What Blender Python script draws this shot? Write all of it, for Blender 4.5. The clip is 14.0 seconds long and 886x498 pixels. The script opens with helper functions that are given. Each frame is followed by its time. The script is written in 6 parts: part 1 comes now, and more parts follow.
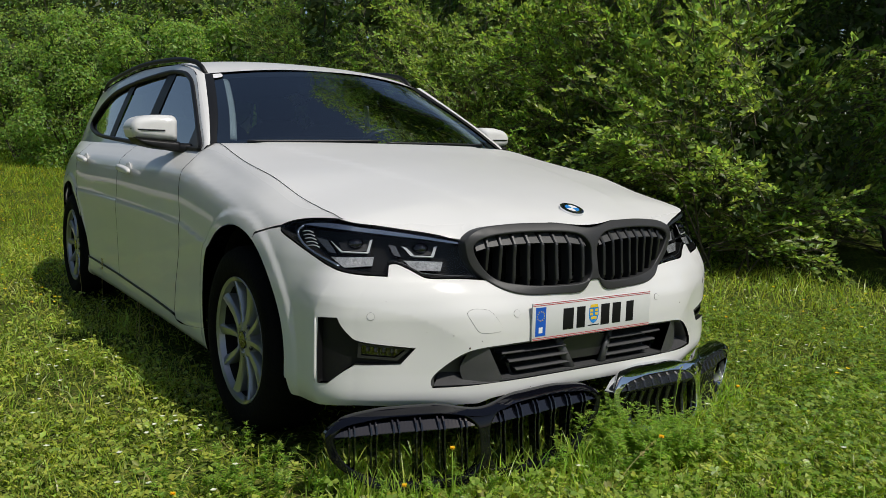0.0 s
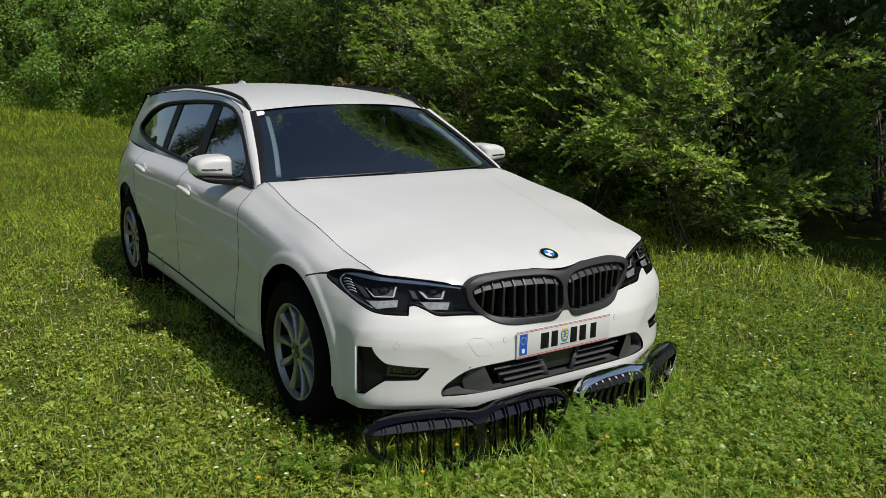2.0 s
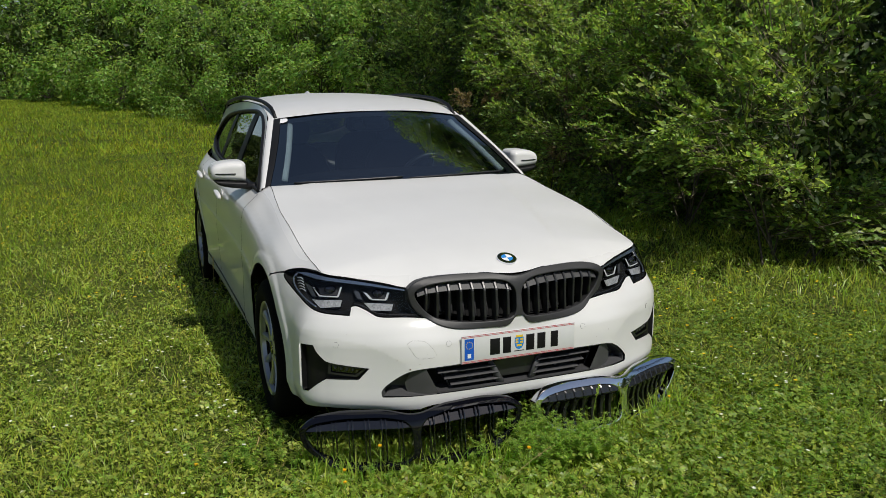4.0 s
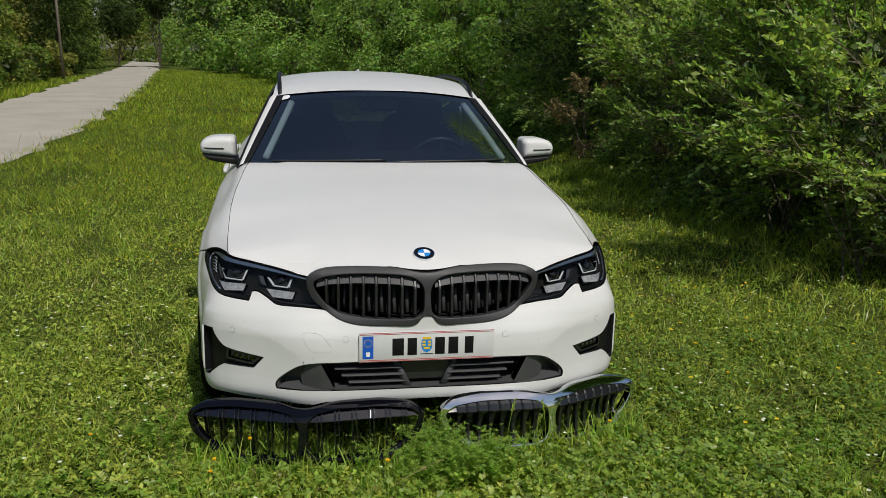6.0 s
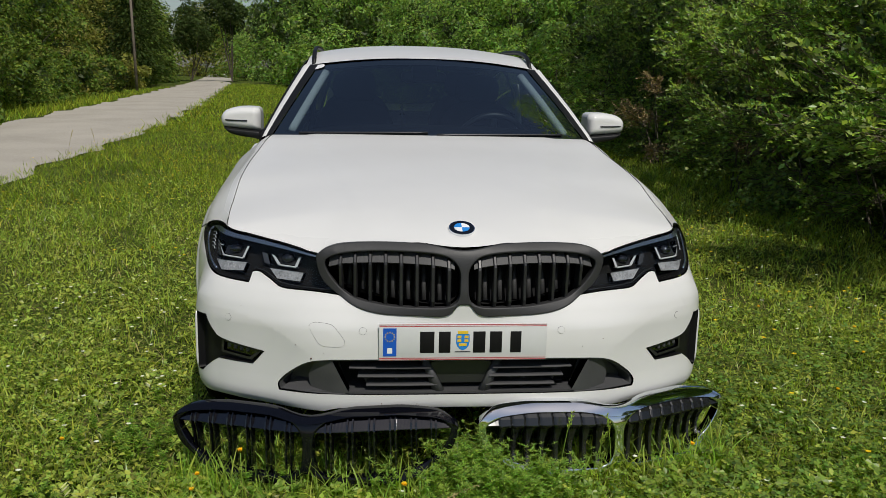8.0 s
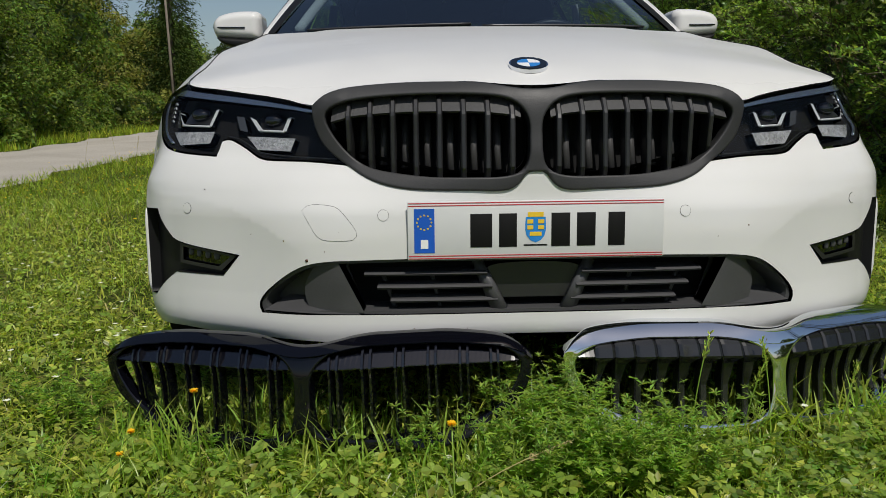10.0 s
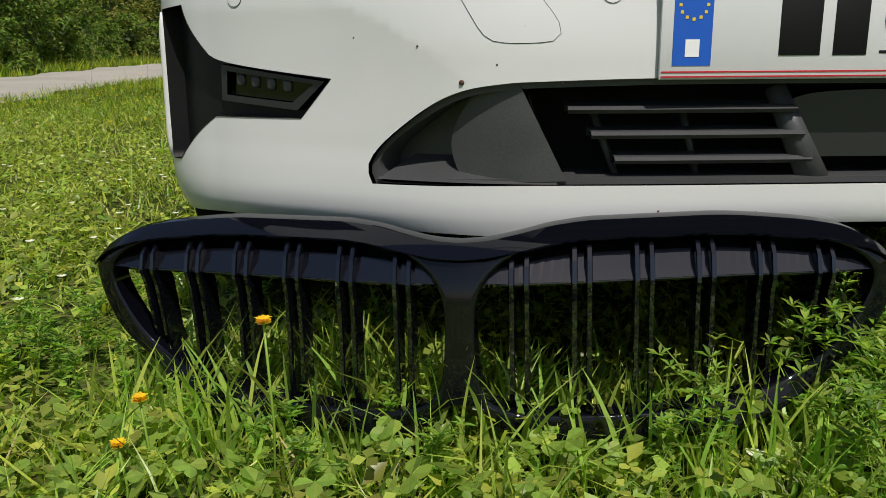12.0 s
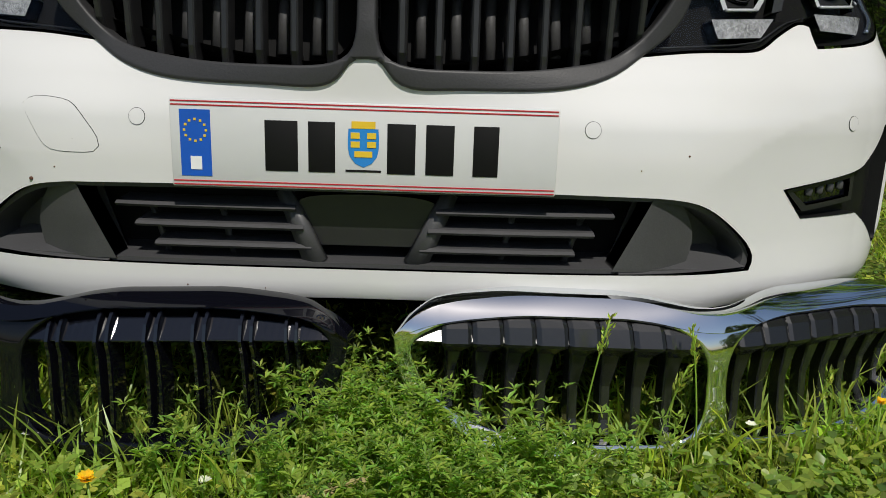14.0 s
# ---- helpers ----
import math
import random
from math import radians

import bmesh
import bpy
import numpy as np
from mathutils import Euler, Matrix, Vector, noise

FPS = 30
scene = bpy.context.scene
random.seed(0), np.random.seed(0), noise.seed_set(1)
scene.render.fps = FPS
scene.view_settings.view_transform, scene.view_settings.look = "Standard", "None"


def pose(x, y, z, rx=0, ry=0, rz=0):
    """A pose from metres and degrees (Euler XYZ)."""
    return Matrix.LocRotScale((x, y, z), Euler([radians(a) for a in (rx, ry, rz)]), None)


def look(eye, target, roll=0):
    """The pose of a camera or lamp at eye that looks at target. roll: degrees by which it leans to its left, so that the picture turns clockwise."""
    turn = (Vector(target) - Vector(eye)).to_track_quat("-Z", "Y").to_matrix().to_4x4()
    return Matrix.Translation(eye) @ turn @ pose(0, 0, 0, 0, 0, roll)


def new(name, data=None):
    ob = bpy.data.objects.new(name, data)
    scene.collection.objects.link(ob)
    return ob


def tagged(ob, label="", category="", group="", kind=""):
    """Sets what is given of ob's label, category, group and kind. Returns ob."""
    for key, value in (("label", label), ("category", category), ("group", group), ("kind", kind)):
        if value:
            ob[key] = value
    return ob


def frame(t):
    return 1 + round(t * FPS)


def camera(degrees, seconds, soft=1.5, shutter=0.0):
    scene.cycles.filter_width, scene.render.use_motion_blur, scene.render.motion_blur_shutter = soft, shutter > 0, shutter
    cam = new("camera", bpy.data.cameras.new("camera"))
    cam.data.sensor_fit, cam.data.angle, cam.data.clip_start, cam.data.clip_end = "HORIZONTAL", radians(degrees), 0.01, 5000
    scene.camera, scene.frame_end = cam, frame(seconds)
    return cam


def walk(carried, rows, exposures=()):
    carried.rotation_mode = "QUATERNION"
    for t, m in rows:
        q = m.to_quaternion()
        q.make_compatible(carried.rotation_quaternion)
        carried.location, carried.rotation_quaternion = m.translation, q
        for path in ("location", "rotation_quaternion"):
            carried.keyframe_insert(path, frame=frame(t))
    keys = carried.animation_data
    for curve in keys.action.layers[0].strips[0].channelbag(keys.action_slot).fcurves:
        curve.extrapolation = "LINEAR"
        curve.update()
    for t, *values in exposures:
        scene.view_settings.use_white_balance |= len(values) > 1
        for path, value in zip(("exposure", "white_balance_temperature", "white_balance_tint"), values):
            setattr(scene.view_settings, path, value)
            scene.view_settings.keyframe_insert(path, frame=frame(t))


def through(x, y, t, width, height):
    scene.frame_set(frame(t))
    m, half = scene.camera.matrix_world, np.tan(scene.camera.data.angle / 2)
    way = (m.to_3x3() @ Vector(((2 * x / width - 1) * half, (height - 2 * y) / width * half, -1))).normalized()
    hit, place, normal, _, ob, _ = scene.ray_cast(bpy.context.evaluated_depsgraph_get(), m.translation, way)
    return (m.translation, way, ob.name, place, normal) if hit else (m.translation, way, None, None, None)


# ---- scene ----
cam = camera(56.2, 14.0, 0.8)
PATH = [
    (0, (-1.891, -1.888, 1.009), (-0.77, -0.252, 0.756), 1.5),
    (0.5, (-1.938, -1.887, 1.096), (-0.81, -0.27, 0.759), 2.0),
    (1, (-2.036, -2.007, 1.335), (-0.908, -0.406, 0.932), 2.3),
    (1.5, (-2.158, -2.211, 1.503), (-1.04, -0.607, 1.08), 2.1),
    (2, (-2.311, -2.484, 1.584), (-1.218, -0.866, 1.15), 1.2),
    (2.5, (-2.334, -2.589, 1.603), (-1.275, -0.948, 1.172), 0.4),
    (3, (-2.161, -2.716, 1.564), (-1.192, -1.017, 1.145), -0.4),
    (5.5, (-0.621, -2.998, 1.552), (-0.214, -1.089, 1.116), 1.3),
    (6, (-0.477, -2.964, 1.553), (-0.135, -1.046, 1.099), 1.4),
    (6.5, (-0.415, -2.927, 1.559), (-0.121, -1.007, 1.082), 1.7),
    (7, (-0.401, -2.717, 1.502), (-0.164, -0.79, 1.023), 1.7),
    (9.5, (-0.154, -1.989, 0.862), (-0.031, -0.017, 0.551), 0.0),
    (10, (-0.263, -1.646, 0.715), (-0.175, 0.324, 0.381), -0.6),
    (10.5, (-0.482, -1.184, 0.594), (-0.368, 0.767, 0.168), -1.0),
    (11, (-0.512, -0.951, 0.492), (-0.437, 1.001, 0.062), -0.7),
    (11.5, (-0.513, -0.905, 0.458), (-0.432, 1.042, 0.006), -0.5),
    (12, (-0.516, -0.889, 0.448), (-0.459, 1.054, -0.023), -0.4),
    (12.5, (-0.521, -0.886, 0.446), (-0.475, 1.055, -0.034), -0.3),
    (13, (-0.508, -0.905, 0.439), (-0.505, 1.04, -0.025), -0.2),
    (13.3, (-0.402, -0.963, 0.456), (-0.428, 0.993, 0.039), 0.7),
    (13.5, (-0.272, -1.015, 0.504), (-0.304, 0.937, 0.07), 0.8),
    (13.7, (-0.108, -1.059, 0.584), (-0.123, 0.875, 0.074), 0.9),
    (14, (0.091, -1.112, 0.642), (0.123, 0.815, 0.11), 1.9),
]
EXPOSURES = [(0, 0.0), (3, 0.0), (6, -0.13), (9.8, -0.13), (11.5, 0.10), (13.2, 0.10), (14, 0.0)]
walk(cam, [(t, look(eye, target, roll)) for t, eye, target, roll in PATH], EXPOSURES)

# ---- light: a high sun in front of the car and to its left, clear sky ----
SUN = Vector((0.20, -0.66, 1.0)).normalized()
world = bpy.data.worlds.new("sky")
scene.world = world
world.use_nodes = True
sky = world.node_tree.nodes.new("ShaderNodeTexSky")
sky.sky_type, sky.sun_disc = "NISHITA", False
sky.sun_elevation, sky.sun_rotation = math.asin(SUN.z), math.atan2(SUN.x, SUN.y)
sky.air_density, sky.dust_density, sky.ozone_density = 1.0, 1.0, 1.0
back = world.node_tree.nodes["Background"]
back.inputs["Strength"].default_value = 0.072
world.node_tree.links.new(sky.outputs[0], back.inputs["Color"])
lamp = bpy.data.lights.new("sun", "SUN")
lamp.energy, lamp.angle, lamp.color = 4.0, radians(0.53), (1.0, 0.955, 0.885)
sun = new("sun", lamp)
sun.matrix_world = look(SUN * 60, (0, 0, 0))

# ---- materials ----
def mat(name, color, rough=0.5, metal=0.0, coat=0.0, grain=0.0, scale=40.0, bump=0.0, spec=0.5, island=0.0, each=0.0, through=0.0, second=None, patch=3.0):
    """A surface with grain and patches: noise at two scales mixes the colour with a darker or a second one; through: light that passes a leaf."""
    m = bpy.data.materials.new(name)
    m.use_nodes = True
    nt = m.node_tree
    n, link = nt.nodes, nt.links.new
    b = n["Principled BSDF"]
    b.inputs["Roughness"].default_value, b.inputs["Metallic"].default_value = rough, metal
    b.inputs["Coat Weight"].default_value, b.inputs["Coat Roughness"].default_value = coat, 0.05
    b.inputs["Specular IOR Level"].default_value = spec
    base = n.new("ShaderNodeRGB")
    base.outputs[0].default_value = (*color, 1)
    out = base.outputs[0]
    if grain or second or bump:
        co = n.new("ShaderNodeTexCoord")
        big, small = n.new("ShaderNodeTexNoise"), n.new("ShaderNodeTexNoise")
        big.inputs["Scale"].default_value, small.inputs["Scale"].default_value = patch, scale
        small.inputs["Detail"].default_value = big.inputs["Detail"].default_value = 4
        for t in (big, small):
            link(co.outputs["Object"], t.inputs["Vector"])
    if grain or second:
        mix = n.new("ShaderNodeMix")
        mix.data_type = "RGBA"
        add = n.new("ShaderNodeMath")
        add.operation = "ADD"
        ramp = n.new("ShaderNodeMapRange")
        link(big.outputs["Fac"], add.inputs[0])
        link(small.outputs["Fac"], add.inputs[1])
        link(add.outputs[0], ramp.inputs["Value"])
        ramp.inputs["From Min"].default_value, ramp.inputs["From Max"].default_value = 0.75, 1.3
        link(ramp.outputs[0], mix.inputs["Factor"])
        link(out, mix.inputs["A"])
        mix.inputs["B"].default_value = (*(second or [c * (1 - grain) for c in color]), 1)
        out = mix.outputs["Result"]
    if island or each:
        src = n.new("ShaderNodeNewGeometry").outputs["Random Per Island"] if island else n.new("ShaderNodeObjectInfo").outputs["Random"]
        hsv = n.new("ShaderNodeHueSaturation")
        rng = n.new("ShaderNodeMapRange")
        k = island or each
        rng.inputs["To Min"].default_value, rng.inputs["To Max"].default_value = 1 - k, 1 + k
        link(src, rng.inputs["Value"])
        link(rng.outputs[0], hsv.inputs["Value"])
        hue = n.new("ShaderNodeMapRange")
        hue.inputs["To Min"].default_value, hue.inputs["To Max"].default_value = 0.5 + 0.05 * k, 0.5 - 0.07 * k
        mul = n.new("ShaderNodeMath")
        mul.operation = "FRACT"
        sc = n.new("ShaderNodeMath")
        sc.operation = "MULTIPLY"
        sc.inputs[1].default_value = 17.3
        link(src, sc.inputs[0])
        link(sc.outputs[0], mul.inputs[0])
        link(mul.outputs[0], hue.inputs["Value"])
        link(hue.outputs[0], hsv.inputs["Hue"])
        link(out, hsv.inputs["Color"])
        out = hsv.outputs[0]
    link(out, b.inputs["Base Color"])
    if bump:
        bp = n.new("ShaderNodeBump")
        bp.inputs["Strength"].default_value, bp.inputs["Distance"].default_value = bump, 0.01
        link(small.outputs["Fac"], bp.inputs["Height"])
        link(bp.outputs[0], b.inputs["Normal"])
    if through:
        tr, mx = n.new("ShaderNodeBsdfTranslucent"), n.new("ShaderNodeMixShader")
        tint = n.new("ShaderNodeMix")
        tint.data_type, tint.blend_type = "RGBA", "MULTIPLY"
        tint.inputs["Factor"].default_value = 1
        tint.inputs["B"].default_value = (1.75, 1.9, 0.8, 1)
        link(out, tint.inputs["A"])
        link(tint.outputs["Result"], tr.inputs["Color"])
        mx.inputs[0].default_value = through
        link(b.outputs[0], mx.inputs[1])
        link(tr.outputs[0], mx.inputs[2])
        link(mx.outputs[0], n["Material Output"].inputs["Surface"])
    return m


def glass(name, tint, gloss=1.0, mirror=0.11):
    """Thin glass: what lies behind, tinted, under a mirror that grows towards grazing."""
    m = bpy.data.materials.new(name)
    m.use_nodes = True
    nt = m.node_tree
    n, link = nt.nodes, nt.links.new
    n.remove(n["Principled BSDF"])
    tr, gl, mx, fr = n.new("ShaderNodeBsdfTransparent"), n.new("ShaderNodeBsdfGlossy"), n.new("ShaderNodeMixShader"), n.new("ShaderNodeLayerWeight")
    tr.inputs["Color"].default_value = (*tint, 1)
    gl.inputs["Roughness"].default_value = 0.0
    gl.inputs["Color"].default_value = (gloss, gloss, gloss, 1)
    pw, ml = n.new("ShaderNodeMath"), n.new("ShaderNodeMath")
    pw.operation, ml.operation = "POWER", "MULTIPLY_ADD"
    pw.inputs[1].default_value, ml.inputs[1].default_value, ml.inputs[2].default_value = 4.6, 1 - mirror, mirror
    link(fr.outputs["Facing"], pw.inputs[0])
    link(pw.outputs[0], ml.inputs[0])
    link(ml.outputs[0], mx.inputs[0])
    link(tr.outputs[0], mx.inputs[1])
    link(gl.outputs[0], mx.inputs[2])
    link(mx.outputs[0], n["Material Output"].inputs["Surface"])
    return m


def dusty(m):
    """Dust that settles on the faces turned to the sky dulls their lacquer."""
    n, link = m.node_tree.nodes, m.node_tree.links.new
    geo, part_, dull = n.new("ShaderNodeNewGeometry"), n.new("ShaderNodeSeparateXYZ"), n.new("ShaderNodeMapRange")
    dull.inputs["From Min"].default_value, dull.inputs["From Max"].default_value = 0.45, 0.85
    dull.inputs["To Min"].default_value, dull.inputs["To Max"].default_value = 0.04, 0.30
    link(geo.outputs["Normal"], part_.inputs[0])
    link(part_.outputs["Z"], dull.inputs["Value"])
    link(dull.outputs[0], n["Principled BSDF"].inputs["Coat Roughness"])


PAINT = mat("white paint", (0.635, 0.632, 0.618), 0.55, coat=0.85, grain=0.04, scale=6, patch=1.2, spec=0.2)
dusty(PAINT)
BLACK = mat("black plastic", (0.062, 0.062, 0.064), 0.45, grain=0.3, scale=420, bump=0.05, patch=9)
WORN = mat("greyed black plastic", (0.06, 0.06, 0.062), 0.5, grain=0.3, scale=420, bump=0.05, patch=9)
GLOSS = mat("black lacquer", (0.003, 0.0032, 0.0055), 0.03, spec=1.0)
LACQUER = mat("black frame lacquer", (0.003, 0.0032, 0.0055), 0.04, spec=0.4)
SATIN = mat("dull black lacquer", (0.018, 0.018, 0.019), 0.38, grain=0.2, scale=60, spec=0.6)
SHEEN = mat("satin black slats", (0.010, 0.010, 0.0105), 0.25, grain=0.2, scale=60, spec=0.8)
TRIM = mat("matt black trim", (0.006, 0.006, 0.0065), 0.5, grain=0.2, scale=200, bump=0.05, spec=0.3)
GREY = mat("grey-black frame lacquer", (0.032, 0.032, 0.033), 0.5, grain=0.25, scale=300, bump=0.05, spec=0.4)
CHROME = mat("chrome", (0.78, 0.80, 0.83), 0.05, metal=1.0)
ALLOY = mat("silver wheel lacquer", (0.29, 0.30, 0.315), 0.28, metal=0.6, coat=0.8, grain=0.12, scale=30)
RUBBER = mat("tyre rubber", (0.0055, 0.0055, 0.0055), 0.85, grain=0.4, scale=90, bump=0.3, spec=0.08)
DARK = mat("dark liner", (0.014, 0.014, 0.014), 0.9, grain=0.3, scale=30, spec=0.1)
CABIN = mat("dark cabin cloth", (0.007, 0.0075, 0.009), 0.9, grain=0.3, scale=120, bump=0.2, spec=0.08)
BEIGE = mat("pale pillar lining", (0.62, 0.63, 0.60), 0.8, grain=0.1, scale=90)
SCREEN = glass("windscreen glass", (0.50, 0.58, 0.62), mirror=0.21)
TINTED = glass("side window glass", (0.38, 0.43, 0.43), mirror=0.30)
PRIVACY = glass("dark rear window glass", (0.10, 0.115, 0.115), mirror=0.20)
LENS = glass("clear lamp cover", (0.95, 0.96, 0.97), 0.15)
CRYSTAL = mat("ribbed lamp glass", (0.46, 0.465, 0.47), 0.18, coat=1.0, grain=0.55, scale=190, patch=60, bump=0.5)
BROW = mat("brushed lamp brow", (.33, .38, .45), .22, metal=.85, grain=.2, scale=80)
BOW = mat("white lamp bar", (.62, .63, .64), .25, coat=1.0, grain=.1, scale=90)
LAMP_GREY = mat("grey lamp facets", (0.13, 0.133, 0.137), 0.25, metal=0.6, grain=0.2)
REDLAMP = mat("red lamp plastic", (0.12, 0.005, 0.006), 0.1, coat=1.0, grain=0.2)
SHUTTER = mat("grey-black plates and ribs", (0.05, 0.05, 0.051), 0.55, grain=0.3, scale=200, bump=0.05)
PLATE = mat("white reflective plate", (0.60, 0.605, 0.60), 0.45, grain=0.04, scale=30)
INK = mat("black plate paint", (0.006, 0.006, 0.006), 0.6, grain=0.1, spec=0.2)
PLATE_RED = mat("red plate lines", (0.45, 0.012, 0.025), 0.5, grain=0.1)
PLATE_BLUE = mat("blue plate band", (0.005, 0.09, 0.48), 0.5, grain=0.1)
YELLOW = mat("yellow enamel", (0.75, 0.5, 0.03), 0.5, grain=0.1)
BADGE_BLUE = mat("light blue enamel", (0.02, 0.22, 0.62), 0.2, coat=1.0, grain=0.05)
WHITE = mat("white enamel", (0.8, 0.8, 0.8), 0.3, coat=0.6, grain=0.05)
RUST = mat("rust spot", (0.10, 0.035, 0.015), 0.8, grain=0.5, scale=300)


def turf(name):
    """Low moss and tiny leaves: small cells of many greens, brown litter between them, each cell raised."""
    m = bpy.data.materials.new(name)
    m.use_nodes = True
    n, link = m.node_tree.nodes, m.node_tree.links.new
    b = n["Principled BSDF"]
    b.inputs["Roughness"].default_value, b.inputs["Specular IOR Level"].default_value = 0.9, 0.05
    co, cells, big, ramp, mix = (n.new("ShaderNode" + k) for k in ("TexCoord", "TexVoronoi", "TexNoise", "ValToRGB", "Mix"))
    cells.inputs["Scale"].default_value, big.inputs["Scale"].default_value, big.inputs["Detail"].default_value = 75, 1.3, 6
    link(co.outputs["Object"], cells.inputs["Vector"])
    link(co.outputs["Object"], big.inputs["Vector"])
    split = n.new("ShaderNodeSeparateColor")
    link(cells.outputs["Color"], split.inputs[0])
    link(split.outputs[0], ramp.inputs["Fac"])
    stops = ramp.color_ramp.elements
    stops[0].color, stops[1].color = (0.020, 0.032, 0.006, 1), (0.17, 0.21, 0.035, 1)
    for at, col in ((0.35, (0.045, 0.075, 0.010, 1)), (0.62, (0.095, 0.135, 0.018, 1)), (0.80, (0.085, 0.075, 0.030, 1))):
        stops.new(at).color = col
    mix.data_type, mix.blend_type = "RGBA", "MULTIPLY"
    mix.inputs["Factor"].default_value = 0.75
    tone = n.new("ShaderNodeMapRange")
    tone.inputs["From Min"].default_value, tone.inputs["From Max"].default_value, tone.inputs["To Min"].default_value, tone.inputs["To Max"].default_value = 0.3, 0.7, 0.55, 1.35
    link(big.outputs["Fac"], tone.inputs["Value"])
    link(ramp.outputs["Color"], mix.inputs["A"])
    link(tone.outputs[0], mix.inputs["B"])
    link(mix.outputs["Result"], b.inputs["Base Color"])
    bp = n.new("ShaderNodeBump")
    bp.inputs["Strength"].default_value, bp.inputs["Distance"].default_value = 0.8, 0.012
    bp.invert = True
    link(cells.outputs["Distance"], bp.inputs["Height"])
    link(bp.outputs[0], b.inputs["Normal"])
    return m


SOIL = turf("meadow soil, moss and tiny leaves")
GRAVEL = mat("pale gravel road", (0.42, 0.385, 0.33), 0.95, scale=35, bump=0.7, second=(0.31, 0.285, 0.24), patch=0.7)
GRASS = mat("grass", (0.365, 0.425, 0.070), 0.36, island=0.65, through=0.44, spec=0.5, second=(0.215, 0.30, 0.050), scale=5, patch=1.1)
GRASS_FAR = mat("meadow grass", (0.325, 0.395, 0.036), 0.6, island=0.6, through=0.44, spec=0.3, second=(0.13, 0.22, 0.02), scale=2.6, patch=0.5)
FRESH = mat("fresh tall grass", (0.31, 0.425, 0.075), 0.34, island=0.55, through=0.5, spec=0.5)
LUSH = mat("deep green clover leaves", (0.145, 0.225, 0.045), 0.36, island=0.6, through=0.42, spec=0.5)
HERB = mat("herb leaves", (0.312, 0.380, 0.066), 0.36, island=0.55, through=0.43, spec=0.5)
WHORL = mat("bedstraw leaves", (0.20, 0.315, 0.052), 0.36, island=0.5, through=0.45, spec=0.5)
PALE_HERB = mat("pale broad herb leaves", (0.24, 0.345, 0.055), 0.42, island=0.3, through=0.42, spec=0.4, grain=0.25, scale=160, patch=30)
STRAW = mat("dry stalks", (0.36, 0.29, 0.13), 0.8, island=0.25, through=0.2)
LEAF = mat("hedge leaves", (0.20, 0.295, 0.072), 0.36, island=0.65, through=0.5, spec=0.5)
# leaf colour darkened to stand for shade inside bushes, hedge and wood
LEAF_SHADE = mat("shaded thicket leaves", (0.065, 0.10, 0.028), 0.5, island=0.6, through=0.35, spec=0.3)
LEAF_PALE = mat("pale hedge leaves", (0.24, 0.325, 0.10), 0.36, island=0.65, through=0.5, spec=0.5)
LEAF_FAR = mat("far tree leaves", (0.125, 0.185, 0.034), 0.6, island=0.7, through=0.45, spec=0.2)
LEAF_OLIVE = mat("olive young leaves", (0.215, 0.225, 0.052), 0.6, island=0.6, through=0.45, spec=0.2)
# hedge leaf colour lightened to stand for sun on the far bushes
LEAF_EDGE = mat("sunlit leaves at the wood's edge", (0.205, 0.315, 0.075), 0.45, island=0.65, through=0.5, spec=0.35)
NEEDLE = mat("spruce needles", (0.045, 0.07, 0.02), 0.9, island=0.4, through=0.15, spec=0.0)
DRYLEAF = mat("dry brown leaves", (0.27, 0.20, 0.10), 0.7, island=0.35, through=0.25)
TWIG = mat("thin brown twigs", (0.11, 0.09, 0.055), 0.8, island=0.3)
BARK = mat("grey bark", (0.10, 0.08, 0.06), 0.95, grain=0.5, scale=25, bump=0.9)
POLEWOOD = mat("weathered pole wood", (0.24, 0.20, 0.16), 0.9, grain=0.4, scale=20, bump=0.4)
PETAL_Y = mat("yellow petals", (0.85, 0.58, 0.012), 0.6, island=0.2, through=0.3)
PETAL_W = mat("white petals", (0.75, 0.75, 0.70), 0.6, island=0.15, through=0.3)

# ---- smooth curves ----
class Pchip:
    """A monotone cubic curve through a few points."""
    def __init__(self, *pts):
        self.x, self.y = (np.array(c, float) for c in zip(*pts))
        h, d = np.diff(self.x), np.diff(self.y) / np.diff(self.x)
        m = np.empty(len(self.x))
        m[0], m[-1] = d[0], d[-1]
        for i in range(1, len(m) - 1):
            m[i] = 0 if d[i - 1] * d[i] <= 0 else (h[i - 1] + h[i]) * 3 / ((2 * h[i] + h[i - 1]) / d[i - 1] + (h[i] + 2 * h[i - 1]) / d[i])
        self.m = m

    def __call__(self, q):
        q = np.clip(np.asarray(q, float), self.x[0], self.x[-1])
        i = np.clip(np.searchsorted(self.x, q) - 1, 0, len(self.x) - 2)
        h = self.x[i + 1] - self.x[i]
        t = (q - self.x[i]) / h
        return ((2 * t**3 - 3 * t**2 + 1) * self.y[i] + (t**3 - 2 * t**2 + t) * h * self.m[i]
                + (3 * t**2 - 2 * t**3) * self.y[i + 1] + (t**3 - t**2) * h * self.m[i + 1])


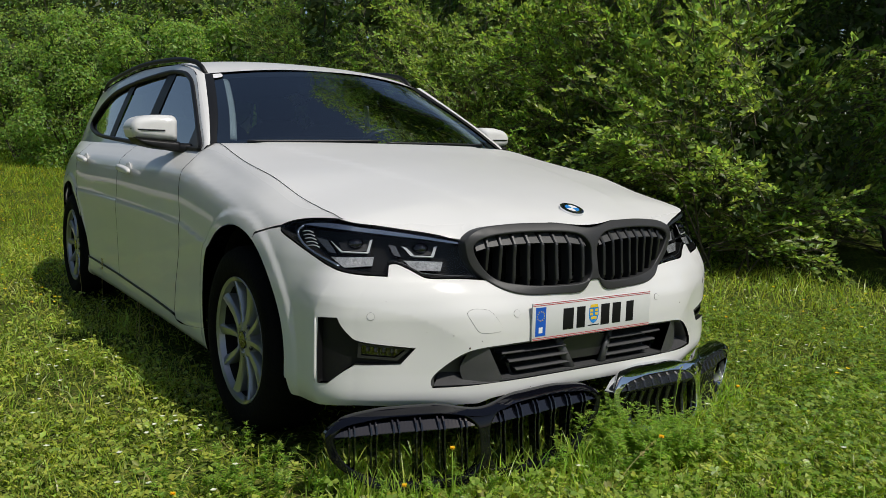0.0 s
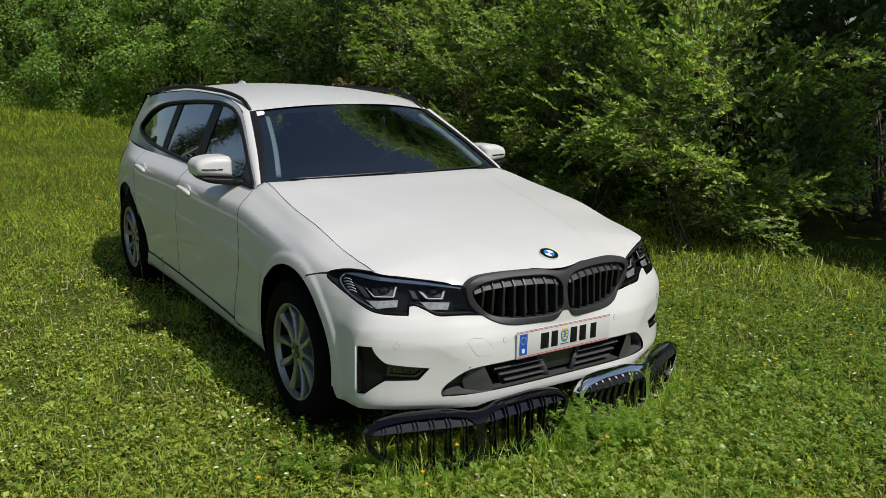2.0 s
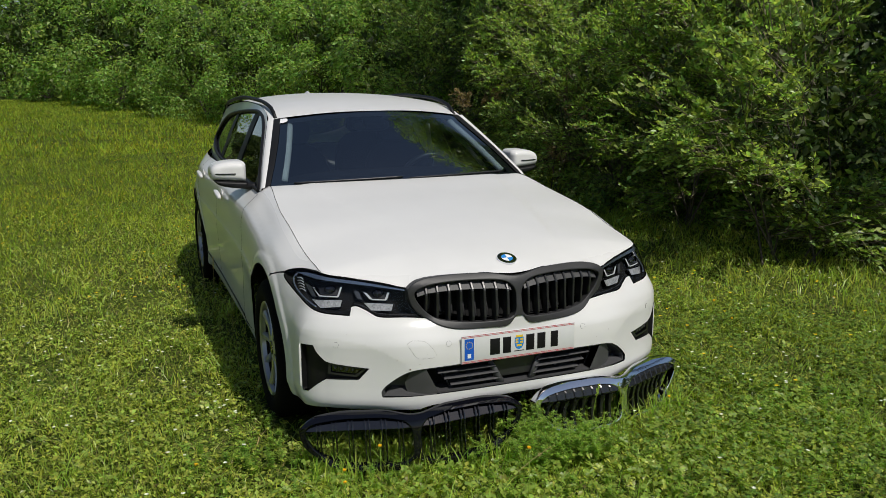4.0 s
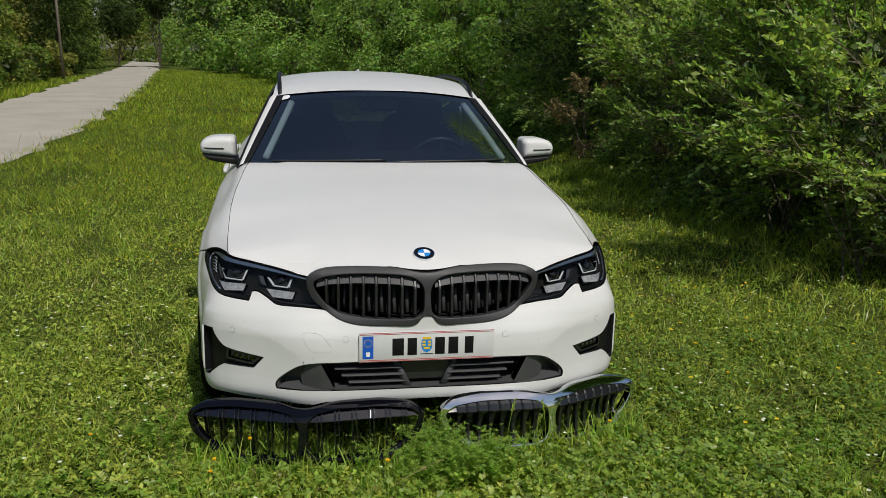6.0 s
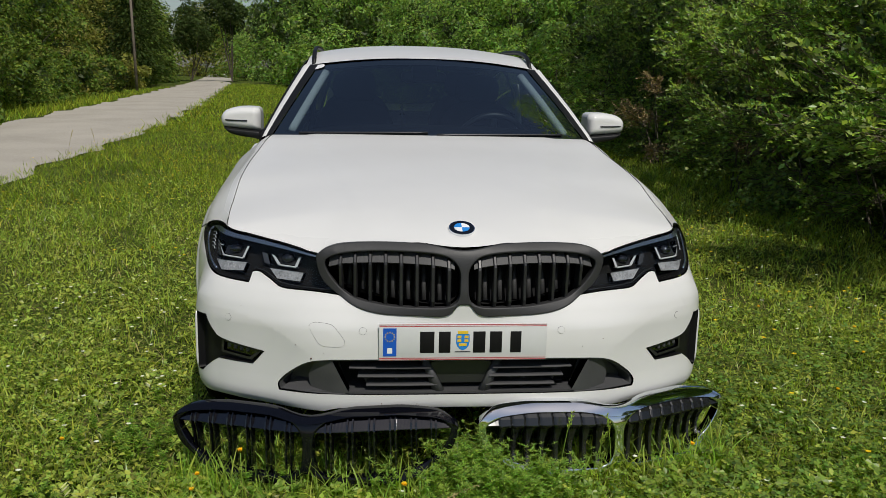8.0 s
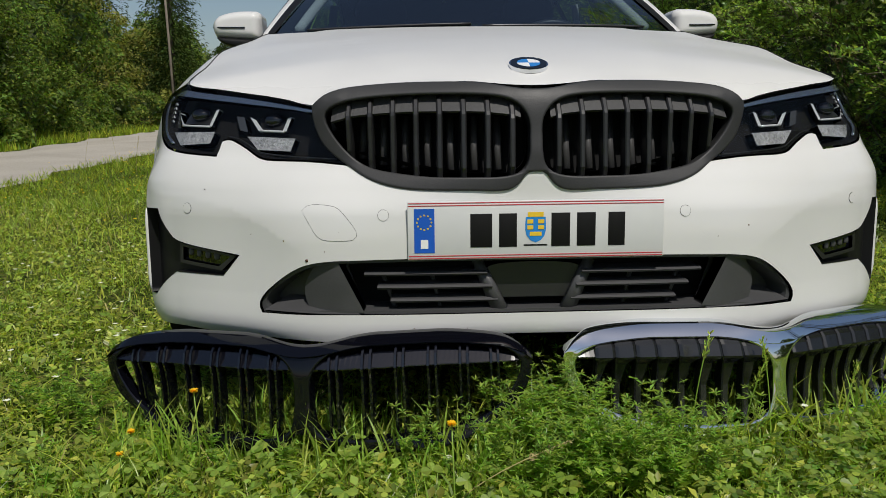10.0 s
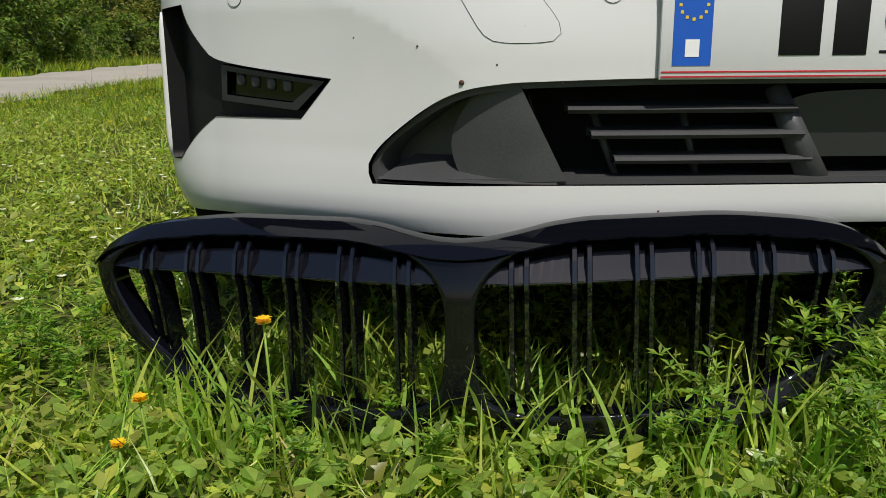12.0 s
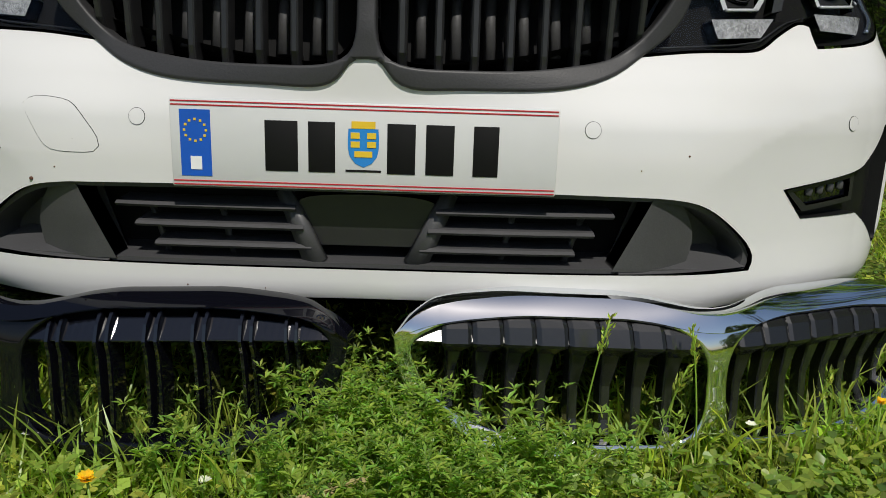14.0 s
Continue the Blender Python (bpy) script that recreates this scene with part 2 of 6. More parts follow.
class Spline:
    """A natural cubic spline."""
    def __init__(self, x, y):
        self.x, self.y = np.array(x, float), np.array(y, float)
        n, h = len(self.x), np.diff(self.x)
        a, b = np.eye(n), np.zeros(n)
        for i in range(1, n - 1):
            a[i, i - 1:i + 2] = h[i - 1], 2 * (h[i - 1] + h[i]), h[i]
            b[i] = 6 * ((self.y[i + 1] - self.y[i]) / h[i] - (self.y[i] - self.y[i - 1]) / h[i - 1])
        self.k = np.linalg.solve(a, b)

    def __call__(self, q):
        q = np.asarray(q, float)
        i = np.clip(np.searchsorted(self.x, q) - 1, 0, len(self.x) - 2)
        h = self.x[i + 1] - self.x[i]
        a, b = (self.x[i + 1] - q) / h, (q - self.x[i]) / h
        return a * self.y[i] + b * self.y[i + 1] + ((a**3 - a) * self.k[i] + (b**3 - b) * self.k[i + 1]) * h * h / 6


# ---- the car's skin: x across, y from the nose to the tail, z up ----
half = [(0, .007), (.16, .007), (.31, .011), (.466, .034), (.618, .098), (.69, .132), (.755, .168), (.808, .212), (.842, .268), (.862, .36),
        (.888, .48), (.907, .64), (.913, .80), (.911, 1.1), (.905, 1.5), (.903, 2.2), (.906, 3.0), (.911, 3.6), (.880, 4.0), (.832, 4.25), (.755, 4.46), (.60, 4.60), (.35, 4.67), (0, 4.70)]
full = [(-x, y) for x, y in half[:0:-1]] + half
run_ = np.concatenate([[0], np.cumsum(np.hypot(*np.diff(np.array(full), axis=0).T))])
run_ -= run_[len(half) - 1]
plan_x, plan_y = Spline(run_, [p[0] for p in full]), Spline(run_, [p[1] for p in full])
station = {p: s for p, s in zip(half, run_[len(half) - 1:])}
S_END = run_[-1]
fine_s = np.linspace(0, S_END, 1500)
def s_at_x(x): return np.interp(x, plan_x(fine_s[:560]), fine_s[:560])
def s_at_y(y): return np.interp(y, plan_y(fine_s), fine_s)
# how far the skin lies inside the widest plan, by height, at six stations
nose = Pchip((.18, .05), (.235, .02), (.25, .010), (.262, .004), (.275, .001), (.31, 0), (.5, 0), (.58, .0), (.62, .006), (.66, .02), (.72, .04), (.76, .065), (.78, .088), (.80, .12), (.82, .17))
eye_in = Pchip((.18, .05), (.235, .010), (.25, .005), (.262, .002), (.275, .0005), (.31, 0), (.44, 0), (.50, .006), (.56, .036), (.612, .07), (.66, .08), (.725, .09), (.76, .115), (.79, .16))
eye_out = Pchip((.18, .07), (.225, .030), (.245, .013), (.262, .004), (.285, .0005), (.33, 0), (.49, 0), (.55, .012), (.60, .036), (.63, .056), (.70, .088), (.774, .117), (.80, .135))
wing = Pchip((.16, .08), (.21, .03), (.25, .01), (.31, 0), (.55, 0), (.65, .008), (.70, .02), (.749, .042), (.78, .075), (.815, .125), (.83, .16))
flank = Pchip((.16, .11), (.19, .055), (.21, .034), (.28, .022), (.36, .018), (.45, .014), (.56, .007), (.660, 0), (.666, .0010), (.674, .0042), (.68, .0050), (.763, .0085), (.80, .0120), (.85, .0225), (.872, .032), (.90, .060), (.933, .10), (.96, .13), (.983, .17), (1.0, .22))
tail = Pchip((.16, .15), (.2, .10), (.24, .05), (.28, .03), (.45, .012), (.56, .004), (.66, 0), (.70, .006), (.75, .018), (.80, .035), (.85, .058), (.90, .086), (.933, .108), (.983, .17), (1.0, .22))
TOPS = [(0, nose, .82), (s_at_x(.40), eye_in, .79), (s_at_x(.70), eye_out, .80), (s_at_y(.48), wing, .815), (s_at_y(1.22), flank, .983), (s_at_y(3.35), flank, .983), (s_at_y(4.15), tail, .983), (S_END, tail, .983)]
top_z = Pchip((0, .82), (float(s_at_x(.40)), .79), (float(s_at_x(.70)), .80), (float(s_at_y(.48)), .815), (float(s_at_y(.8)), .885), (float(s_at_y(1.15)), .945), (float(s_at_y(1.45)), .983), (float(s_at_y(3.6)), 1.0), (S_END, 1.0))


def inset(s, z):
    a = np.abs(s)
    zt = top_z(a)
    out = np.zeros(np.broadcast(a, z).shape)
    for (s0, p0, t0), (s1, p1, t1) in zip(TOPS, TOPS[1:]):
        k = np.clip((a - s0) / (s1 - s0), 0, 1)
        k = k * k * (3 - 2 * k)
        up = np.clip((z - .45) / .2, 0, 1)
        v = p0(z + (t0 - zt) * up) * (1 - k) + p1(z + (t1 - zt) * up) * k
        out = np.where((a >= s0) & (a <= s1 + 1e-9), v, out)
    # the bumper's corners fall in below a soft crease
    crease = np.interp(a, [.44, .50, .56, .65, .75, .90, 1.0], [.40, .44, .475, .512, .53, .54, .54])
    d = np.clip(crease - z, 0, 1)
    fade = np.clip((a - .44) / .12, 0, 1) * np.clip((.98 - a) / .12, 0, 1)
    # a ridge round the bumper's corner
    ridge = np.interp(z, [.24, .52, .60, .65], [.932, .932, .90, .85])
    tent = np.clip(1 - np.abs(a - ridge) / .12, 0, 1)
    out = out - .013 * (tent - .12 * tent * (1 - tent)) * np.clip((.66 - z) / .10, 0, 1)
    for s0 in (1.444, 4.295):
        rho = np.hypot((a - s0) / .362, (z - .335) / .385)
        lip = np.clip((1.16 - rho) / .08, 0, 1)
        out = out - .007 * lip * lip * (3 - 2 * lip)
    return out + .10 * d * np.exp(-d / .09) * fade * np.clip((z - .27) / .06, 0, 1)


def skin(s, z, proud=0.0):
    """A point of the bumper, wings and flanks."""
    s, z = np.asarray(s, float), np.asarray(z, float)
    e = 1e-3
    tx, ty = plan_x(s + e) - plan_x(s - e), plan_y(s + e) - plan_y(s - e)
    n = np.hypot(tx, ty)
    off = inset(s, z) - proud
    return np.stack([plan_x(s) - ty / n * off, plan_y(s) + tx / n * off, z + 0 * s], -1)


# ---- tools for meshes ----
def mesh_part(name, verts, faces, material, parent=None, label="", normals=None, smooth=True):
    me = bpy.data.meshes.new(name)
    if isinstance(faces, np.ndarray):
        nv, nf, k = len(verts), len(faces), faces.shape[1]
        me.vertices.add(nv)
        me.vertices.foreach_set("co", np.asarray(verts, np.float32).ravel())
        me.loops.add(nf * k)
        me.loops.foreach_set("vertex_index", faces.astype(np.int32).ravel())
        me.polygons.add(nf)
        me.polygons.foreach_set("loop_start", np.arange(0, nf * k, k, dtype=np.int32))
        me.update(calc_edges=True)
        me.validate()
    else:
        me.from_pydata([tuple(v) for v in verts], [], [tuple(f) for f in faces])
        me.update()
    if smooth:
        me.polygons.foreach_set("use_smooth", np.ones(len(me.polygons), bool))
    if normals is not None:
        me.normals_split_custom_set_from_vertices([tuple(n) for n in normals])
    me.materials.append(material)
    ob = new(name, me)
    ob.parent = parent
    if label:
        ob["label"] = label
    return ob


def part(name, bm, material, parent=None, label="", smooth=True):
    me = bpy.data.meshes.new(name)
    bm.to_mesh(me)
    bm.free()
    if smooth:
        me.polygons.foreach_set("use_smooth", np.ones(len(me.polygons), bool))
        me.set_sharp_from_angle(angle=radians(38))
    me.materials.append(material)
    ob = new(name, me)
    ob.parent = parent
    if label:
        ob["label"] = label
    return ob


def empty(name, label, category, group="", kind="", at=(0, 0, 0)):
    ob = new(name)
    ob.location = at
    return tagged(ob, label, category, group, kind)


def seg(pts, step=0.012):
    """A smooth open line through points, cut into short steps."""
    p = np.array(pts, float)
    if len(p) == 2:
        n = max(1, int(np.ceil(np.linalg.norm(p[1] - p[0]) / step)))
        return p[0] + (p[1] - p[0]) * np.linspace(0, 1, n + 1)[:, None]
    t = np.concatenate([[0], np.cumsum(np.linalg.norm(np.diff(p, axis=0), axis=1) ** 0.5)])
    d = np.concatenate([[0], np.cumsum(np.linalg.norm(np.diff(p, axis=0), axis=1))])
    cols = [Spline(t, p[:, k]) for k in range(p.shape[1])]
    q = np.interp(np.linspace(0, d[-1], max(2, int(d[-1] / step) + 1)), d, t)
    return np.stack([c(q) for c in cols], -1)


def chain(*segs):
    """One closed outline out of lines that meet end to end."""
    out = []
    for s in segs:
        for q in s:
            if not out or np.linalg.norm(q - out[-1]) > 1e-5:
                out.append(q)
    if np.linalg.norm(out[0] - out[-1]) < 1e-5:
        out.pop()
    return np.array(out)


def inside(p, poly):
    x, y = p[:, 0, None], p[:, 1, None]
    a, b = poly, np.roll(poly, -1, 0)
    c = ((a[:, 1] > y) != (b[:, 1] > y)) & (x < (b[:, 0] - a[:, 0]) * (y - a[:, 1]) / (b[:, 1] - a[:, 1] + 1e-15) + a[:, 0])
    return c.sum(1) % 2 == 1


def edge_distance(p, loops):
    d = np.full(len(p), 9.0)
    for poly in loops:
        a, b = poly, np.roll(poly, -1, 0)
        for i in range(0, len(p), 4000):
            q = p[i:i + 4000, None]
            t = np.clip(((q - a) * (b - a)).sum(-1) / (((b - a) ** 2).sum(-1) + 1e-15), 0, 1)
            d[i:i + 4000] = np.minimum(d[i:i + 4000], np.linalg.norm(q - a - t[..., None] * (b - a), axis=-1).min(1))
    return d


def triangulate(outer, holes=(), step=0.03, rings=()):
    """Triangles that fill an outline, holes left open. Returns points, triangles and the loops' index ranges."""
    loops = [outer, *holes]
    lo, hi = outer.min(0), outer.max(0)
    gx, gy = np.arange(lo[0] + step * 0.5, hi[0], step), np.arange(lo[1] + step * 0.5, hi[1], step * 0.866)
    g = np.stack([(gx[None] + (np.arange(len(gy)) % 2)[:, None] * step / 2).ravel(), np.repeat(gy, len(gx))], -1)
    if len(g):
        keep = inside(g, outer)
        for h in holes:
            keep &= ~inside(g, h)
        g = g[keep]
        g = g[edge_distance(g, loops) > step * 0.42] if len(g) else g
    pts, edges, spans = [], [], []
    for l in loops:
        o = len(pts)
        pts += list(map(tuple, l))
        edges += [(o + i, o + (i + 1) % len(l)) for i in range(len(l))]
        spans.append((o, o + len(l)))
    for off in rings:
        for l in loops:
            e = np.roll(l, -1, 0) - np.roll(l, 1, 0)
            nn = np.stack([-e[:, 1], e[:, 0]], -1) / (np.linalg.norm(e, axis=1)[:, None] + 1e-12)
            for sgn in (1, -1):
                q = l + sgn * off * nn
                ok = inside(q, outer)
                for h in holes:
                    ok &= ~inside(q, h)
                q = q[ok]
                if len(q):
                    pts += list(map(tuple, q[edge_distance(q, loops) > off * 0.97]))
    if rings and len(g):
        g = g[edge_distance(g, loops) > max(rings) + step * 0.4]
    pts += list(map(tuple, g))
    from mathutils.geometry import delaunay_2d_cdt
    v, _, f, ov, _, _ = delaunay_2d_cdt([Vector(p) for p in pts], edges, [], 0, 1e-7)
    v = np.array([tuple(q) for q in v])
    f = np.array([tuple(t) for t in f if len(t) == 3])
    c = v[f].mean(1)
    ok = inside(c, outer)
    for h in holes:
        ok &= ~inside(c, h)
    return v, f[ok], loops


def normals_of(to3d, uv, middle, e=2e-3):
    du = to3d(uv + (e, 0)) - to3d(uv - (e, 0))
    dv = to3d(uv + (0, e)) - to3d(uv - (0, e))
    n = np.cross(du, dv)
    n /= np.linalg.norm(n, axis=1)[:, None] + 1e-12
    return n * np.where(((to3d(uv) - middle) * n).sum(1) < 0, -1, 1)[:, None]


MIDDLE = np.array((0, 2.3, 0.45))


def panel(name, to3d, outer, holes=(), step=0.03, material=None, parent=None, label="", depth=0.012, pillow=None, middle=MIDDLE, fold=None, rim=None, weld=False):
    """A sheet cut to an outline on a curved surface, with its edge turned in. pillow: how far the sheet swells towards its middle, and over what breadth."""
    uv, f, loops = triangulate(outer, holes, step, [pillow[1] * k for k in (.15, .4, .7, 1)] if pillow else ())
    p, n = to3d(uv), normals_of(to3d, uv, middle)
    if pillow:
        d = np.clip(edge_distance(uv, loops) / pillow[1], 0, 1)
        p = p + n * (pillow[0] * np.sqrt(np.clip(1 - (1 - d) ** 2, 0, 1)))[:, None]
    face_n = np.cross(p[f[:, 1]] - p[f[:, 0]], p[f[:, 2]] - p[f[:, 0]])
    flip = (face_n * n[f[:, 0]]).sum(1) < 0
    f[flip] = f[flip][:, ::-1]
    tri = [tuple(t) for t in f]
    verts, norms = list(map(tuple, p)), list(map(tuple, n))
    for l in loops:
        q, m = to3d(l), normals_of(to3d, l, middle)
        t = np.roll(q, -1, 0) - np.roll(q, 1, 0)
        out = np.cross(t, m)
        out /= np.linalg.norm(out, axis=1)[:, None] + 1e-12
        o, k = len(verts), len(l)
        verts += list(map(tuple, q)) + list(map(tuple, rim(l) if rim else q - m * depth if fold is None else q + np.array(fold) * depth))
        norms += list(map(tuple, out)) * 2
        tri += [(o + i, o + (i + 1) % k, o + k + (i + 1) % k, o + k + i) for i in range(k)]
    ob = mesh_part(name, verts, tri, material, parent, label, None if pillow or weld else norms)
    if weld:
        bm = bmesh.new()
        bm.from_mesh(ob.data)
        bmesh.ops.remove_doubles(bm, verts=bm.verts, dist=1e-5)
        bm.to_mesh(ob.data)
        bm.free()
    if pillow or weld:
        ob.data.set_sharp_from_angle(angle=radians(50))
    return ob


def tube(name, pts, radius, material, parent=None, label="", sides=8, closed=False, flat=1.0):
    """A round bar along a line; radius may be a list."""
    p = np.array(pts, float)
    n = len(p)
    r = np.broadcast_to(np.asarray(radius, float), (n,))
    t = np.roll(p, -1, 0) - np.roll(p, 1, 0)
    if not closed:
        t[0], t[-1] = p[1] - p[0], p[-1] - p[-2]
    t /= np.linalg.norm(t, axis=1)[:, None] + 1e-12
    up = np.where(np.abs(t[:, 2:]) > 0.92, np.array([[0, 1.0, 0]]), np.array([[0, 0, 1.0]]))
    a = np.cross(t, up)
    a /= np.linalg.norm(a, axis=1)[:, None] + 1e-12
    b = np.cross(a, t)
    ang = np.linspace(0, 2 * np.pi, sides, endpoint=False)
    v = (p[:, None] + r[:, None, None] * (np.cos(ang)[None, :, None] * a[:, None] + flat * np.sin(ang)[None, :, None] * b[:, None])).reshape(-1, 3)
    f = [(i * sides + j, i * sides + (j + 1) % sides, (i + 1) % n * sides + (j + 1) % sides, (i + 1) % n * sides + j) for i in range(n if closed else n - 1) for j in range(sides)]
    if not closed:
        f += [tuple(range(sides))[::-1], tuple(range((n - 1) * sides, n * sides))]
    return mesh_part(name, v, f, material, parent, label)


def lathe(name, profile, material, parent=None, label="", steps=64, axis="x"):
    """A turned body: profile of (along the axle, radius)."""
    pr = np.array(profile, float)
    ang = np.linspace(0, 2 * np.pi, steps, endpoint=False)
    v = np.stack([np.repeat(pr[None, :, 0], steps, 0), pr[None, :, 1] * np.cos(ang)[:, None], pr[None, :, 1] * np.sin(ang)[:, None]], -1)
    if axis == "z":
        v = v[..., [1, 2, 0]]
    if axis == "y":
        v = v[..., [1, 0, 2]]
    k = len(pr)
    f = [(i * k + j, i * k + j + 1, (i + 1) % steps * k + j + 1, (i + 1) % steps * k + j) for i in range(steps) for j in range(k - 1)]
    ob = mesh_part(name, v.reshape(-1, 3), f, material, parent, label)
    ob.data.set_sharp_from_angle(angle=radians(40))
    return ob


def box_bm(bm, size, m=Matrix.Identity(4), bevel=0.0, seg_=2):
    new_bm = bmesh.new()
    bmesh.ops.create_cube(new_bm, size=1)
    bmesh.ops.scale(new_bm, vec=size, verts=new_bm.verts)
    if bevel:
        bmesh.ops.bevel(new_bm, geom=new_bm.edges[:], offset=bevel, segments=seg_, affect="EDGES", profile=0.5)
    bmesh.ops.transform(new_bm, matrix=m, verts=new_bm.verts)
    tmp = bpy.data.meshes.new("tmp")
    new_bm.to_mesh(tmp)
    new_bm.free()
    bm.from_mesh(tmp)
    bpy.data.meshes.remove(tmp)
    return bm


def box(name, size, at, material, parent=None, label="", bevel=0.006, turn=(0, 0, 0)):
    return part(name, box_bm(bmesh.new(), size, pose(*at, *turn), bevel), material, parent, label)


def blob(name, material, parent, radii, at, power=2.5, label="", turn=(0, 0, 0), n=20, shape=None):
    """A rounded body between an egg and a box."""
    u, v = np.meshgrid(np.linspace(-np.pi / 2, np.pi / 2, n), np.linspace(-np.pi, np.pi, 2 * n, endpoint=False))
    f = lambda w: np.sign(w) * np.abs(w) ** (2 / power)
    p = np.stack([f(np.cos(u)) * f(np.cos(v)), f(np.cos(u)) * f(np.sin(v)), f(np.sin(u))], -1).reshape(-1, 3)
    if shape:
        p = shape(p)
    p = p * radii
    r = np.array(Euler([radians(a) for a in turn]).to_matrix())
    p = p @ r.T + np.array(at)
    k = 2 * n
    faces = [(j * n + i, (j + 1) % k * n + i, (j + 1) % k * n + i + 1, j * n + i + 1) for j in range(k) for i in range(n - 1)]
    return mesh_part(name, p, faces, material, parent, label)


# ---- the ground, the road, grass ----
rng = np.random.default_rng(7)
road_right = Pchip((-60, -5.2), (-15, -4.2), (0, -4.0), (7, -4.2), (13, -4.52), (25, -5.7), (45, -8.2), (62, -10.4), (90, -14.6), (200, -32))


def height(x, y):
    """The meadow's gentle unevenness, flat where the car stands."""
    w = 0.018 * np.sin(1.7 * x + 0.6 * y) * np.sin(0.9 * y - 0.4 * x + 1) + 0.012 * np.sin(4.1 * x + 1.3) * np.sin(3.3 * y)
    away = np.clip(np.hypot(np.maximum(np.abs(x) - 1.1, 0), np.maximum(np.abs(y - 2.0) - 3.0, 0)) / 1.5, 0, 1)
    return w * away


gx = np.concatenate([[-900, -300, -120, -60, -35], np.arange(-22, 16, 0.4), [18, 24, 35, 60, 120, 300, 900]])
gy = np.concatenate([[-900, -300, -120, -60, -30, -18], np.arange(-12, 50, 0.5), [52, 60, 75, 100, 140, 220, 400, 900]])
X, Y = np.meshgrid(gx, gy, indexing="ij")
gv = np.stack([X, Y, height(X, Y)], -1).reshape(-1, 3)
ny = len(gy)
ii, jj = np.meshgrid(np.arange(len(gx) - 1), np.arange(ny - 1), indexing="ij")
gf = np.stack([ii * ny + jj, (ii + 1) * ny + jj, (ii + 1) * ny + jj + 1, ii * ny + jj + 1], -1).reshape(-1, 4)
ground = tagged(mesh_part("ground", gv, gf, SOIL), "mossy green meadow soil under grass", "ground", kind="structure")

ry = np.concatenate([np.arange(-60, 60, 0.35), np.arange(60, 200, 4)])
wob = lambda y, k: 0.10 * np.sin(1.9 * y + k) + 0.05 * np.sin(4.1 * y + 2 * k)
cols = []
for k in np.linspace(0, 1, 9):
    x = road_right(ry) - 3.15 * k + (wob(ry, 1.0) if k == 0 else wob(ry, 4.0) if k == 1 else 0)
    cols.append(np.stack([x, ry, height(x, ry) + 0.012 + 0.03 * np.sin(np.pi * k) - 0.012 * (abs(k - 0.28) < 0.08) - 0.012 * (abs(k - 0.72) < 0.08)], -1))
rv = np.stack(cols, 1).reshape(-1, 3)
ii, jj = np.meshgrid(np.arange(len(ry) - 1), np.arange(8), indexing="ij")
rf = np.stack([ii * 9 + jj, ii * 9 + jj + 1, (ii + 1) * 9 + jj + 1, (ii + 1) * 9 + jj], -1).reshape(-1, 4)
road = tagged(mesh_part("road", rv, rf, GRAVEL), "pale beige gravel track beside the meadow", "road", kind="structure")


def spread(n, x0, x1, y0, y1, car=True):
    x, y = rng.uniform(x0, x1, n), rng.uniform(y0, y1, n)
    keep = (x > road_right(y) - 0.05 + 0.12 * rng.standard_normal(n)) | (x < road_right(y) - 3.2)
    if car:
        keep &= ~((np.abs(x) < 0.80) & (y > 0.45) & (y < 4.6) & (rng.random(n) < 0.8))
        for wy in (0.79, 3.64):
            keep &= ~((np.abs(np.abs(x) - 0.79) < 0.14) & (np.abs(y - wy) < 0.2))
    return x[keep], y[keep]


def clumpy(x, y, k=1.0):
    return 0.5 + 0.5 * np.sin(2.3 * k * x + 1.1 * np.sin(1.7 * k * y)) * np.sin(1.9 * k * y + 0.8 * np.sin(2.9 * k * x))


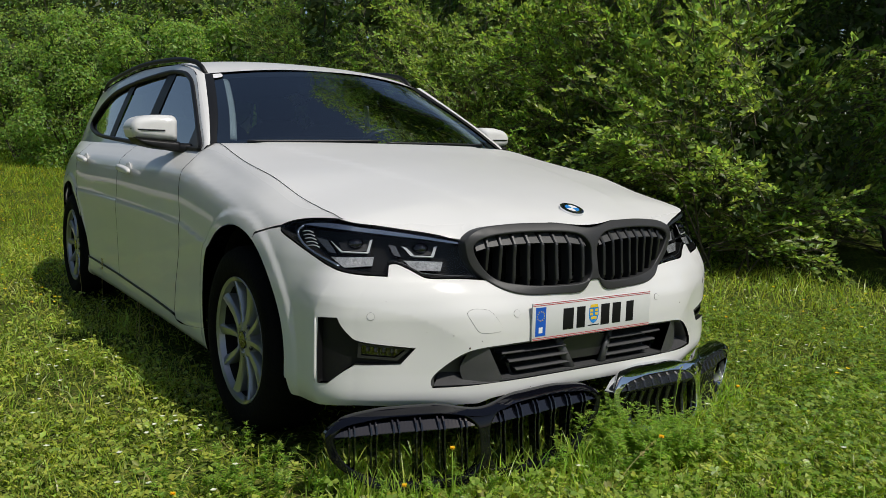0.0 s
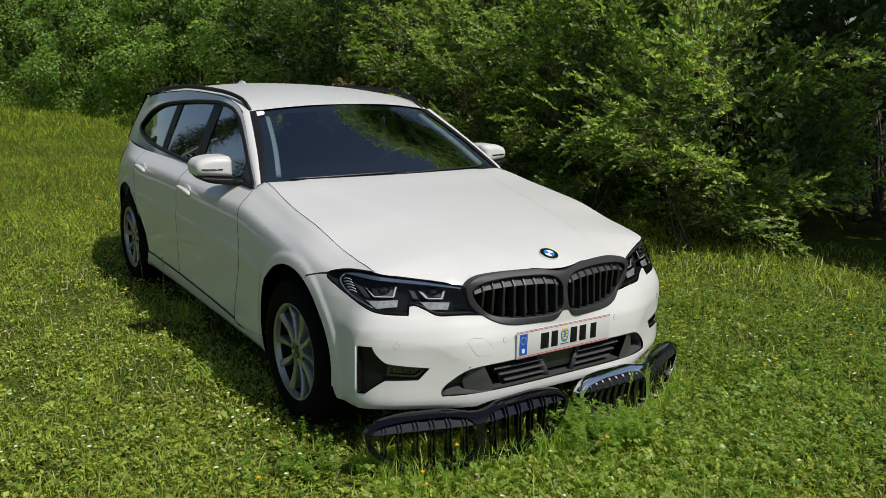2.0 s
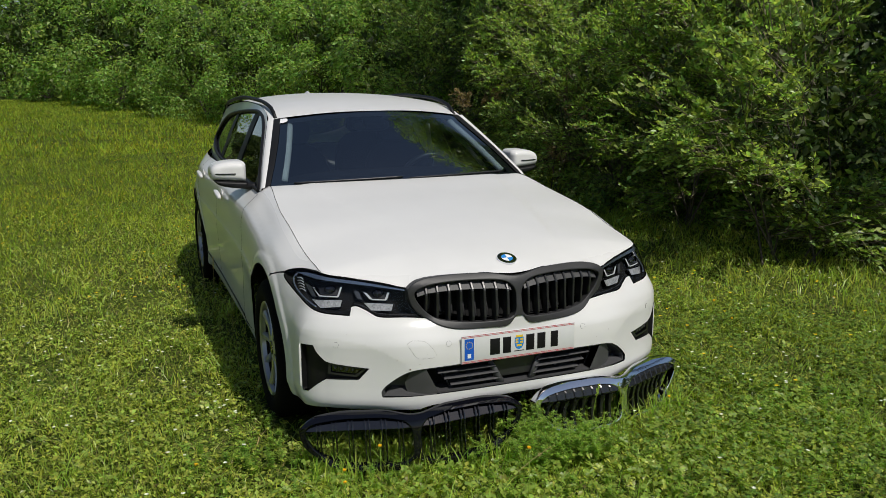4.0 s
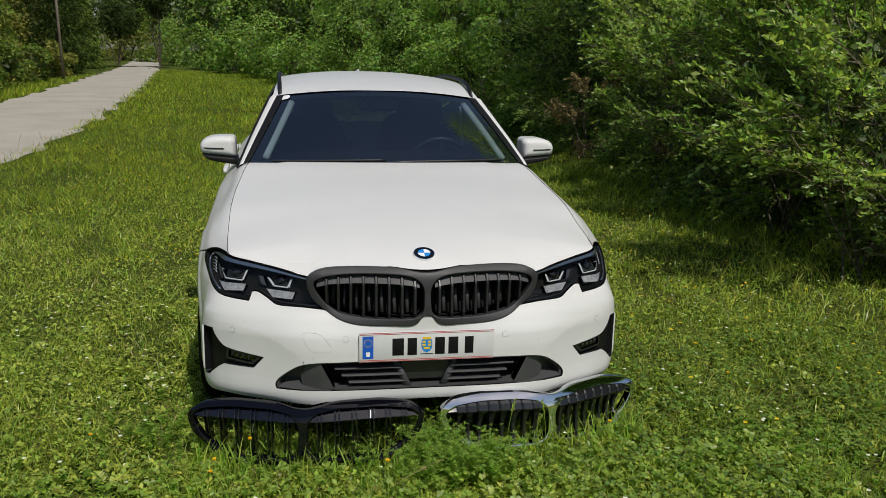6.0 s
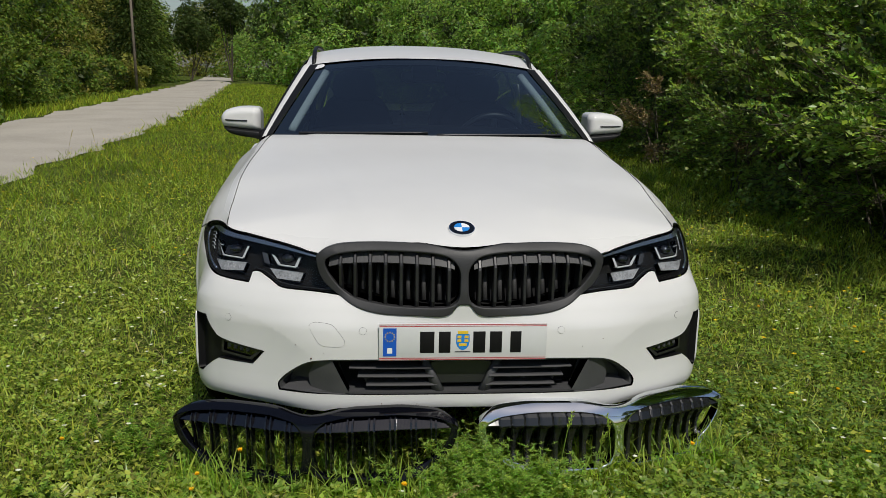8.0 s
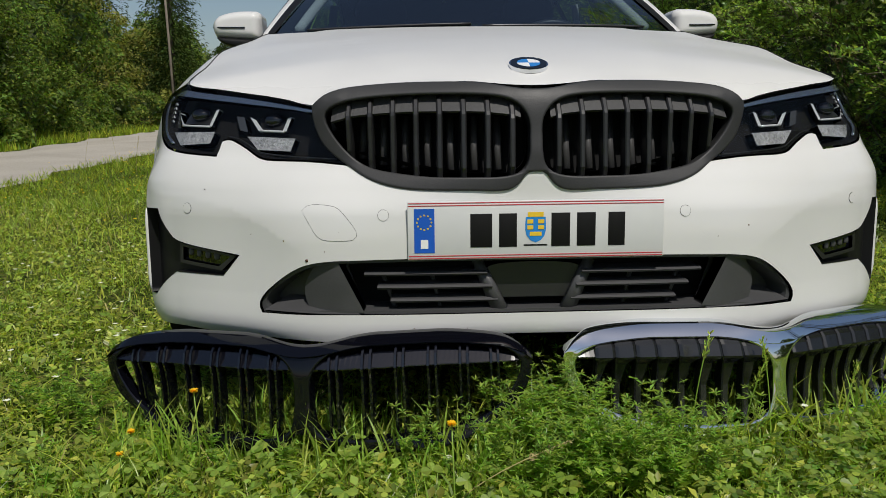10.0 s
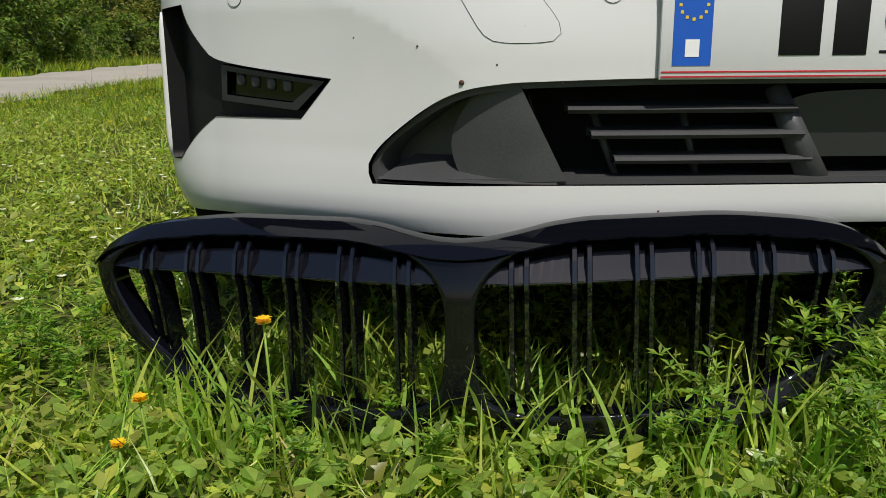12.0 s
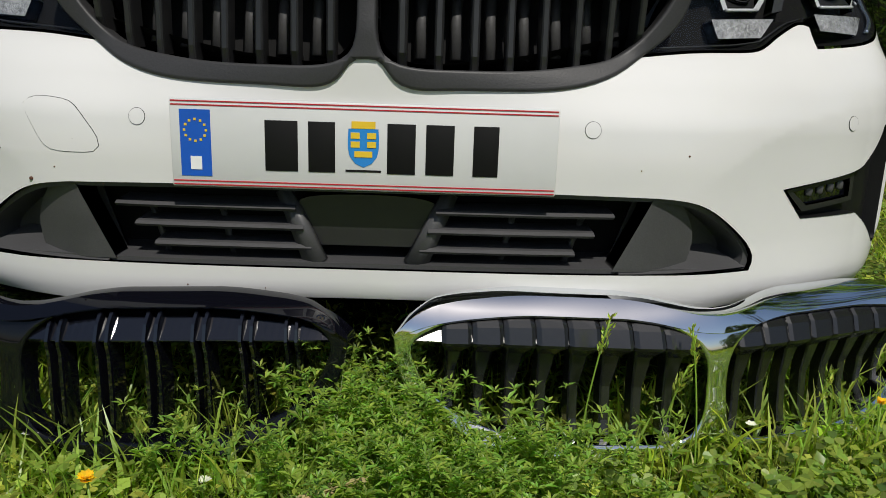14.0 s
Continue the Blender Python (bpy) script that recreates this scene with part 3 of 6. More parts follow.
def blades(x, y, tall, wide, lean=0.5, segs=2):
    """Grass blades as bent ribbons."""
    n = len(x)
    h = tall * rng.uniform(0.40, 1.25, n) * (0.6 + 0.45 * clumpy(x, y) + 0.45 * clumpy(x, y, 3.7))
    a, b = rng.uniform(0, 2 * np.pi, n), rng.uniform(0, 2 * np.pi, n)
    l = h * lean * rng.uniform(0.2, 1.5, n)
    base = np.stack([x, y, height(x, y) - 0.01], -1)
    dirn = np.stack([np.cos(a), np.sin(a), 0 * a], -1)
    side = np.stack([np.cos(b), np.sin(b), 0 * b], -1) * (wide * rng.uniform(0.6, 1.4, n) / 2)[:, None]
    up = np.array([0, 0, 1.0])
    tip = base + dirn * l[:, None] + up * h[:, None]
    if segs == 1:
        v = np.stack([base - side, base + side, tip], 1)
        f = np.arange(3 * n).reshape(n, 3)
        return v.reshape(-1, 3), f
    if segs > 2:
        # an arching blade that keeps its breadth and narrows to the tip
        rows = []
        for k in range(segs):
            t = k / segs
            at = base + dirn * (l * t * t * 1.15)[:, None] + up * (h * (t - 0.18 * t * t * lean) / (1 - 0.18 * lean))[:, None]
            wide_ = side * (1 - 0.75 * t**2.2)
            rows += [at - wide_, at + wide_]
        v = np.stack(rows + [base + dirn * (l * 1.15)[:, None] + up * h[:, None]], 1)
        o = (2 * segs + 1) * np.arange(n)[:, None]
        tri = [t for k in range(segs - 1) for t in ((2 * k, 2 * k + 1, 2 * k + 3), (2 * k, 2 * k + 3, 2 * k + 2))] + [(2 * segs - 2, 2 * segs - 1, 2 * segs)]
        return v.reshape(-1, 3), np.concatenate([o + t for t in tri], 1).reshape(-1, 3)
    mid = base + dirn * (l * 0.28)[:, None] + up * (h * 0.62)[:, None]
    v = np.stack([base - side, base + side, mid - side * 0.8, mid + side * 0.8, tip], 1)
    o = 5 * np.arange(n)[:, None]
    f = np.concatenate([o + (0, 1, 3), o + (0, 3, 2), o + (2, 3, 4)], 1).reshape(-1, 3)
    return v.reshape(-1, 3), f


def joined(name, pieces, material, label, category, kind="stuff"):
    o, vs, fs = 0, [], []
    for v, f in pieces:
        vs.append(v)
        fs.append(f + o)
        o += len(v)
    return tagged(mesh_part(name, np.concatenate(vs), np.concatenate(fs), material, smooth=False), label, category, kind=kind)


def leaf_quads(c, d, nrm, size, broad=0.5, fold=0.12):
    """Leaves: four-cornered, folded along the middle. c: foot, d: way out, nrm: the face."""
    w = np.cross(d, nrm)
    w /= np.linalg.norm(w, axis=1)[:, None] + 1e-9
    s = np.asarray(size)[:, None]
    v = np.stack([c, c + d * s * 0.5 + w * s * broad * 0.5 + nrm * s * fold, c + d * s, c + d * s * 0.5 - w * s * broad * 0.5 + nrm * s * fold], 1)
    n = len(c)
    o = 4 * np.arange(n)[:, None]
    return v.reshape(-1, 3), np.concatenate([o + (0, 1, 2), o + (0, 2, 3)], 1).reshape(-1, 3)


def leaf_round(c, d, nrm, size, broad=0.95, fold=0.06):
    """Rounded leaflets with a shallow fold and a notched tip."""
    w = np.cross(d, nrm)
    w /= np.linalg.norm(w, axis=1)[:, None] + 1e-9
    s = np.asarray(size)[:, None]
    at = lambda a, b, f: c + d * s * a + w * s * broad * b + nrm * s * f
    v = np.stack([c, at(.36, .42, fold), at(.80, .40, fold * 1.3), at(.93, 0, 0), at(.80, -.40, fold * 1.3), at(.36, -.42, fold)], 1)
    o = 6 * np.arange(len(c))[:, None]
    return v.reshape(-1, 3), np.concatenate([o + t for t in ((0, 1, 2), (0, 2, 3), (0, 3, 4), (0, 4, 5))], 1).reshape(-1, 3)


def unit(n, flat=1.0):
    v = rng.standard_normal((n, 3)) * (1, 1, flat)
    return v / (np.linalg.norm(v, axis=1)[:, None] + 1e-9)


def clover(x, y, z, size, leaf=leaf_quads):
    """Three round leaflets on each stalk."""
    n, out = len(x), []
    c = np.stack([x, y, z], -1)
    up = unit(n, 1) * 0.45 + (0, 0, 1)
    up /= np.linalg.norm(up, axis=1)[:, None]
    a0 = rng.uniform(0, 2 * np.pi, n)
    for k in range(3):
        a = a0 + k * 2.1
        d = np.stack([np.cos(a), np.sin(a), 0 * a], -1)
        d -= up * (d * up).sum(1)[:, None]
        out.append(leaf(c, d, up, size, 0.95, 0.06))
    return out


def sward(x, y):
    """How closely the meadow is grown: full in most places, with small worn gaps that show litter and moss."""
    return np.clip((0.6 * clumpy(x + 3.3, y, 1.9) + 0.4 * clumpy(x, y - 1.7, 5.1) - 0.26) / 0.22, 0.22, 1)


def meadow(n, x0, x1, y0, y1, full, fade, car=True):
    """Places in the meadow, thick round the car's nose and ever thinner outwards, with an uneven edge."""
    x, y = spread(n, x0, x1, y0, y1, car)
    far = np.hypot(x / 1.15, (y - 1.0) / 1.3) + 0.8 * (clumpy(x, y, 0.8) - 0.5) + 0.4 * (clumpy(x, y, 2.9) - 0.5)
    keep = rng.random(len(x)) < np.clip(1 - (far - full) / fade, 0, 1) * sward(x, y)
    return x[keep], y[keep]


near_x, near_y = meadow(90000, -3.2, 3.0, -1.7, 3.0, 0.9, 1.5)
near2_x, near2_y = meadow(175000, -6.5, 5.0, -3.6, 9.0, 2.6, 4.0)
v_near = [blades(near_x, near_y, 0.060, 0.0042, 1.0), blades(near2_x, near2_y, 0.062, 0.0062, 1.0)]
joined("meadow_grass", v_near, GRASS, "bright green uncut meadow grass blades", "grass")
mx, my = spread(125000, -7.5, 5.5, 3.2, 18)
keep = rng.random(len(my)) < np.clip((my - 3.0) / 3.0, 0, 1) * np.clip(1.6 - my / 15, .25, 1)
mx, my = mx[keep], my[keep]
fx, fy = spread(62000, -12, 4, 15, 60)
bx, by = spread(26000, -6, 6, -12, -1.0)
ox, oy = spread(20000, -14, -7, 2, 30, False)
joined("meadow_grass", [blades(mx, my, 0.085, 0.010, 0.8, 1), blades(fx, fy, 0.13, 0.03, 0.7, 1), blades(bx, by, 0.10, 0.016, 0.5, 1), blades(ox, oy, 0.25, 0.03, 0.5, 1)], GRASS_FAR, "sunlit meadow grass farther back", "grass")

# clover, herbs and flowers between the blades
def leaflets(x, y, size, low=.008, high=.055):
    """Small single leaves of many plants, near the ground, tilted every way."""
    n = len(x)
    a = rng.uniform(0, 2 * np.pi, n)
    d = np.stack([np.cos(a), np.sin(a), rng.uniform(-.15, .7, n)], -1)
    d /= np.linalg.norm(d, axis=1)[:, None]
    nr = unit(n) * .55 + (0, 0, 1)
    nr -= d * (nr * d).sum(1)[:, None]
    nr /= np.linalg.norm(nr, axis=1)[:, None]
    z = height(x, y) + low + (high - low) * rng.random(n) * (.5 + .7 * clumpy(x, y, 2.2))
    return [leaf_quads(np.stack([x, y, z], -1), d, nr, size, .62, .10)]


cx_, cy_ = meadow(15000, -2.6, 2.6, -1.5, 2.5, 0.9, 1.4)
dx_, dy_ = meadow(26000, -5.5, 4.0, -2.4, 6.5, 2.2, 3.0)
rich = rng.random(len(dx_)) < .35 + .65 * clumpy(dx_, dy_, .9)
dx_, dy_ = dx_[rich], dy_[rich]
def damp(x, y):
    """Where the meadow grows deeper green: before and beside the car's left front corner."""
    return np.clip((x - .15 + .5 * (clumpy(x, y, 1.3) - .5)) / .7, 0, 1) * np.clip((2.6 - y) / 1.2, 0, 1)


lush = []
for many, y1, sizes in ((13000, 1.2, (.008, .017)), (8000, 3.2, (.011, .021))):
    qx, qy = meadow(many, .1, 3.4, -1.6, y1, 2.2, 2.0)
    keep = rng.random(len(qx)) < damp(qx, qy)
    qx, qy = qx[keep], qy[keep]
    lush += clover(qx, qy, height(qx, qy) + rng.uniform(.03, .085, len(qx)), rng.uniform(*sizes, len(qx)), leaf_round if y1 < 2 else leaf_quads)
herbs = clover(cx_, cy_, height(cx_, cy_) + rng.uniform(.015, .075, len(cx_)), rng.uniform(.007, .016, len(cx_)), leaf_round)
herbs += clover(dx_, dy_, height(dx_, dy_) + rng.uniform(.02, .08, len(dx_)), rng.uniform(.008, .018, len(dx_)))
lx, ly = meadow(70000, -3.4, 3.2, -1.7, 3.6, 1.2, 1.8)
keep = rng.random(len(lx)) > .8 * damp(lx, ly)
lx, ly = lx[keep], ly[keep]
herbs += leaflets(lx, ly, rng.uniform(.009, .024, len(lx)))
lx, ly = meadow(95000, -6.2, 4.6, -2.6, 8.0, 2.8, 3.6)
keep = rng.random(len(lx)) > .8 * damp(lx, ly)
lx, ly = lx[keep], ly[keep]
herbs += leaflets(lx, ly, rng.uniform(.013, .034, len(lx)))
rx_, ry_ = spread(260, -1.6, 1.5, -.75, -.05)
for j in range(6):
    b = rng.uniform(0, 2 * np.pi, len(rx_))
    d = np.stack([np.cos(b), np.sin(b), rng.uniform(.1, .9, len(b))], -1)
    d /= np.linalg.norm(d, axis=1)[:, None]
    nr = np.stack([-.5 * np.cos(b), -.5 * np.sin(b), .8 + 0 * b], -1)
    foot = np.stack([rx_, ry_, height(rx_, ry_) + rng.uniform(.01, .06, len(rx_))], -1) + d * .02
    herbs.append(leaf_quads(foot, d, nr, rng.uniform(.014, .030, len(rx_)), .62, .10))
joined("meadow_herbs", herbs, HERB, "clover and broad herb leaves low in the grass", "herbs")
joined("clover_patch", lush, LUSH, "deep green clover patch beside the chrome grille", "herbs")


def bedstraw(x, y, h):
    """Whorls of narrow leaves up thin leaning stalks, with a few side shoots."""
    n = len(x)
    a = rng.uniform(0, 2 * np.pi, n)
    lean = np.stack([np.cos(a), np.sin(a), 0 * a], -1) * (0.6 * h * rng.random(n))[:, None]
    foot = np.stack([x, y, height(x, y)], -1)
    # side shoots start part of the way up
    k0 = rng.uniform(.35, .8, n)
    b = rng.uniform(0, 2 * np.pi, n)
    foot2 = foot + lean * (k0 * k0)[:, None] + np.array([0, 0, 1.0]) * (h * k0)[:, None]
    lean2 = np.stack([np.cos(b), np.sin(b), 0 * b], -1) * (0.3 * h)[:, None]
    out = []
    for f0, l0, h0, steps in ((foot, lean, h, 9), (foot2, lean2, h * .35, 4)):
        a1 = rng.uniform(0, 6, n)
        for k in np.linspace(0.2, 1, steps):
            kk = np.clip(k + rng.normal(0, .03, n), 0, 1)
            c = f0 + l0 * (kk * kk)[:, None] + np.array([0, 0, 1.0]) * (h0 * kk)[:, None]
            for j in range(6):
                e = a1 + j * 1.047 + k * 5 + rng.normal(0, .2, n)
                d = np.stack([np.cos(e), np.sin(e), rng.uniform(-.1, .8, n)], -1)
                d /= np.linalg.norm(d, axis=1)[:, None]
                nr = np.stack([-0.4 * np.cos(e), -0.4 * np.sin(e), 0.9 + 0 * e], -1)
                out.append(leaf_quads(c, d, nr, (0.024 - 0.011 * k) * rng.uniform(.6, 1.3, n), 0.27))
        tip = f0 + l0 + np.array([0, 0, 1.0]) * h0[:, None]
        out.append((np.stack([f0 + (.0008, 0, 0), f0 - (.0008, 0, 0), tip], 1).reshape(-1, 3), np.arange(3 * n).reshape(n, 3)))
    return out


def frond(x, y, size):
    """Feathery yarrow leaves: a rib with many narrow leaflets."""
    n, out = len(x), []
    a = rng.uniform(0, 2 * np.pi, n)
    rise = rng.uniform(.25, 1.1, n)
    d = np.stack([np.cos(a), np.sin(a), rise], -1)
    d /= np.linalg.norm(d, axis=1)[:, None]
    side = np.stack([-np.sin(a), np.cos(a), 0 * a], -1)
    foot = np.stack([x, y, height(x, y) + .01], -1)
    up = np.cross(d, side) * -1
    for k in np.linspace(.18, 1, 13):
        c = foot + d * (size * k)[:, None] - np.array([0, 0, .35]) * (size * k * k)[:, None]
        w = size * .30 * math.sin(math.pi * (.12 + .8 * k))
        for sg in (1, -1):
            out.append(leaf_quads(c, side * sg * .9 + d * .45 + up * .25 * rng.standard_normal(n)[:, None], up, w, .28, .04))
    return out


def trefoil(x, y, z, size):
    """Three toothed leaflets, each of a folded lower and upper half."""
    n, out = len(x), []
    c = np.stack([x, y, z], -1)
    up = unit(n) * 0.5 + (0, -.15, 1)
    up /= np.linalg.norm(up, axis=1)[:, None]
    a0 = rng.uniform(0, 2 * np.pi, n)
    for k in range(3):
        a = a0 + (k - 1) * 1.5
        d = np.stack([np.cos(a), np.sin(a), 0 * a], -1)
        d -= up * (d * up).sum(1)[:, None]
        w = np.cross(d, up)
        s_ = size[:, None]
        edge = [(0, 0), (.25, .22), (.45, .40), (.52, .36), (.70, .43), (.76, .36), (.90, .26), (1.0, 0)]
        rib = [c + d * s_ * q for q in (0, .5, 1.0)]
        for sg in (1, -1):
            rim = [c + d * s_ * q + w * s_ * r_ * sg + up * s_ * .16 * r_ for q, r_ in edge]
            v = np.stack([rib[1]] + rim, 1)
            o = 9 * np.arange(n)[:, None]
            out.append((v.reshape(-1, 3), np.concatenate([o + (0, i, i + 1) for i in range(1, 8)], 1).reshape(-1, 3)))
    return out


wx, wy = np.concatenate([rng.normal(.11, .115, 120), rng.normal(.01, .045, 40)]), np.concatenate([rng.uniform(-.27, -.09, 120), rng.normal(-.05, .03, 40)])
ex, ey = spread(420, -2.4, 2.2, -1.0, 0.1)
bed = bedstraw(wx, wy, np.concatenate([rng.uniform(.07, .19, 120), rng.uniform(.13, .22, 40)])) + bedstraw(ex, ey, rng.uniform(.03, .10, len(ex)))
gx2, gy2 = rng.normal(-1.05, .10, 26), rng.normal(.30, .12, 26)
bed += bedstraw(gx2, gy2, rng.uniform(.06, .15, 26))
joined("bedstraw", bed, WHORL, "whorled green bedstraw growing before the loose grilles", "herbs")
px_, py_ = spread(950, -1.7, 1.6, -.66, -.16)
low_cut = (px_ < .28) | (py_ < -.32)
px_, py_ = px_[low_cut], py_[low_cut]
tall = [blades(px_, py_, 0.082, 0.0042, 0.6, 5)]
px_, py_ = spread(3300, -1.7, 1.7, -.80, -.10)
tall.append(blades(px_, py_, 0.060, 0.0034, 0.8, 4))
# grass that stands in and behind the two grilles
for x0, x1, slope, y0 in ((-.90, -.06, -.18, -.045), (.06, .93, .25, -.02)):
    bx_ = rng.uniform(x0, x1, 460)
    tall.append(blades(bx_, y0 + slope * (bx_ - (x0 + x1) / 2) - .010 + rng.normal(.012, .034, 460), .100, .0060, .4, 5))
    bx_ = rng.uniform(x0, x1, 900)
    tall.append(blades(bx_, y0 + slope * (bx_ - (x0 + x1) / 2) + rng.uniform(.03, .24, 900), .080, .0055, .5, 4))
    bx_ = rng.uniform(x0 - .05, x1 + .05, 170)
    tall.append(blades(bx_, y0 + slope * (bx_ - (x0 + x1) / 2) - .055 - .07 * rng.random(170), .080 if x0 < 0 else .052, .0044, .55, 5))
# tussocks here and there in the meadow
cx1, cy1 = spread(330, -3.8, 3.5, -1.6, 5.0)
keep = rng.random(len(cx1)) < .35 + .65 * (clumpy(cx1, cy1, 1.1) > .5)
cx1, cy1 = np.repeat(cx1[keep], 26), np.repeat(cy1[keep], 26)
tall.append(blades(cx1 + rng.normal(0, .035, len(cx1)), cy1 + rng.normal(0, .035, len(cy1)), .095, .0040, .8, 3))
joined("meadow_grass", tall, FRESH, "taller grass tufts round the loose grilles", "grass")
qx, qy = spread(420, -1.7, 1.5, -.80, 0.0)
yarrow = frond(qx, qy, rng.uniform(.05, .11, len(qx)))
qx, qy = spread(700, -3.2, 2.6, -1.6, 1.5)
yarrow += frond(qx, qy, rng.uniform(.05, .10, len(qx)))
hx, hy = rng.uniform(2.3, 4.0, 7500), rng.uniform(-1.2, 9, 7500)
keep = rng.random(7500) < np.clip((hx - 2.55 - .25 * np.sin(hy * 2.1)) / .8, 0, 1)
joined("undergrowth", [blades(hx[keep], hy[keep], .12, .007, 1.0)], GRASS, "tall shaded grass at the hedge's foot", "grass")
joined("yarrow_leaves", yarrow, HERB, "feathery green yarrow leaves in the grass", "herbs")
qx, qy = spread(1000, -1.6, 1.5, -.75, -.06)
broad = trefoil(qx, qy, height(qx, qy) + rng.uniform(.03, .090, len(qx)), rng.uniform(.011, .024, len(qx)))
qx, qy = spread(900, -3.4, 3.0, -1.6, 2.5)
broad += trefoil(qx, qy, height(qx, qy) + rng.uniform(.03, .08, len(qx)), rng.uniform(.011, .024, len(qx)))
joined("strawberry_leaves", broad, PALE_HERB, "pale toothed strawberry leaves low in the grass", "herbs")
dx1, dy1 = spread(5000, -3.8, 3.4, -2.2, 4.5)
joined("dry_grass", [blades(dx1, dy1, .06, .004, 1.3)], STRAW, "dry brown blades between the green grass", "grass")


def flower_heads(x, y, z, size, petals=7):
    out = []
    n = len(x)
    c = np.stack([x, y, z], -1)
    for j in range(petals):
        b = j * 2 * np.pi / petals + rng.uniform(0, .3, n)
        d = np.stack([np.cos(b), np.sin(b), 0.35 + 0 * b], -1)
        nr = np.stack([-0.3 * np.cos(b), -0.3 * np.sin(b), 0.95 + 0 * b], -1)
        out.append(leaf_quads(c, d, nr, size * rng.uniform(.8, 1.2, n), 0.9, 0.05))
    return out


ux, uy = spread(3000, -5, 3.6, 2.6, 22)
keep = clumpy(ux, uy, .35) > .30
ux, uy = ux[keep], uy[keep]
u2, v2 = spread(60, 1.05, 3.2, -.3, 4.5)
ux, uy = np.concatenate([ux, u2]), np.concatenate([uy, v2])
joined("buttercups", flower_heads(ux, uy, height(ux, uy) + rng.uniform(.09, .15, len(ux)), np.full(len(ux), .0115), 6), PETAL_Y, "small yellow buttercups scattered over the meadow", "flowers")
ux, uy = spread(230, -3.6, 3.4, -1.4, 4)
u2, v2 = spread(110, -3.3, -1.05, -.9, 2.2)
u3, v3 = spread(50, 1.0, 3.3, -.6, 2.5)
ux, uy = np.concatenate([ux, u2, u3]), np.concatenate([uy, v2, v3])
joined("clover_flowers", flower_heads(ux, uy, height(ux, uy) + rng.uniform(.05, .11, len(ux)), np.full(len(ux), .009), 9), PETAL_W, "white clover heads in the grass", "flowers")


def yellow_flower(x, y, z, size=.0078):
    f = tagged(new("yellow_flower"), "yellow meadow flower on a thin stalk", "flower", "yellow flowers before the car")
    f.location = (x, y, 0)
    v, q, o = [], [], 0
    for vv, ff in flower_heads(np.zeros(3), np.zeros(3), np.array([z, z - .003, z + .002]), np.full(3, size), 8):
        v.append(vv), q.append(ff + o)
        o += len(vv)
    mesh_part("petals", np.concatenate(v), np.concatenate(q), PETAL_Y, f, smooth=False)
    tube("stalk", [(0, 0, -.01), (.004, .002, z * .5), (0, 0, z)], .0013, HERB, f, sides=5)


FLOWERS = [(-.20, -.47, .25), (-.66, -.16, .205), (-.79, -.13, .118), (-.80, -.17, .09), (-1.29, .21, .08), (1.55, .5, .10), (1.9, .9, .11), (1.75, 1.6, .12), (2.1, 1.3, .10), (.75, -.02, .13)]
STALKS = [(-0.88, 2.15, 0.42, (0.02, 0.02), "thin dark plantain stalk with seed head", STRAW), (-0.79, 2.23, 0.36, (-0.03, 0.02), "thin dark plantain stalk with seed head", STRAW), (-0.91, 2.80, 0.34, (0.01, 0.02), "thin dark plantain stalk with seed head", STRAW), (-0.85, 2.33, 0.30, (0.03, 0.02), "thin dark plantain stalk with seed head", STRAW), (-0.93, 3.22, 0.30, (-0.02, 0.02), "thin dark plantain stalk with seed head", STRAW),
          (-.29, -.05, .20, (.02, .03), "tall green grass stalk with seed head", GRASS), (.30, -.09, .27, (.03, .0), "tall green grass stalk with seed head", GRASS), (.40, -.10, .22, (.03, -.02), "tall green grass stalk with seed head", GRASS),
          (.47, -.08, .25, (-.02, .02), "tall green grass stalk with seed head", GRASS), (.60, -.1, .2, (.04, .02), "tall green grass stalk with seed head", GRASS), (-.20, -.30, .13, (.22, .04), "bent dry straw stalk", STRAW),
          (-3.2, 7.6, .45, (.05, .0), "dry stalk at the road's edge", STRAW), (-3.6, 8.2, .5, (-.06, .0), "dry stalk at the road's edge", STRAW), (-3.9, 8.0, .5, (.08, .02), "dry stalk at the road's edge", STRAW)]
for q in FLOWERS:
    yellow_flower(*q)


def seed_stalk(x, y, h, bend, label, material):
    s = tagged(new("grass_stalk"), label, "grass stalk", "tall stalks before the grilles")
    s.location = (x, y, 0)
    t = np.linspace(0, 1, 10)
    line = np.stack([bend[0] * t**2, bend[1] * t**2, h * t], -1)
    tube("stem", line, .0012, material, s, sides=5)
    k = 46
    c = line[-1] + (line[-3] - line[-1]) * rng.random(k)[:, None] * .9 + rng.normal(0, .0025, (k, 3))
    d = unit(k) * .6 + (line[-1] - line[-3]) / np.linalg.norm(line[-1] - line[-3])
    d /= np.linalg.norm(d, axis=1)[:, None]
    v, f = leaf_quads(c, d, unit(k), np.full(k, .010), .35)
    mesh_part("seed_head", v, f, material, s, smooth=False)


for q in STALKS:
    seed_stalk(*q)


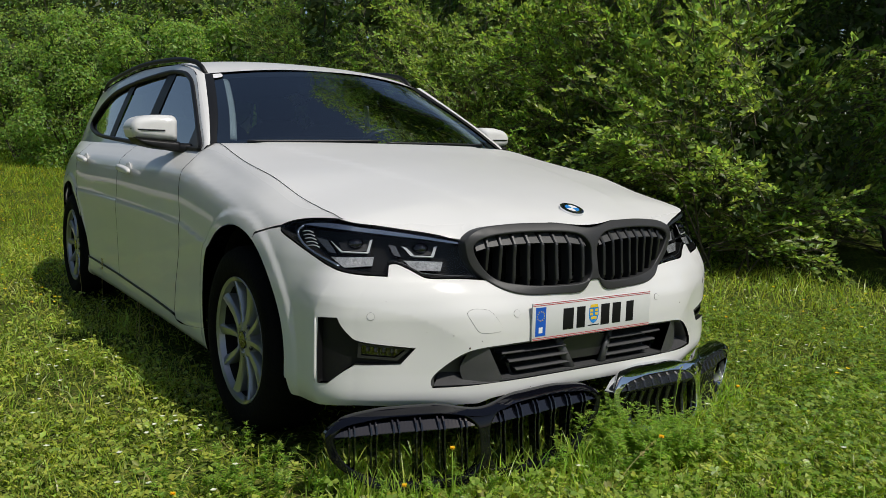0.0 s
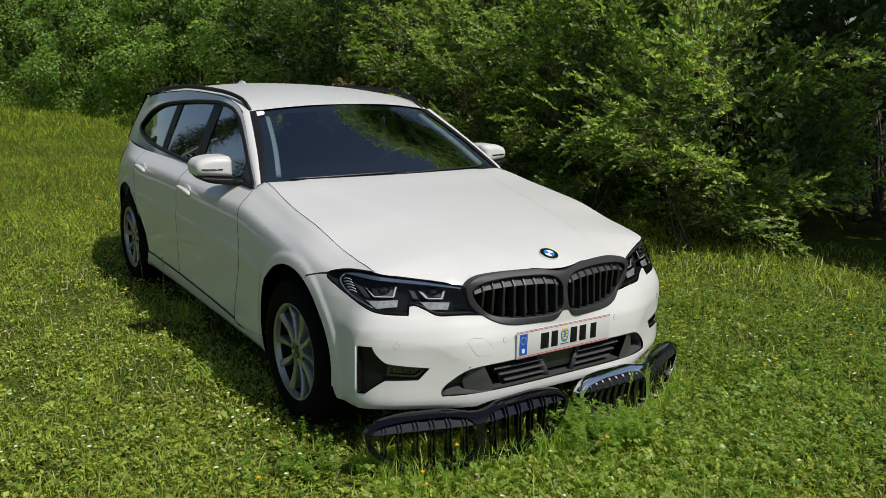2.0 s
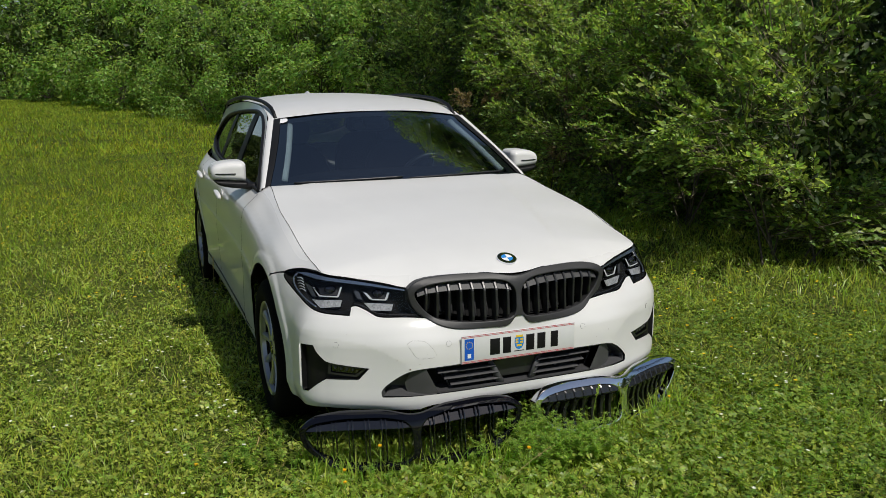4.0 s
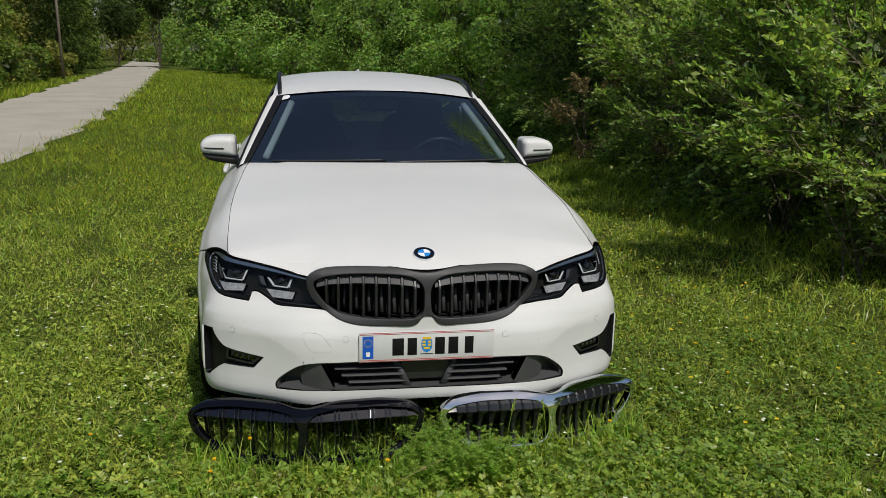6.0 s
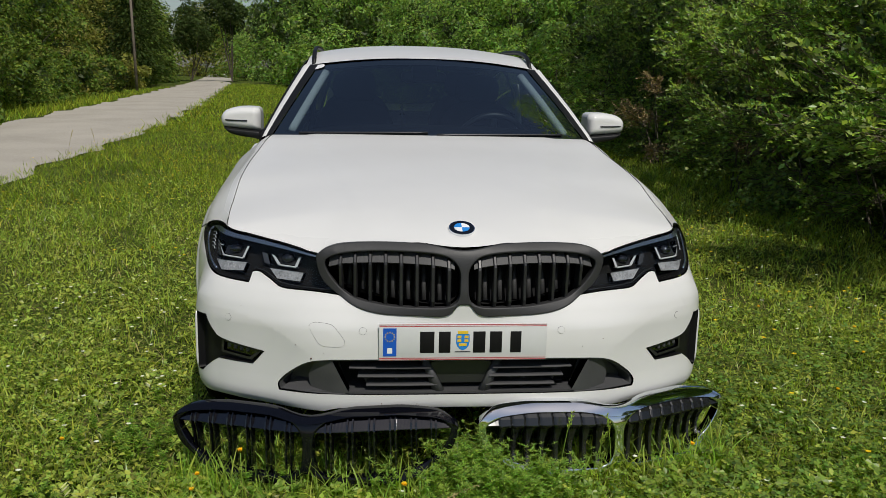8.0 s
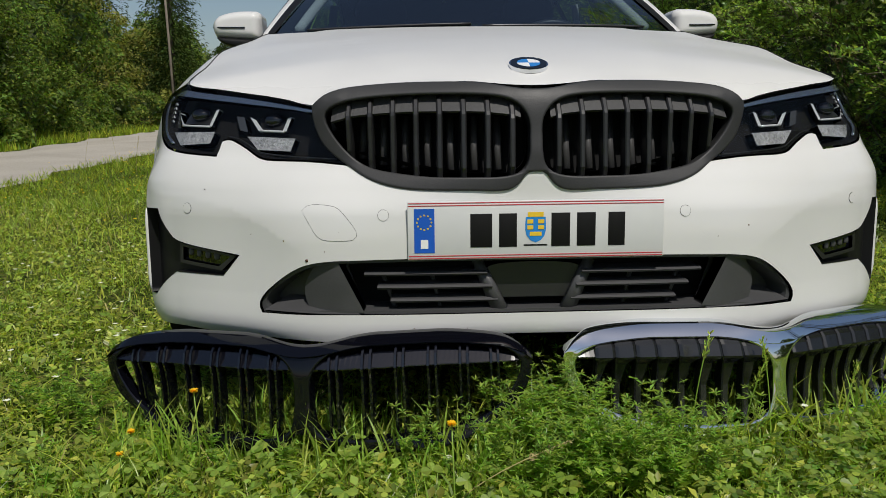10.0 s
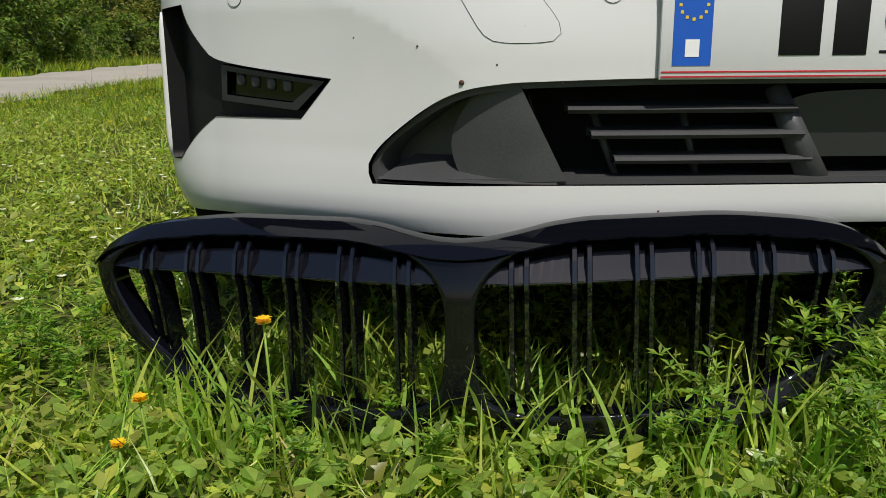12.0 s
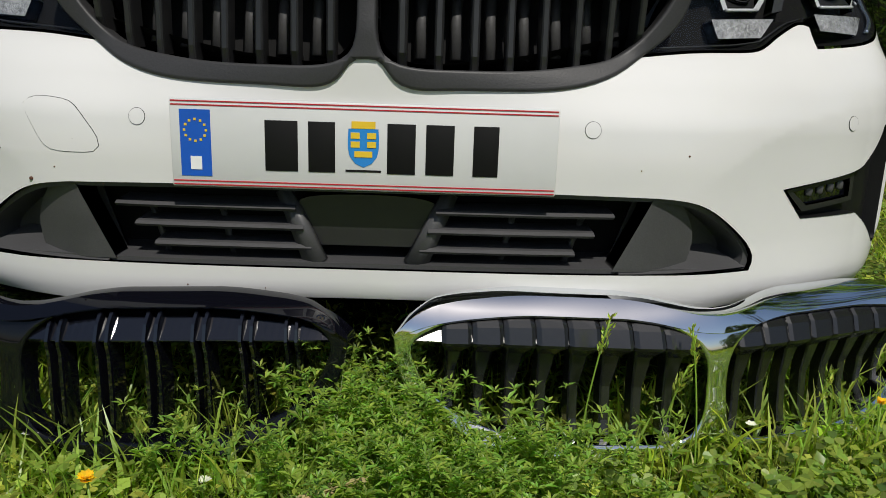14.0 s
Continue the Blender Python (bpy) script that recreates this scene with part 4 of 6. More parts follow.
# ---- hedge and trees ----
def lobes(r, h, low, n, size, count, spread_=1.0):
    """Leaves on the skins of many round boughs, thick on top and thin below, with hollows between the boughs."""
    u = unit(count)
    cz = h * (low + 1) / 2
    k = rng.uniform(0.45, 0.95, count)
    cen = np.stack([u[:, 0] * r * k, u[:, 1] * r * k, cz + u[:, 2] * (h - cz) * k], -1)
    if low < 0.2:
        z = rng.random(count) ** 1.15
        a = rng.uniform(0, 2 * np.pi, count)
        wide = np.sqrt(1 - np.clip((z - 0.35) / 0.68, 0, 1) ** 2) * rng.uniform(0.55, 0.92, count)
        cen = np.stack([np.cos(a) * r * wide, np.sin(a) * r * wide, z * h * 0.93], -1)
        u = np.stack([np.cos(a) * 0.85, np.sin(a) * 0.85, z - 0.35], -1)
    rad = (0.17 * r + 0.05 * h) * rng.uniform(0.45, 1.25, count) * spread_
    cen[:, 2] = np.maximum(cen[:, 2], 0.45 * rad)
    i = rng.choice(count, n, p=rad**2 / (rad**2).sum())
    w = unit(n) + 0.55 * u[i] + (0, 0, 0.30)
    w /= np.linalg.norm(w, axis=1)[:, None]
    w *= (1, 1, 0.75)
    p = cen[i] + w * (rad[i] * rng.uniform(0.55, 1.12, n) ** 0.6)[:, None] + rng.standard_normal((n, 3)) * (0.07 * rad[i])[:, None]
    p[:, 2] = np.abs(p[:, 2]) + 0.03
    d = unit(n) + w * 0.6 - np.array([0, 0, 0.25])
    nr = w * 0.6 + unit(n) * 0.6 + (0, 0, 0.45)
    nr /= np.linalg.norm(nr, axis=1)[:, None]
    d -= nr * (nr * d).sum(1)[:, None]
    d /= np.linalg.norm(d, axis=1)[:, None] + 1e-9
    return cen, leaf_tris(p, d, nr, size * rng.uniform(0.55, 1.3, n))


def leaf_tris(c, d, nrm, size, broad=0.62):
    """Three-cornered leaves for bushes and trees farther off."""
    w = np.cross(d, nrm)
    s = np.asarray(size)[:, None]
    v = np.stack([c - d * s * 0.4 + w * s * broad * 0.25, c + d * s * 0.15 - w * s * broad * 0.55, c + d * s * 0.6 + w * s * broad * 0.3], 1)
    return v.reshape(-1, 3), np.arange(3 * len(c)).reshape(-1, 3)


def shrub(name, x, y, r, h, n, size, material, label, category, group, stems=4, low=0.05, count=0):
    """A bush or tree: tapered stems with limbs, and a crown of leafy boughs with hollows between them."""
    thing = empty(name, label, category, group, at=(x, y, 0))
    count = count or int(14 + 9 * r * (h * (1 - low)) ** 0.5)
    cen, (v, f) = lobes(r, h, low, n, size, count)
    mesh_part("crown", v, f, material, thing, smooth=False)
    # inner leaves, their colour darkened to stand for the shade inside
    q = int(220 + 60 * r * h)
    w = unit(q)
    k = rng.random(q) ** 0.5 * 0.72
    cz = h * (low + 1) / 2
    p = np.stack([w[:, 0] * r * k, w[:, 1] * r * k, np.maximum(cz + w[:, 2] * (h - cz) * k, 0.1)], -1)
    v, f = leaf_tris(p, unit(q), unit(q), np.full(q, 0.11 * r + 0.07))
    mesh_part("inner_leaves", v, f, LEAF_SHADE, thing, smooth=False)
    sv, sf, o = [], [], 0
    for k in range(stems):
        a = rng.uniform(0, 2 * np.pi)
        foot = np.array([math.cos(a), math.sin(a), 0]) * r * 0.15
        for limb in range(5):
            end = cen[rng.integers(len(cen))]
            bend = foot * 0.5 + end * 0.5 + rng.standard_normal(3) * 0.08 * r
            bend[2] = foot[2] * 0.35 + end[2] * 0.65
            t = np.linspace(0, 1, 7)[:, None]
            line = (1 - t) ** 2 * foot + 2 * t * (1 - t) * bend + t * t * end
            rr = 0.011 * h * (0.5 if limb else 0.8) * (1 - 0.85 * t[:, 0])
            ang = np.linspace(0, 2 * np.pi, 5, endpoint=False)
            ring = np.stack([np.cos(ang), np.sin(ang), 0 * ang], -1)
            sv.append((line[:, None] + ring[None] * rr[:, None, None]).reshape(-1, 3))
            q = np.array([(i * 5 + j, i * 5 + (j + 1) % 5, (i + 1) * 5 + (j + 1) % 5, (i + 1) * 5 + j) for i in range(6) for j in range(5)])
            sf.append(q + o)
            o += 35
    mesh_part("trunk", np.concatenate(sv), np.concatenate(sf), BARK, thing)
    return thing


def spruce(x, y, h, r, n):
    """A conifer: straight trunk, drooping whorls of needles."""
    thing = empty("spruce_tree", "tall dark green spruce beside the track", "tree", "trees along the track", at=(x, y, 0))
    z = h * (0.06 + 0.94 * rng.random(n) ** 1.25)
    lev = np.round(z / 0.55) * 0.55 + rng.normal(0, 0.09, n)
    a = rng.integers(0, 11, n) * 0.571 + np.round(z / 0.55) * 1.3 + rng.normal(0, 0.13, n)
    k = rng.random(n) ** 0.7
    rr = r * np.clip(1 - lev / h, 0.02, 1) * k * (0.75 + 0.25 * np.sin(a * 7 + lev * 3))
    p = np.stack([rr * np.cos(a), rr * np.sin(a), lev - 0.28 * rr + 0.1 * rng.standard_normal(n)], -1)
    d = np.stack([np.cos(a), np.sin(a), -0.5 + 0 * a], -1) + 0.7 * unit(n)
    d /= np.linalg.norm(d, axis=1)[:, None]
    nr = unit(n) * 0.5 + (0, 0, 1)
    v, f = leaf_quads(p, d, nr, rng.uniform(0.14, 0.34, n), 0.28)
    mesh_part("crown", v, f, NEEDLE, thing, smooth=False)
    tube("trunk", [(0, 0, -0.1), (0, 0, h * 0.5), (0, 0, h)], [0.16, 0.09, 0.02], BARK, thing, sides=7)
    return thing


def spray_bush(x, y, r, h, n, size, material, label, boughs=30, low=0.03, dry=False, overhang=0.0):
    """A bush of boughs: leaves stand along thin arching twigs, gathered in boughs with dark gaps between."""
    thing = empty("bush", label, "bush", HEDGE, at=(x, y, 0))
    cz = h * (low + 1) / 2
    u = unit(boughs)
    seat = np.stack([u[:, 0] * r, u[:, 1] * r, cz + u[:, 2] * (h - cz)], -1) * rng.uniform(0.72, 1.0, boughs)[:, None]
    seat[:, 2] = np.maximum(seat[:, 2], 0.15)
    # upper boughs hang out over the lower ones
    seat[:, :2] *= (1 - overhang * np.clip(1 - (seat[:, 2] / h - 0.1) / 0.5, 0, 1))[:, None]
    way0 = u * (1, 1, 0.5) + (0, 0, 0.3) + 0.3 * unit(boughs)
    way0 /= np.linalg.norm(way0, axis=1)[:, None]
    m = n // 15
    which = rng.integers(0, boughs, m)
    k0 = rng.uniform(-0.9, 0.9, m)
    start = seat[which] + way0[which] * (k0 * 0.45 * r)[:, None] + rng.standard_normal((m, 3)) * (0.075, 0.075, 0.05) * r
    way = way0[which] + 0.65 * unit(m)
    way /= np.linalg.norm(way, axis=1)[:, None]
    long_ = rng.uniform(0.10, 0.34, m) * (0.7 + 0.3 * r)
    droop = rng.uniform(0.0, 0.5, m)
    at = lambda i, k: start[i] + way[i] * (k * long_[i])[:, None] - np.array([0, 0, 1.0]) * (droop[i] * long_[i] * k * k)[:, None]
    i = np.repeat(np.arange(m), 15)
    j = np.tile(np.arange(15), m)
    k = 0.12 + 0.9 * (j + rng.random(len(j)) * 0.5) / 15
    p = at(i, k)
    p[:, 2] = np.abs(p[:, 2]) + 0.02
    side = np.cross(way[i], np.array([0.1, 0.2, 1.0]))
    side /= np.linalg.norm(side, axis=1)[:, None] + 1e-9
    d = way[i] * 0.55 + side * np.where(j % 2, 0.9, -0.9)[:, None] * (1.1 - 0.8 * k)[:, None] + 0.35 * unit(len(p)) + (0, 0, 0.1)
    d /= np.linalg.norm(d, axis=1)[:, None]
    nr = unit(len(p)) * 0.75 + (0.1, -0.3, 0.75)
    nr -= d * (nr * d).sum(1)[:, None]
    nr /= np.linalg.norm(nr, axis=1)[:, None] + 1e-9
    v, f = leaf_quads(p, d, nr, size * rng.uniform(0.55, 1.25, len(p)), 0.52, 0.1)
    mesh_part("crown", v, f, material, thing, smooth=False)
    # the twigs themselves
    tw = np.cross(way, unit(m))
    tw /= np.linalg.norm(tw, axis=1)[:, None] + 1e-9
    al = np.arange(m)
    a, b, c = (at(al, np.full(m, q)) for q in (-0.5, 0.4, 1.0))
    v = np.stack([a - tw * .004, a + tw * .004, b - tw * .0025, b + tw * .0025, c], 1).reshape(-1, 3)
    o = 5 * np.arange(m)[:, None]
    tagged(mesh_part("brushwood", v, np.concatenate([o + (0, 1, 3), o + (0, 3, 2), o + (2, 3, 4)], 1).reshape(-1, 3), TWIG, thing, smooth=False), "thin bare brown twigs", kind="stuff")
    # leaves inside, with the shade put into their colour
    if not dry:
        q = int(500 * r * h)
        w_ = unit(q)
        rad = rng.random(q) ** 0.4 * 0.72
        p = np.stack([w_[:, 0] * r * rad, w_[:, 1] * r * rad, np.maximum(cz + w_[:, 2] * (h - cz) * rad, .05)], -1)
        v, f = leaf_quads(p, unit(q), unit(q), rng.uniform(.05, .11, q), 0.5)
        mesh_part("inner_leaves", v, f, LEAF_SHADE, thing, smooth=False)
    sv, sf, o = [], [], 0
    for b_ in range(min(boughs, 9)):
        foot = np.array([rng.normal(0, .12 * r), rng.normal(0, .12 * r), -.05])
        end = seat[b_]
        mid = foot * .45 + end * .55 + rng.standard_normal(3) * .07 * r
        t = np.linspace(0, 1, 7)[:, None]
        line = (1 - t) ** 2 * foot + 2 * t * (1 - t) * mid + t * t * end
        rr = .0045 * h * (1 - .8 * t[:, 0])
        ang = np.linspace(0, 2 * np.pi, 5, endpoint=False)
        ring = np.stack([np.cos(ang), np.sin(ang), 0 * ang], -1)
        sv.append((line[:, None] + ring[None] * rr[:, None, None]).reshape(-1, 3))
        sf.append(np.array([(i * 5 + j, i * 5 + (j + 1) % 5, (i + 1) * 5 + (j + 1) % 5, (i + 1) * 5 + j) for i in range(6) for j in range(5)]) + o)
        o += 35
    mesh_part("trunk", np.concatenate(sv), np.concatenate(sf), BARK, thing)
    return thing


HEDGE = "hedge beside the meadow"
# nearest part of the hedge, along the car's left side
# pale leaf colour also stands for the sun on the better lit bushes
for x, y, r, h, n, size, pale in [(3.68, 2.22, 1.08, 2.35, 21000, .058, 1), (3.95, 3.9, 0.9, 2.8, 24000, .050, 0), (5.2, 3.1, 1.0, 3.0, 13000, .055, 0), (4.85, 2.2, 0.65, 1.7, 8000, .055, 0),
                                  (3.95, 5.3, 0.95, 2.6, 24000, .052, 1), (4.5, 6.9, 1.25, 3.1, 27000, .060, 1), (5.2, 5.0, 1.2, 3.8, 18000, .06, 0), (4.9, 8.8, 1.1, 2.8, 17000, .058, 0), (4.5, 11.2, 1.4, 3.3, 24000, .066, 1), (5.6, 10.0, 1.3, 3.9, 13000, .07, 0)]:
    spray_bush(x, y, r, h, n, size, LEAF_PALE if pale else LEAF, "pale green leafy bush at the meadow's edge" if pale else "green leafy bush of the hedge", boughs=int(11 * r * h), overhang=0.62 if y < 3 else 0.3)
for x, y, r, h in [(3.75, 6.3, .42, 1.75), (4.0, 9.6, .5, 1.9)]:
    spray_bush(x, y, r, h, 3200, 0.042, DRYLEAF, "half withered brown twiggy bush in the hedge", boughs=9, dry=True)
# back rows: dark leaf colour in place of the thicket's deep shade
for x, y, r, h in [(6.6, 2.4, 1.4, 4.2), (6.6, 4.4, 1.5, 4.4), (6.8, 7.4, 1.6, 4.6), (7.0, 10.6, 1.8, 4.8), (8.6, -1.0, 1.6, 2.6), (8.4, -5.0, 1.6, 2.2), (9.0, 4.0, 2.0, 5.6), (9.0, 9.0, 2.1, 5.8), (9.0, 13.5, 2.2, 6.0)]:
    shrub("bush", x, y, r, h, 15000 if x < 7 and y < 5 else 8000, 0.06 if x < 7 and y < 5 else 0.10, LEAF_SHADE, "dark green bush inside the hedge", "bush", HEDGE)
# far bushes take the lightened leaf colour, sunlight painted in
for x, y, r, h, n in [(4.6, 14.4, 1.5, 3.6, 18000), (6.4, 15.0, 2.2, 5.4, 9000), (4.3, 17.6, 1.5, 3.7, 17000), (5.9, 19.5, 2.3, 6.0, 9000), (4.4, 21.0, 1.8, 4.2, 17000), (3.5, 25.4, 2.1, 4.8, 17000),
                      (6.4, 25.0, 2.8, 7.0, 9000), (2.5, 30.5, 2.3, 5.4, 16000), (5.4, 33.0, 3.2, 8.5, 9000), (1.0, 38.0, 2.6, 6.4, 14000), (4.2, 42.0, 3.4, 9.0, 9000), (-0.7, 46.0, 2.8, 7.0, 12000),
                      (-2.6, 55.0, 3.2, 8.0, 10000), (1.2, 56.0, 4.0, 10.5, 8000), (-5.4, 66.0, 3.4, 8.5, 9000), (-8.6, 80.0, 4.0, 10.0, 8000), (-3.4, 76, 4.5, 12, 6000)]:
    shrub("bush", x, y, r, h, n, 0.085 if y < 20 else 0.11 if y < 34 else 0.18 if y < 50 else 0.28, LEAF_EDGE, "tall leafy bush at the wood's edge", "bush", HEDGE)
# the wood behind the hedge, the forest's shade put into its leaf colour
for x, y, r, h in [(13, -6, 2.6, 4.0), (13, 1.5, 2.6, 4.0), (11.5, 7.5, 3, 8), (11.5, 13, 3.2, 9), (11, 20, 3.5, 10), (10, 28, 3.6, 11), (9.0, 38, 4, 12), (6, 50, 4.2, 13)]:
    shrub("tree", x, y, r, h, 6000, 0.26, LEAF_SHADE, "tall broadleaf tree behind the hedge", "tree", "wood behind the hedge", stems=2)
# trees out of view, added only to throw shade on the thicket
for x, y, r, h in [(7.9, 3.0, 1.9, 8.5), (6.5, 0.2, 1.7, 7.5), (5.9, -1.5, 1.1, 6.5)]:
    shrub("tree", x, y, r, h, 6500, 0.17, LEAF, "tall tree whose crown shades the thicket", "tree", HEDGE, stems=1, low=0.5)
shrub("tree", 7.6, 7.0, 3.2, 12.0, 15000, 0.16, LEAF, "tall tree whose crown reaches over the car", "tree", HEDGE, stems=1, low=0.62)
# across the track
TRACK = "trees along the track"
for x, y, r, h, n in [(-10.2, 7.0, 1.7, 3.8, 9000), (-10.0, 10.5, 1.8, 4.6, 14000), (-10.3, 14.0, 1.9, 5.2, 17000), (-10.6, 17.6, 1.9, 5.0, 17000), (-11.0, 21.5, 2.0, 5.6, 17000), (-11.9, 26.0, 2.1, 6.2, 16000), (-13.0, 31.5, 2.2, 6.4, 14000), (-15.2, 38.0, 2.3, 6.6, 12000),
                      (-17.4, 45.0, 2.6, 7.5, 10000), (-16.9, 54, 2.4, 6.0, 8000), (-18.6, 62, 3.0, 7.5, 8000), (-20.0, 70, 3.4, 8.5, 7000), (-22.5, 80, 4, 9.5, 6000), (-25, 92, 4.5, 9, 5000), (-21, 108, 5, 9.0, 6000), (-14, 100, 4.5, 8.5, 5000), (-28, 104, 5, 9, 5000)]:
    shrub("tree", x, y, r, h, n, 0.095 if y < 24 else 0.14 if y < 40 else 0.22 if y < 60 else 0.36, LEAF_OLIVE if int(y * 2) % 3 == 0 else LEAF_FAR, "leafy tree across the gravel track", "tree", TRACK, stems=3)
for x, y, r, h in [(-13.4, 9, 2.6, 7), (-13.8, 14, 2.8, 9), (-14.4, 20, 3.0, 10), (-15.4, 27, 3, 11), (-17.4, 35, 3.4, 12), (-35, 100, 6, 12), (-30, 70, 5, 12), (-26, 55, 5, 13), (-22, 42, 4, 13), (-20, 28, 4, 12)]:
    shrub("tree", x, y, r, h, 6000, 0.24, LEAF_FAR, "tall leafy tree in the wood across the track", "tree", TRACK, stems=2)
for x, y, r, h, low in [(-14.6, 70, 2.2, 6.8, .35), (-11.7, 70, 1.5, 7.4, .55)]:
    shrub("tree", x, y, r, h, 5000, .22, NEEDLE, "dark pine at the far end of the track", "tree", TRACK, stems=1, low=low)
for y in (8.5, 12, 16, 20, 24.5, 30, 36, 43, 52, 62):
    shrub("bush", float(road_right(y)) - 4.3 - .02 * y, y, 1.0 + .010 * y, 1.1 + .016 * y, 3600, 0.075 + .0026 * y, LEAF_OLIVE if int(y) % 2 else LEAF_FAR, "low leafy bush beside the gravel track", "bush", TRACK, low=0.0)
for x, y, h, r in [(-13.6, 48, 19, 3.0), (-15.6, 56, 20, 3.0), (-18.2, 50, 18, 3.0), (-21.5, 76, 11, 2.4)]:
    spruce(x, y, h, r, 11000)

pole = tagged(tube("wooden_pole", [(-11.3, 39.5, -.4), (-11.38, 39.5, 4.0), (-11.5, 39.5, 8.5)], [.075, .06, .05], POLEWOOD, sides=10), "weathered wooden pole beside the gravel track", "pole")

# ---- the car ----
car = empty("car", "white estate car with black kidney grille parked on grass", "car")
both = ((1, "left"), (-1, "right"))


def on_skin(g=1, proud=0.0):
    return lambda uv: skin(g * uv[:, 0], uv[:, 1], proud)


def flip(pts):
    return np.array(pts)[::-1] * (-1, 1)


def arch(s0, a0, a1):
    t = np.radians(np.linspace(a0, a1, 40))
    return np.stack([s0 + 0.362 * np.cos(t), 0.335 + 0.385 * np.sin(t)], -1)


S_F, S_R = float(s_at_y(0.79)), float(s_at_y(3.64))
# outlines: way round the car from the nose, height
# the seam between bonnet and wing: the height at which the skin meets a smooth line in plan
seam_x = Pchip((.30, .754), (.45, .768), (.7, .776), (.95, .773), (1.2, .757), (1.47, .732))
seam = []
for s_ in np.linspace(.939, 2.15, 24):
    zz = np.linspace(.75, .995, 800)
    q = skin(s_ + 0 * zz, zz)
    ok = np.nonzero(q[:, 0] <= seam_x(q[:, 1]))[0]
    seam.append((s_, zz[ok[0]] if len(ok) else .99))
shut_z = Pchip(*seam)
lamp_top = seg([(.466, .722), (.564, .734), (.677, .750), (.80, .763), (.939, .774), (1.02, .772), (1.09, .765), (1.150, .749), (1.166, .741)])
lamp_out = seg([(1.166, .741), (1.158, .731), (1.108, .713), (1.040, .688), (.962, .660), (.881, .637), (.803, .626), (.713, .621)])
lamp_low = seg([(.709, .653), (.69, .656), (.664, .647), (.635, .633), (.606, .618), (.56, .613), (.479, .611), (.392, .604)])
lamp_in = seg([(.392, .604), (.43, .64), (.452, .68), (.466, .722)])
LAMP = chain(lamp_top, lamp_out, seg([(.713, .621), (.709, .653)]), lamp_low, lamp_in)
FOG = chain(seg([(.919, .500), (.861, .503)]), seg([(.861, .503), (.849, .478), (.815, .442)]), seg([(.815, .442), (.80, .436), (.632, .414)]), seg([(.632, .414), (.675, .367)]),
            seg([(.675, .367), (.808, .366)]), seg([(.808, .366), (.845, .342), (.888, .306)]), seg([(.888, .306), (.919, .304)]), seg([(.919, .304), (.921, .40), (.919, .500)]))
intake_half = [seg([(0, .415), (.26, .415), (.408, .411)]), seg([(.408, .411), (.46, .404), (.50, .389), (.544, .360), (.575, .333), (.586, .312), (.580, .294)]), seg([(.580, .294), (.50, .2955), (.42, .298), (.30, .299), (0, .299)])]
INTAKE = chain(*intake_half, *[s[::-1] * (-1, 1) for s in intake_half[::-1]])
kid_top = seg([(0, .752), (.023, .753), (.058, .758), (.10, .765), (.143, .768), (.259, .768), (.35, .763), (.408, .756), (.45, .741), (.474, .722)])
kid_low = seg([(.474, .722), (.470, .692), (.455, .655), (.428, .626), (.385, .598), (.343, .575), (.285, .558), (.214, .552), (.117, .551), (.06, .552), (.034, .566), (.018, .586), (0, .589)])
KIDNEY = chain(kid_top, kid_low, flip(kid_low), flip(kid_top))
cell = (lambda c: (c - (.226, .661)) * (1.015, 1.05) + (.226, .661))(chain(seg([(.016, .657), (.018, .692), (.037, .719), (.071, .733), (.143, .739), (.256, .739), (.347, .733), (.411, .721), (.437, .703), (.428, .675), (.392, .633), (.343, .602), (.285, .590), (.214, .583), (.117, .582), (.058, .585), (.024, .602), (.016, .657)])))
TOW = chain(seg([(.479, .513), (.466, .523), (.424, .523), (.402, .517), (.379, .493), (.363, .468), (.366, .457), (.385, .453), (.421, .453), (.442, .459), (.460, .483), (.473, .503), (.479, .513)]))

bumper_half = [seg([(0, .594), (.022, .592), (.038, .57), (.062, .557), (.117, .556), (.214, .557), (.285, .563), (.343, .58), (.380, .602)]), seg([(.380, .602), (.392, .601)]), lamp_low[::-1] - (0, .004), seg([(.709, .649), (.713, .617)]), lamp_out[::-1] + (0, -.004),
               seg([(1.166, .737), (1.215, .728), (1.29, .705)]), arch(S_F, 115, 188), seg([(1.082, .28), (1.075, .228)]),
               seg([(1.075, .228), (1.0, .228), (.93, .232), (.806, .240), (.716, .237), (.625, .238), (.431, .238)]), seg([(.431, .238), (.405, .247), (.363, .254), (.2, .254), (0, .254)])]
BUMPER = chain(*bumper_half, *[s[::-1] * (-1, 1) for s in bumper_half[::-1]])
bumper = panel("bumper", on_skin(), BUMPER, [INTAKE, FOG, FOG[::-1] * (-1, 1)], 0.011, PAINT, car, "white front bumper with small stone chips", 0.02)
top_line = lambda a, b: np.stack([np.linspace(a, b, 60), shut_z(np.linspace(a, b, 60))], -1)
door_cut = seg([(2.165, .982), (2.14, .93), (2.115, .84), (2.072, .66), (2.10, .55), (2.175, .409), (2.222, .27)])
WING = chain(lamp_top[int(len(lamp_top) * .66):] + (0, .004), seg([(1.166, .745), (1.215, .734), (1.293, .711)]), arch(S_F, 114, -12), seg([(1.80, .25), (2.20, .25)]), seg([(2.222, .27), (2.218, .25)])[::-1], door_cut[::-1], top_line(.95, 2.15)[::-1])
GAP = 0.006
FRONT_DOOR = chain(door_cut[3:] + (GAP, 0), seg([(2.228, .27), (2.6, .285), (3.172, .30)]), seg([(3.172, .30), (3.165, .45), (3.135, .7), (3.15, .962)]), seg([(3.15, .962), (2.2, .958)]))
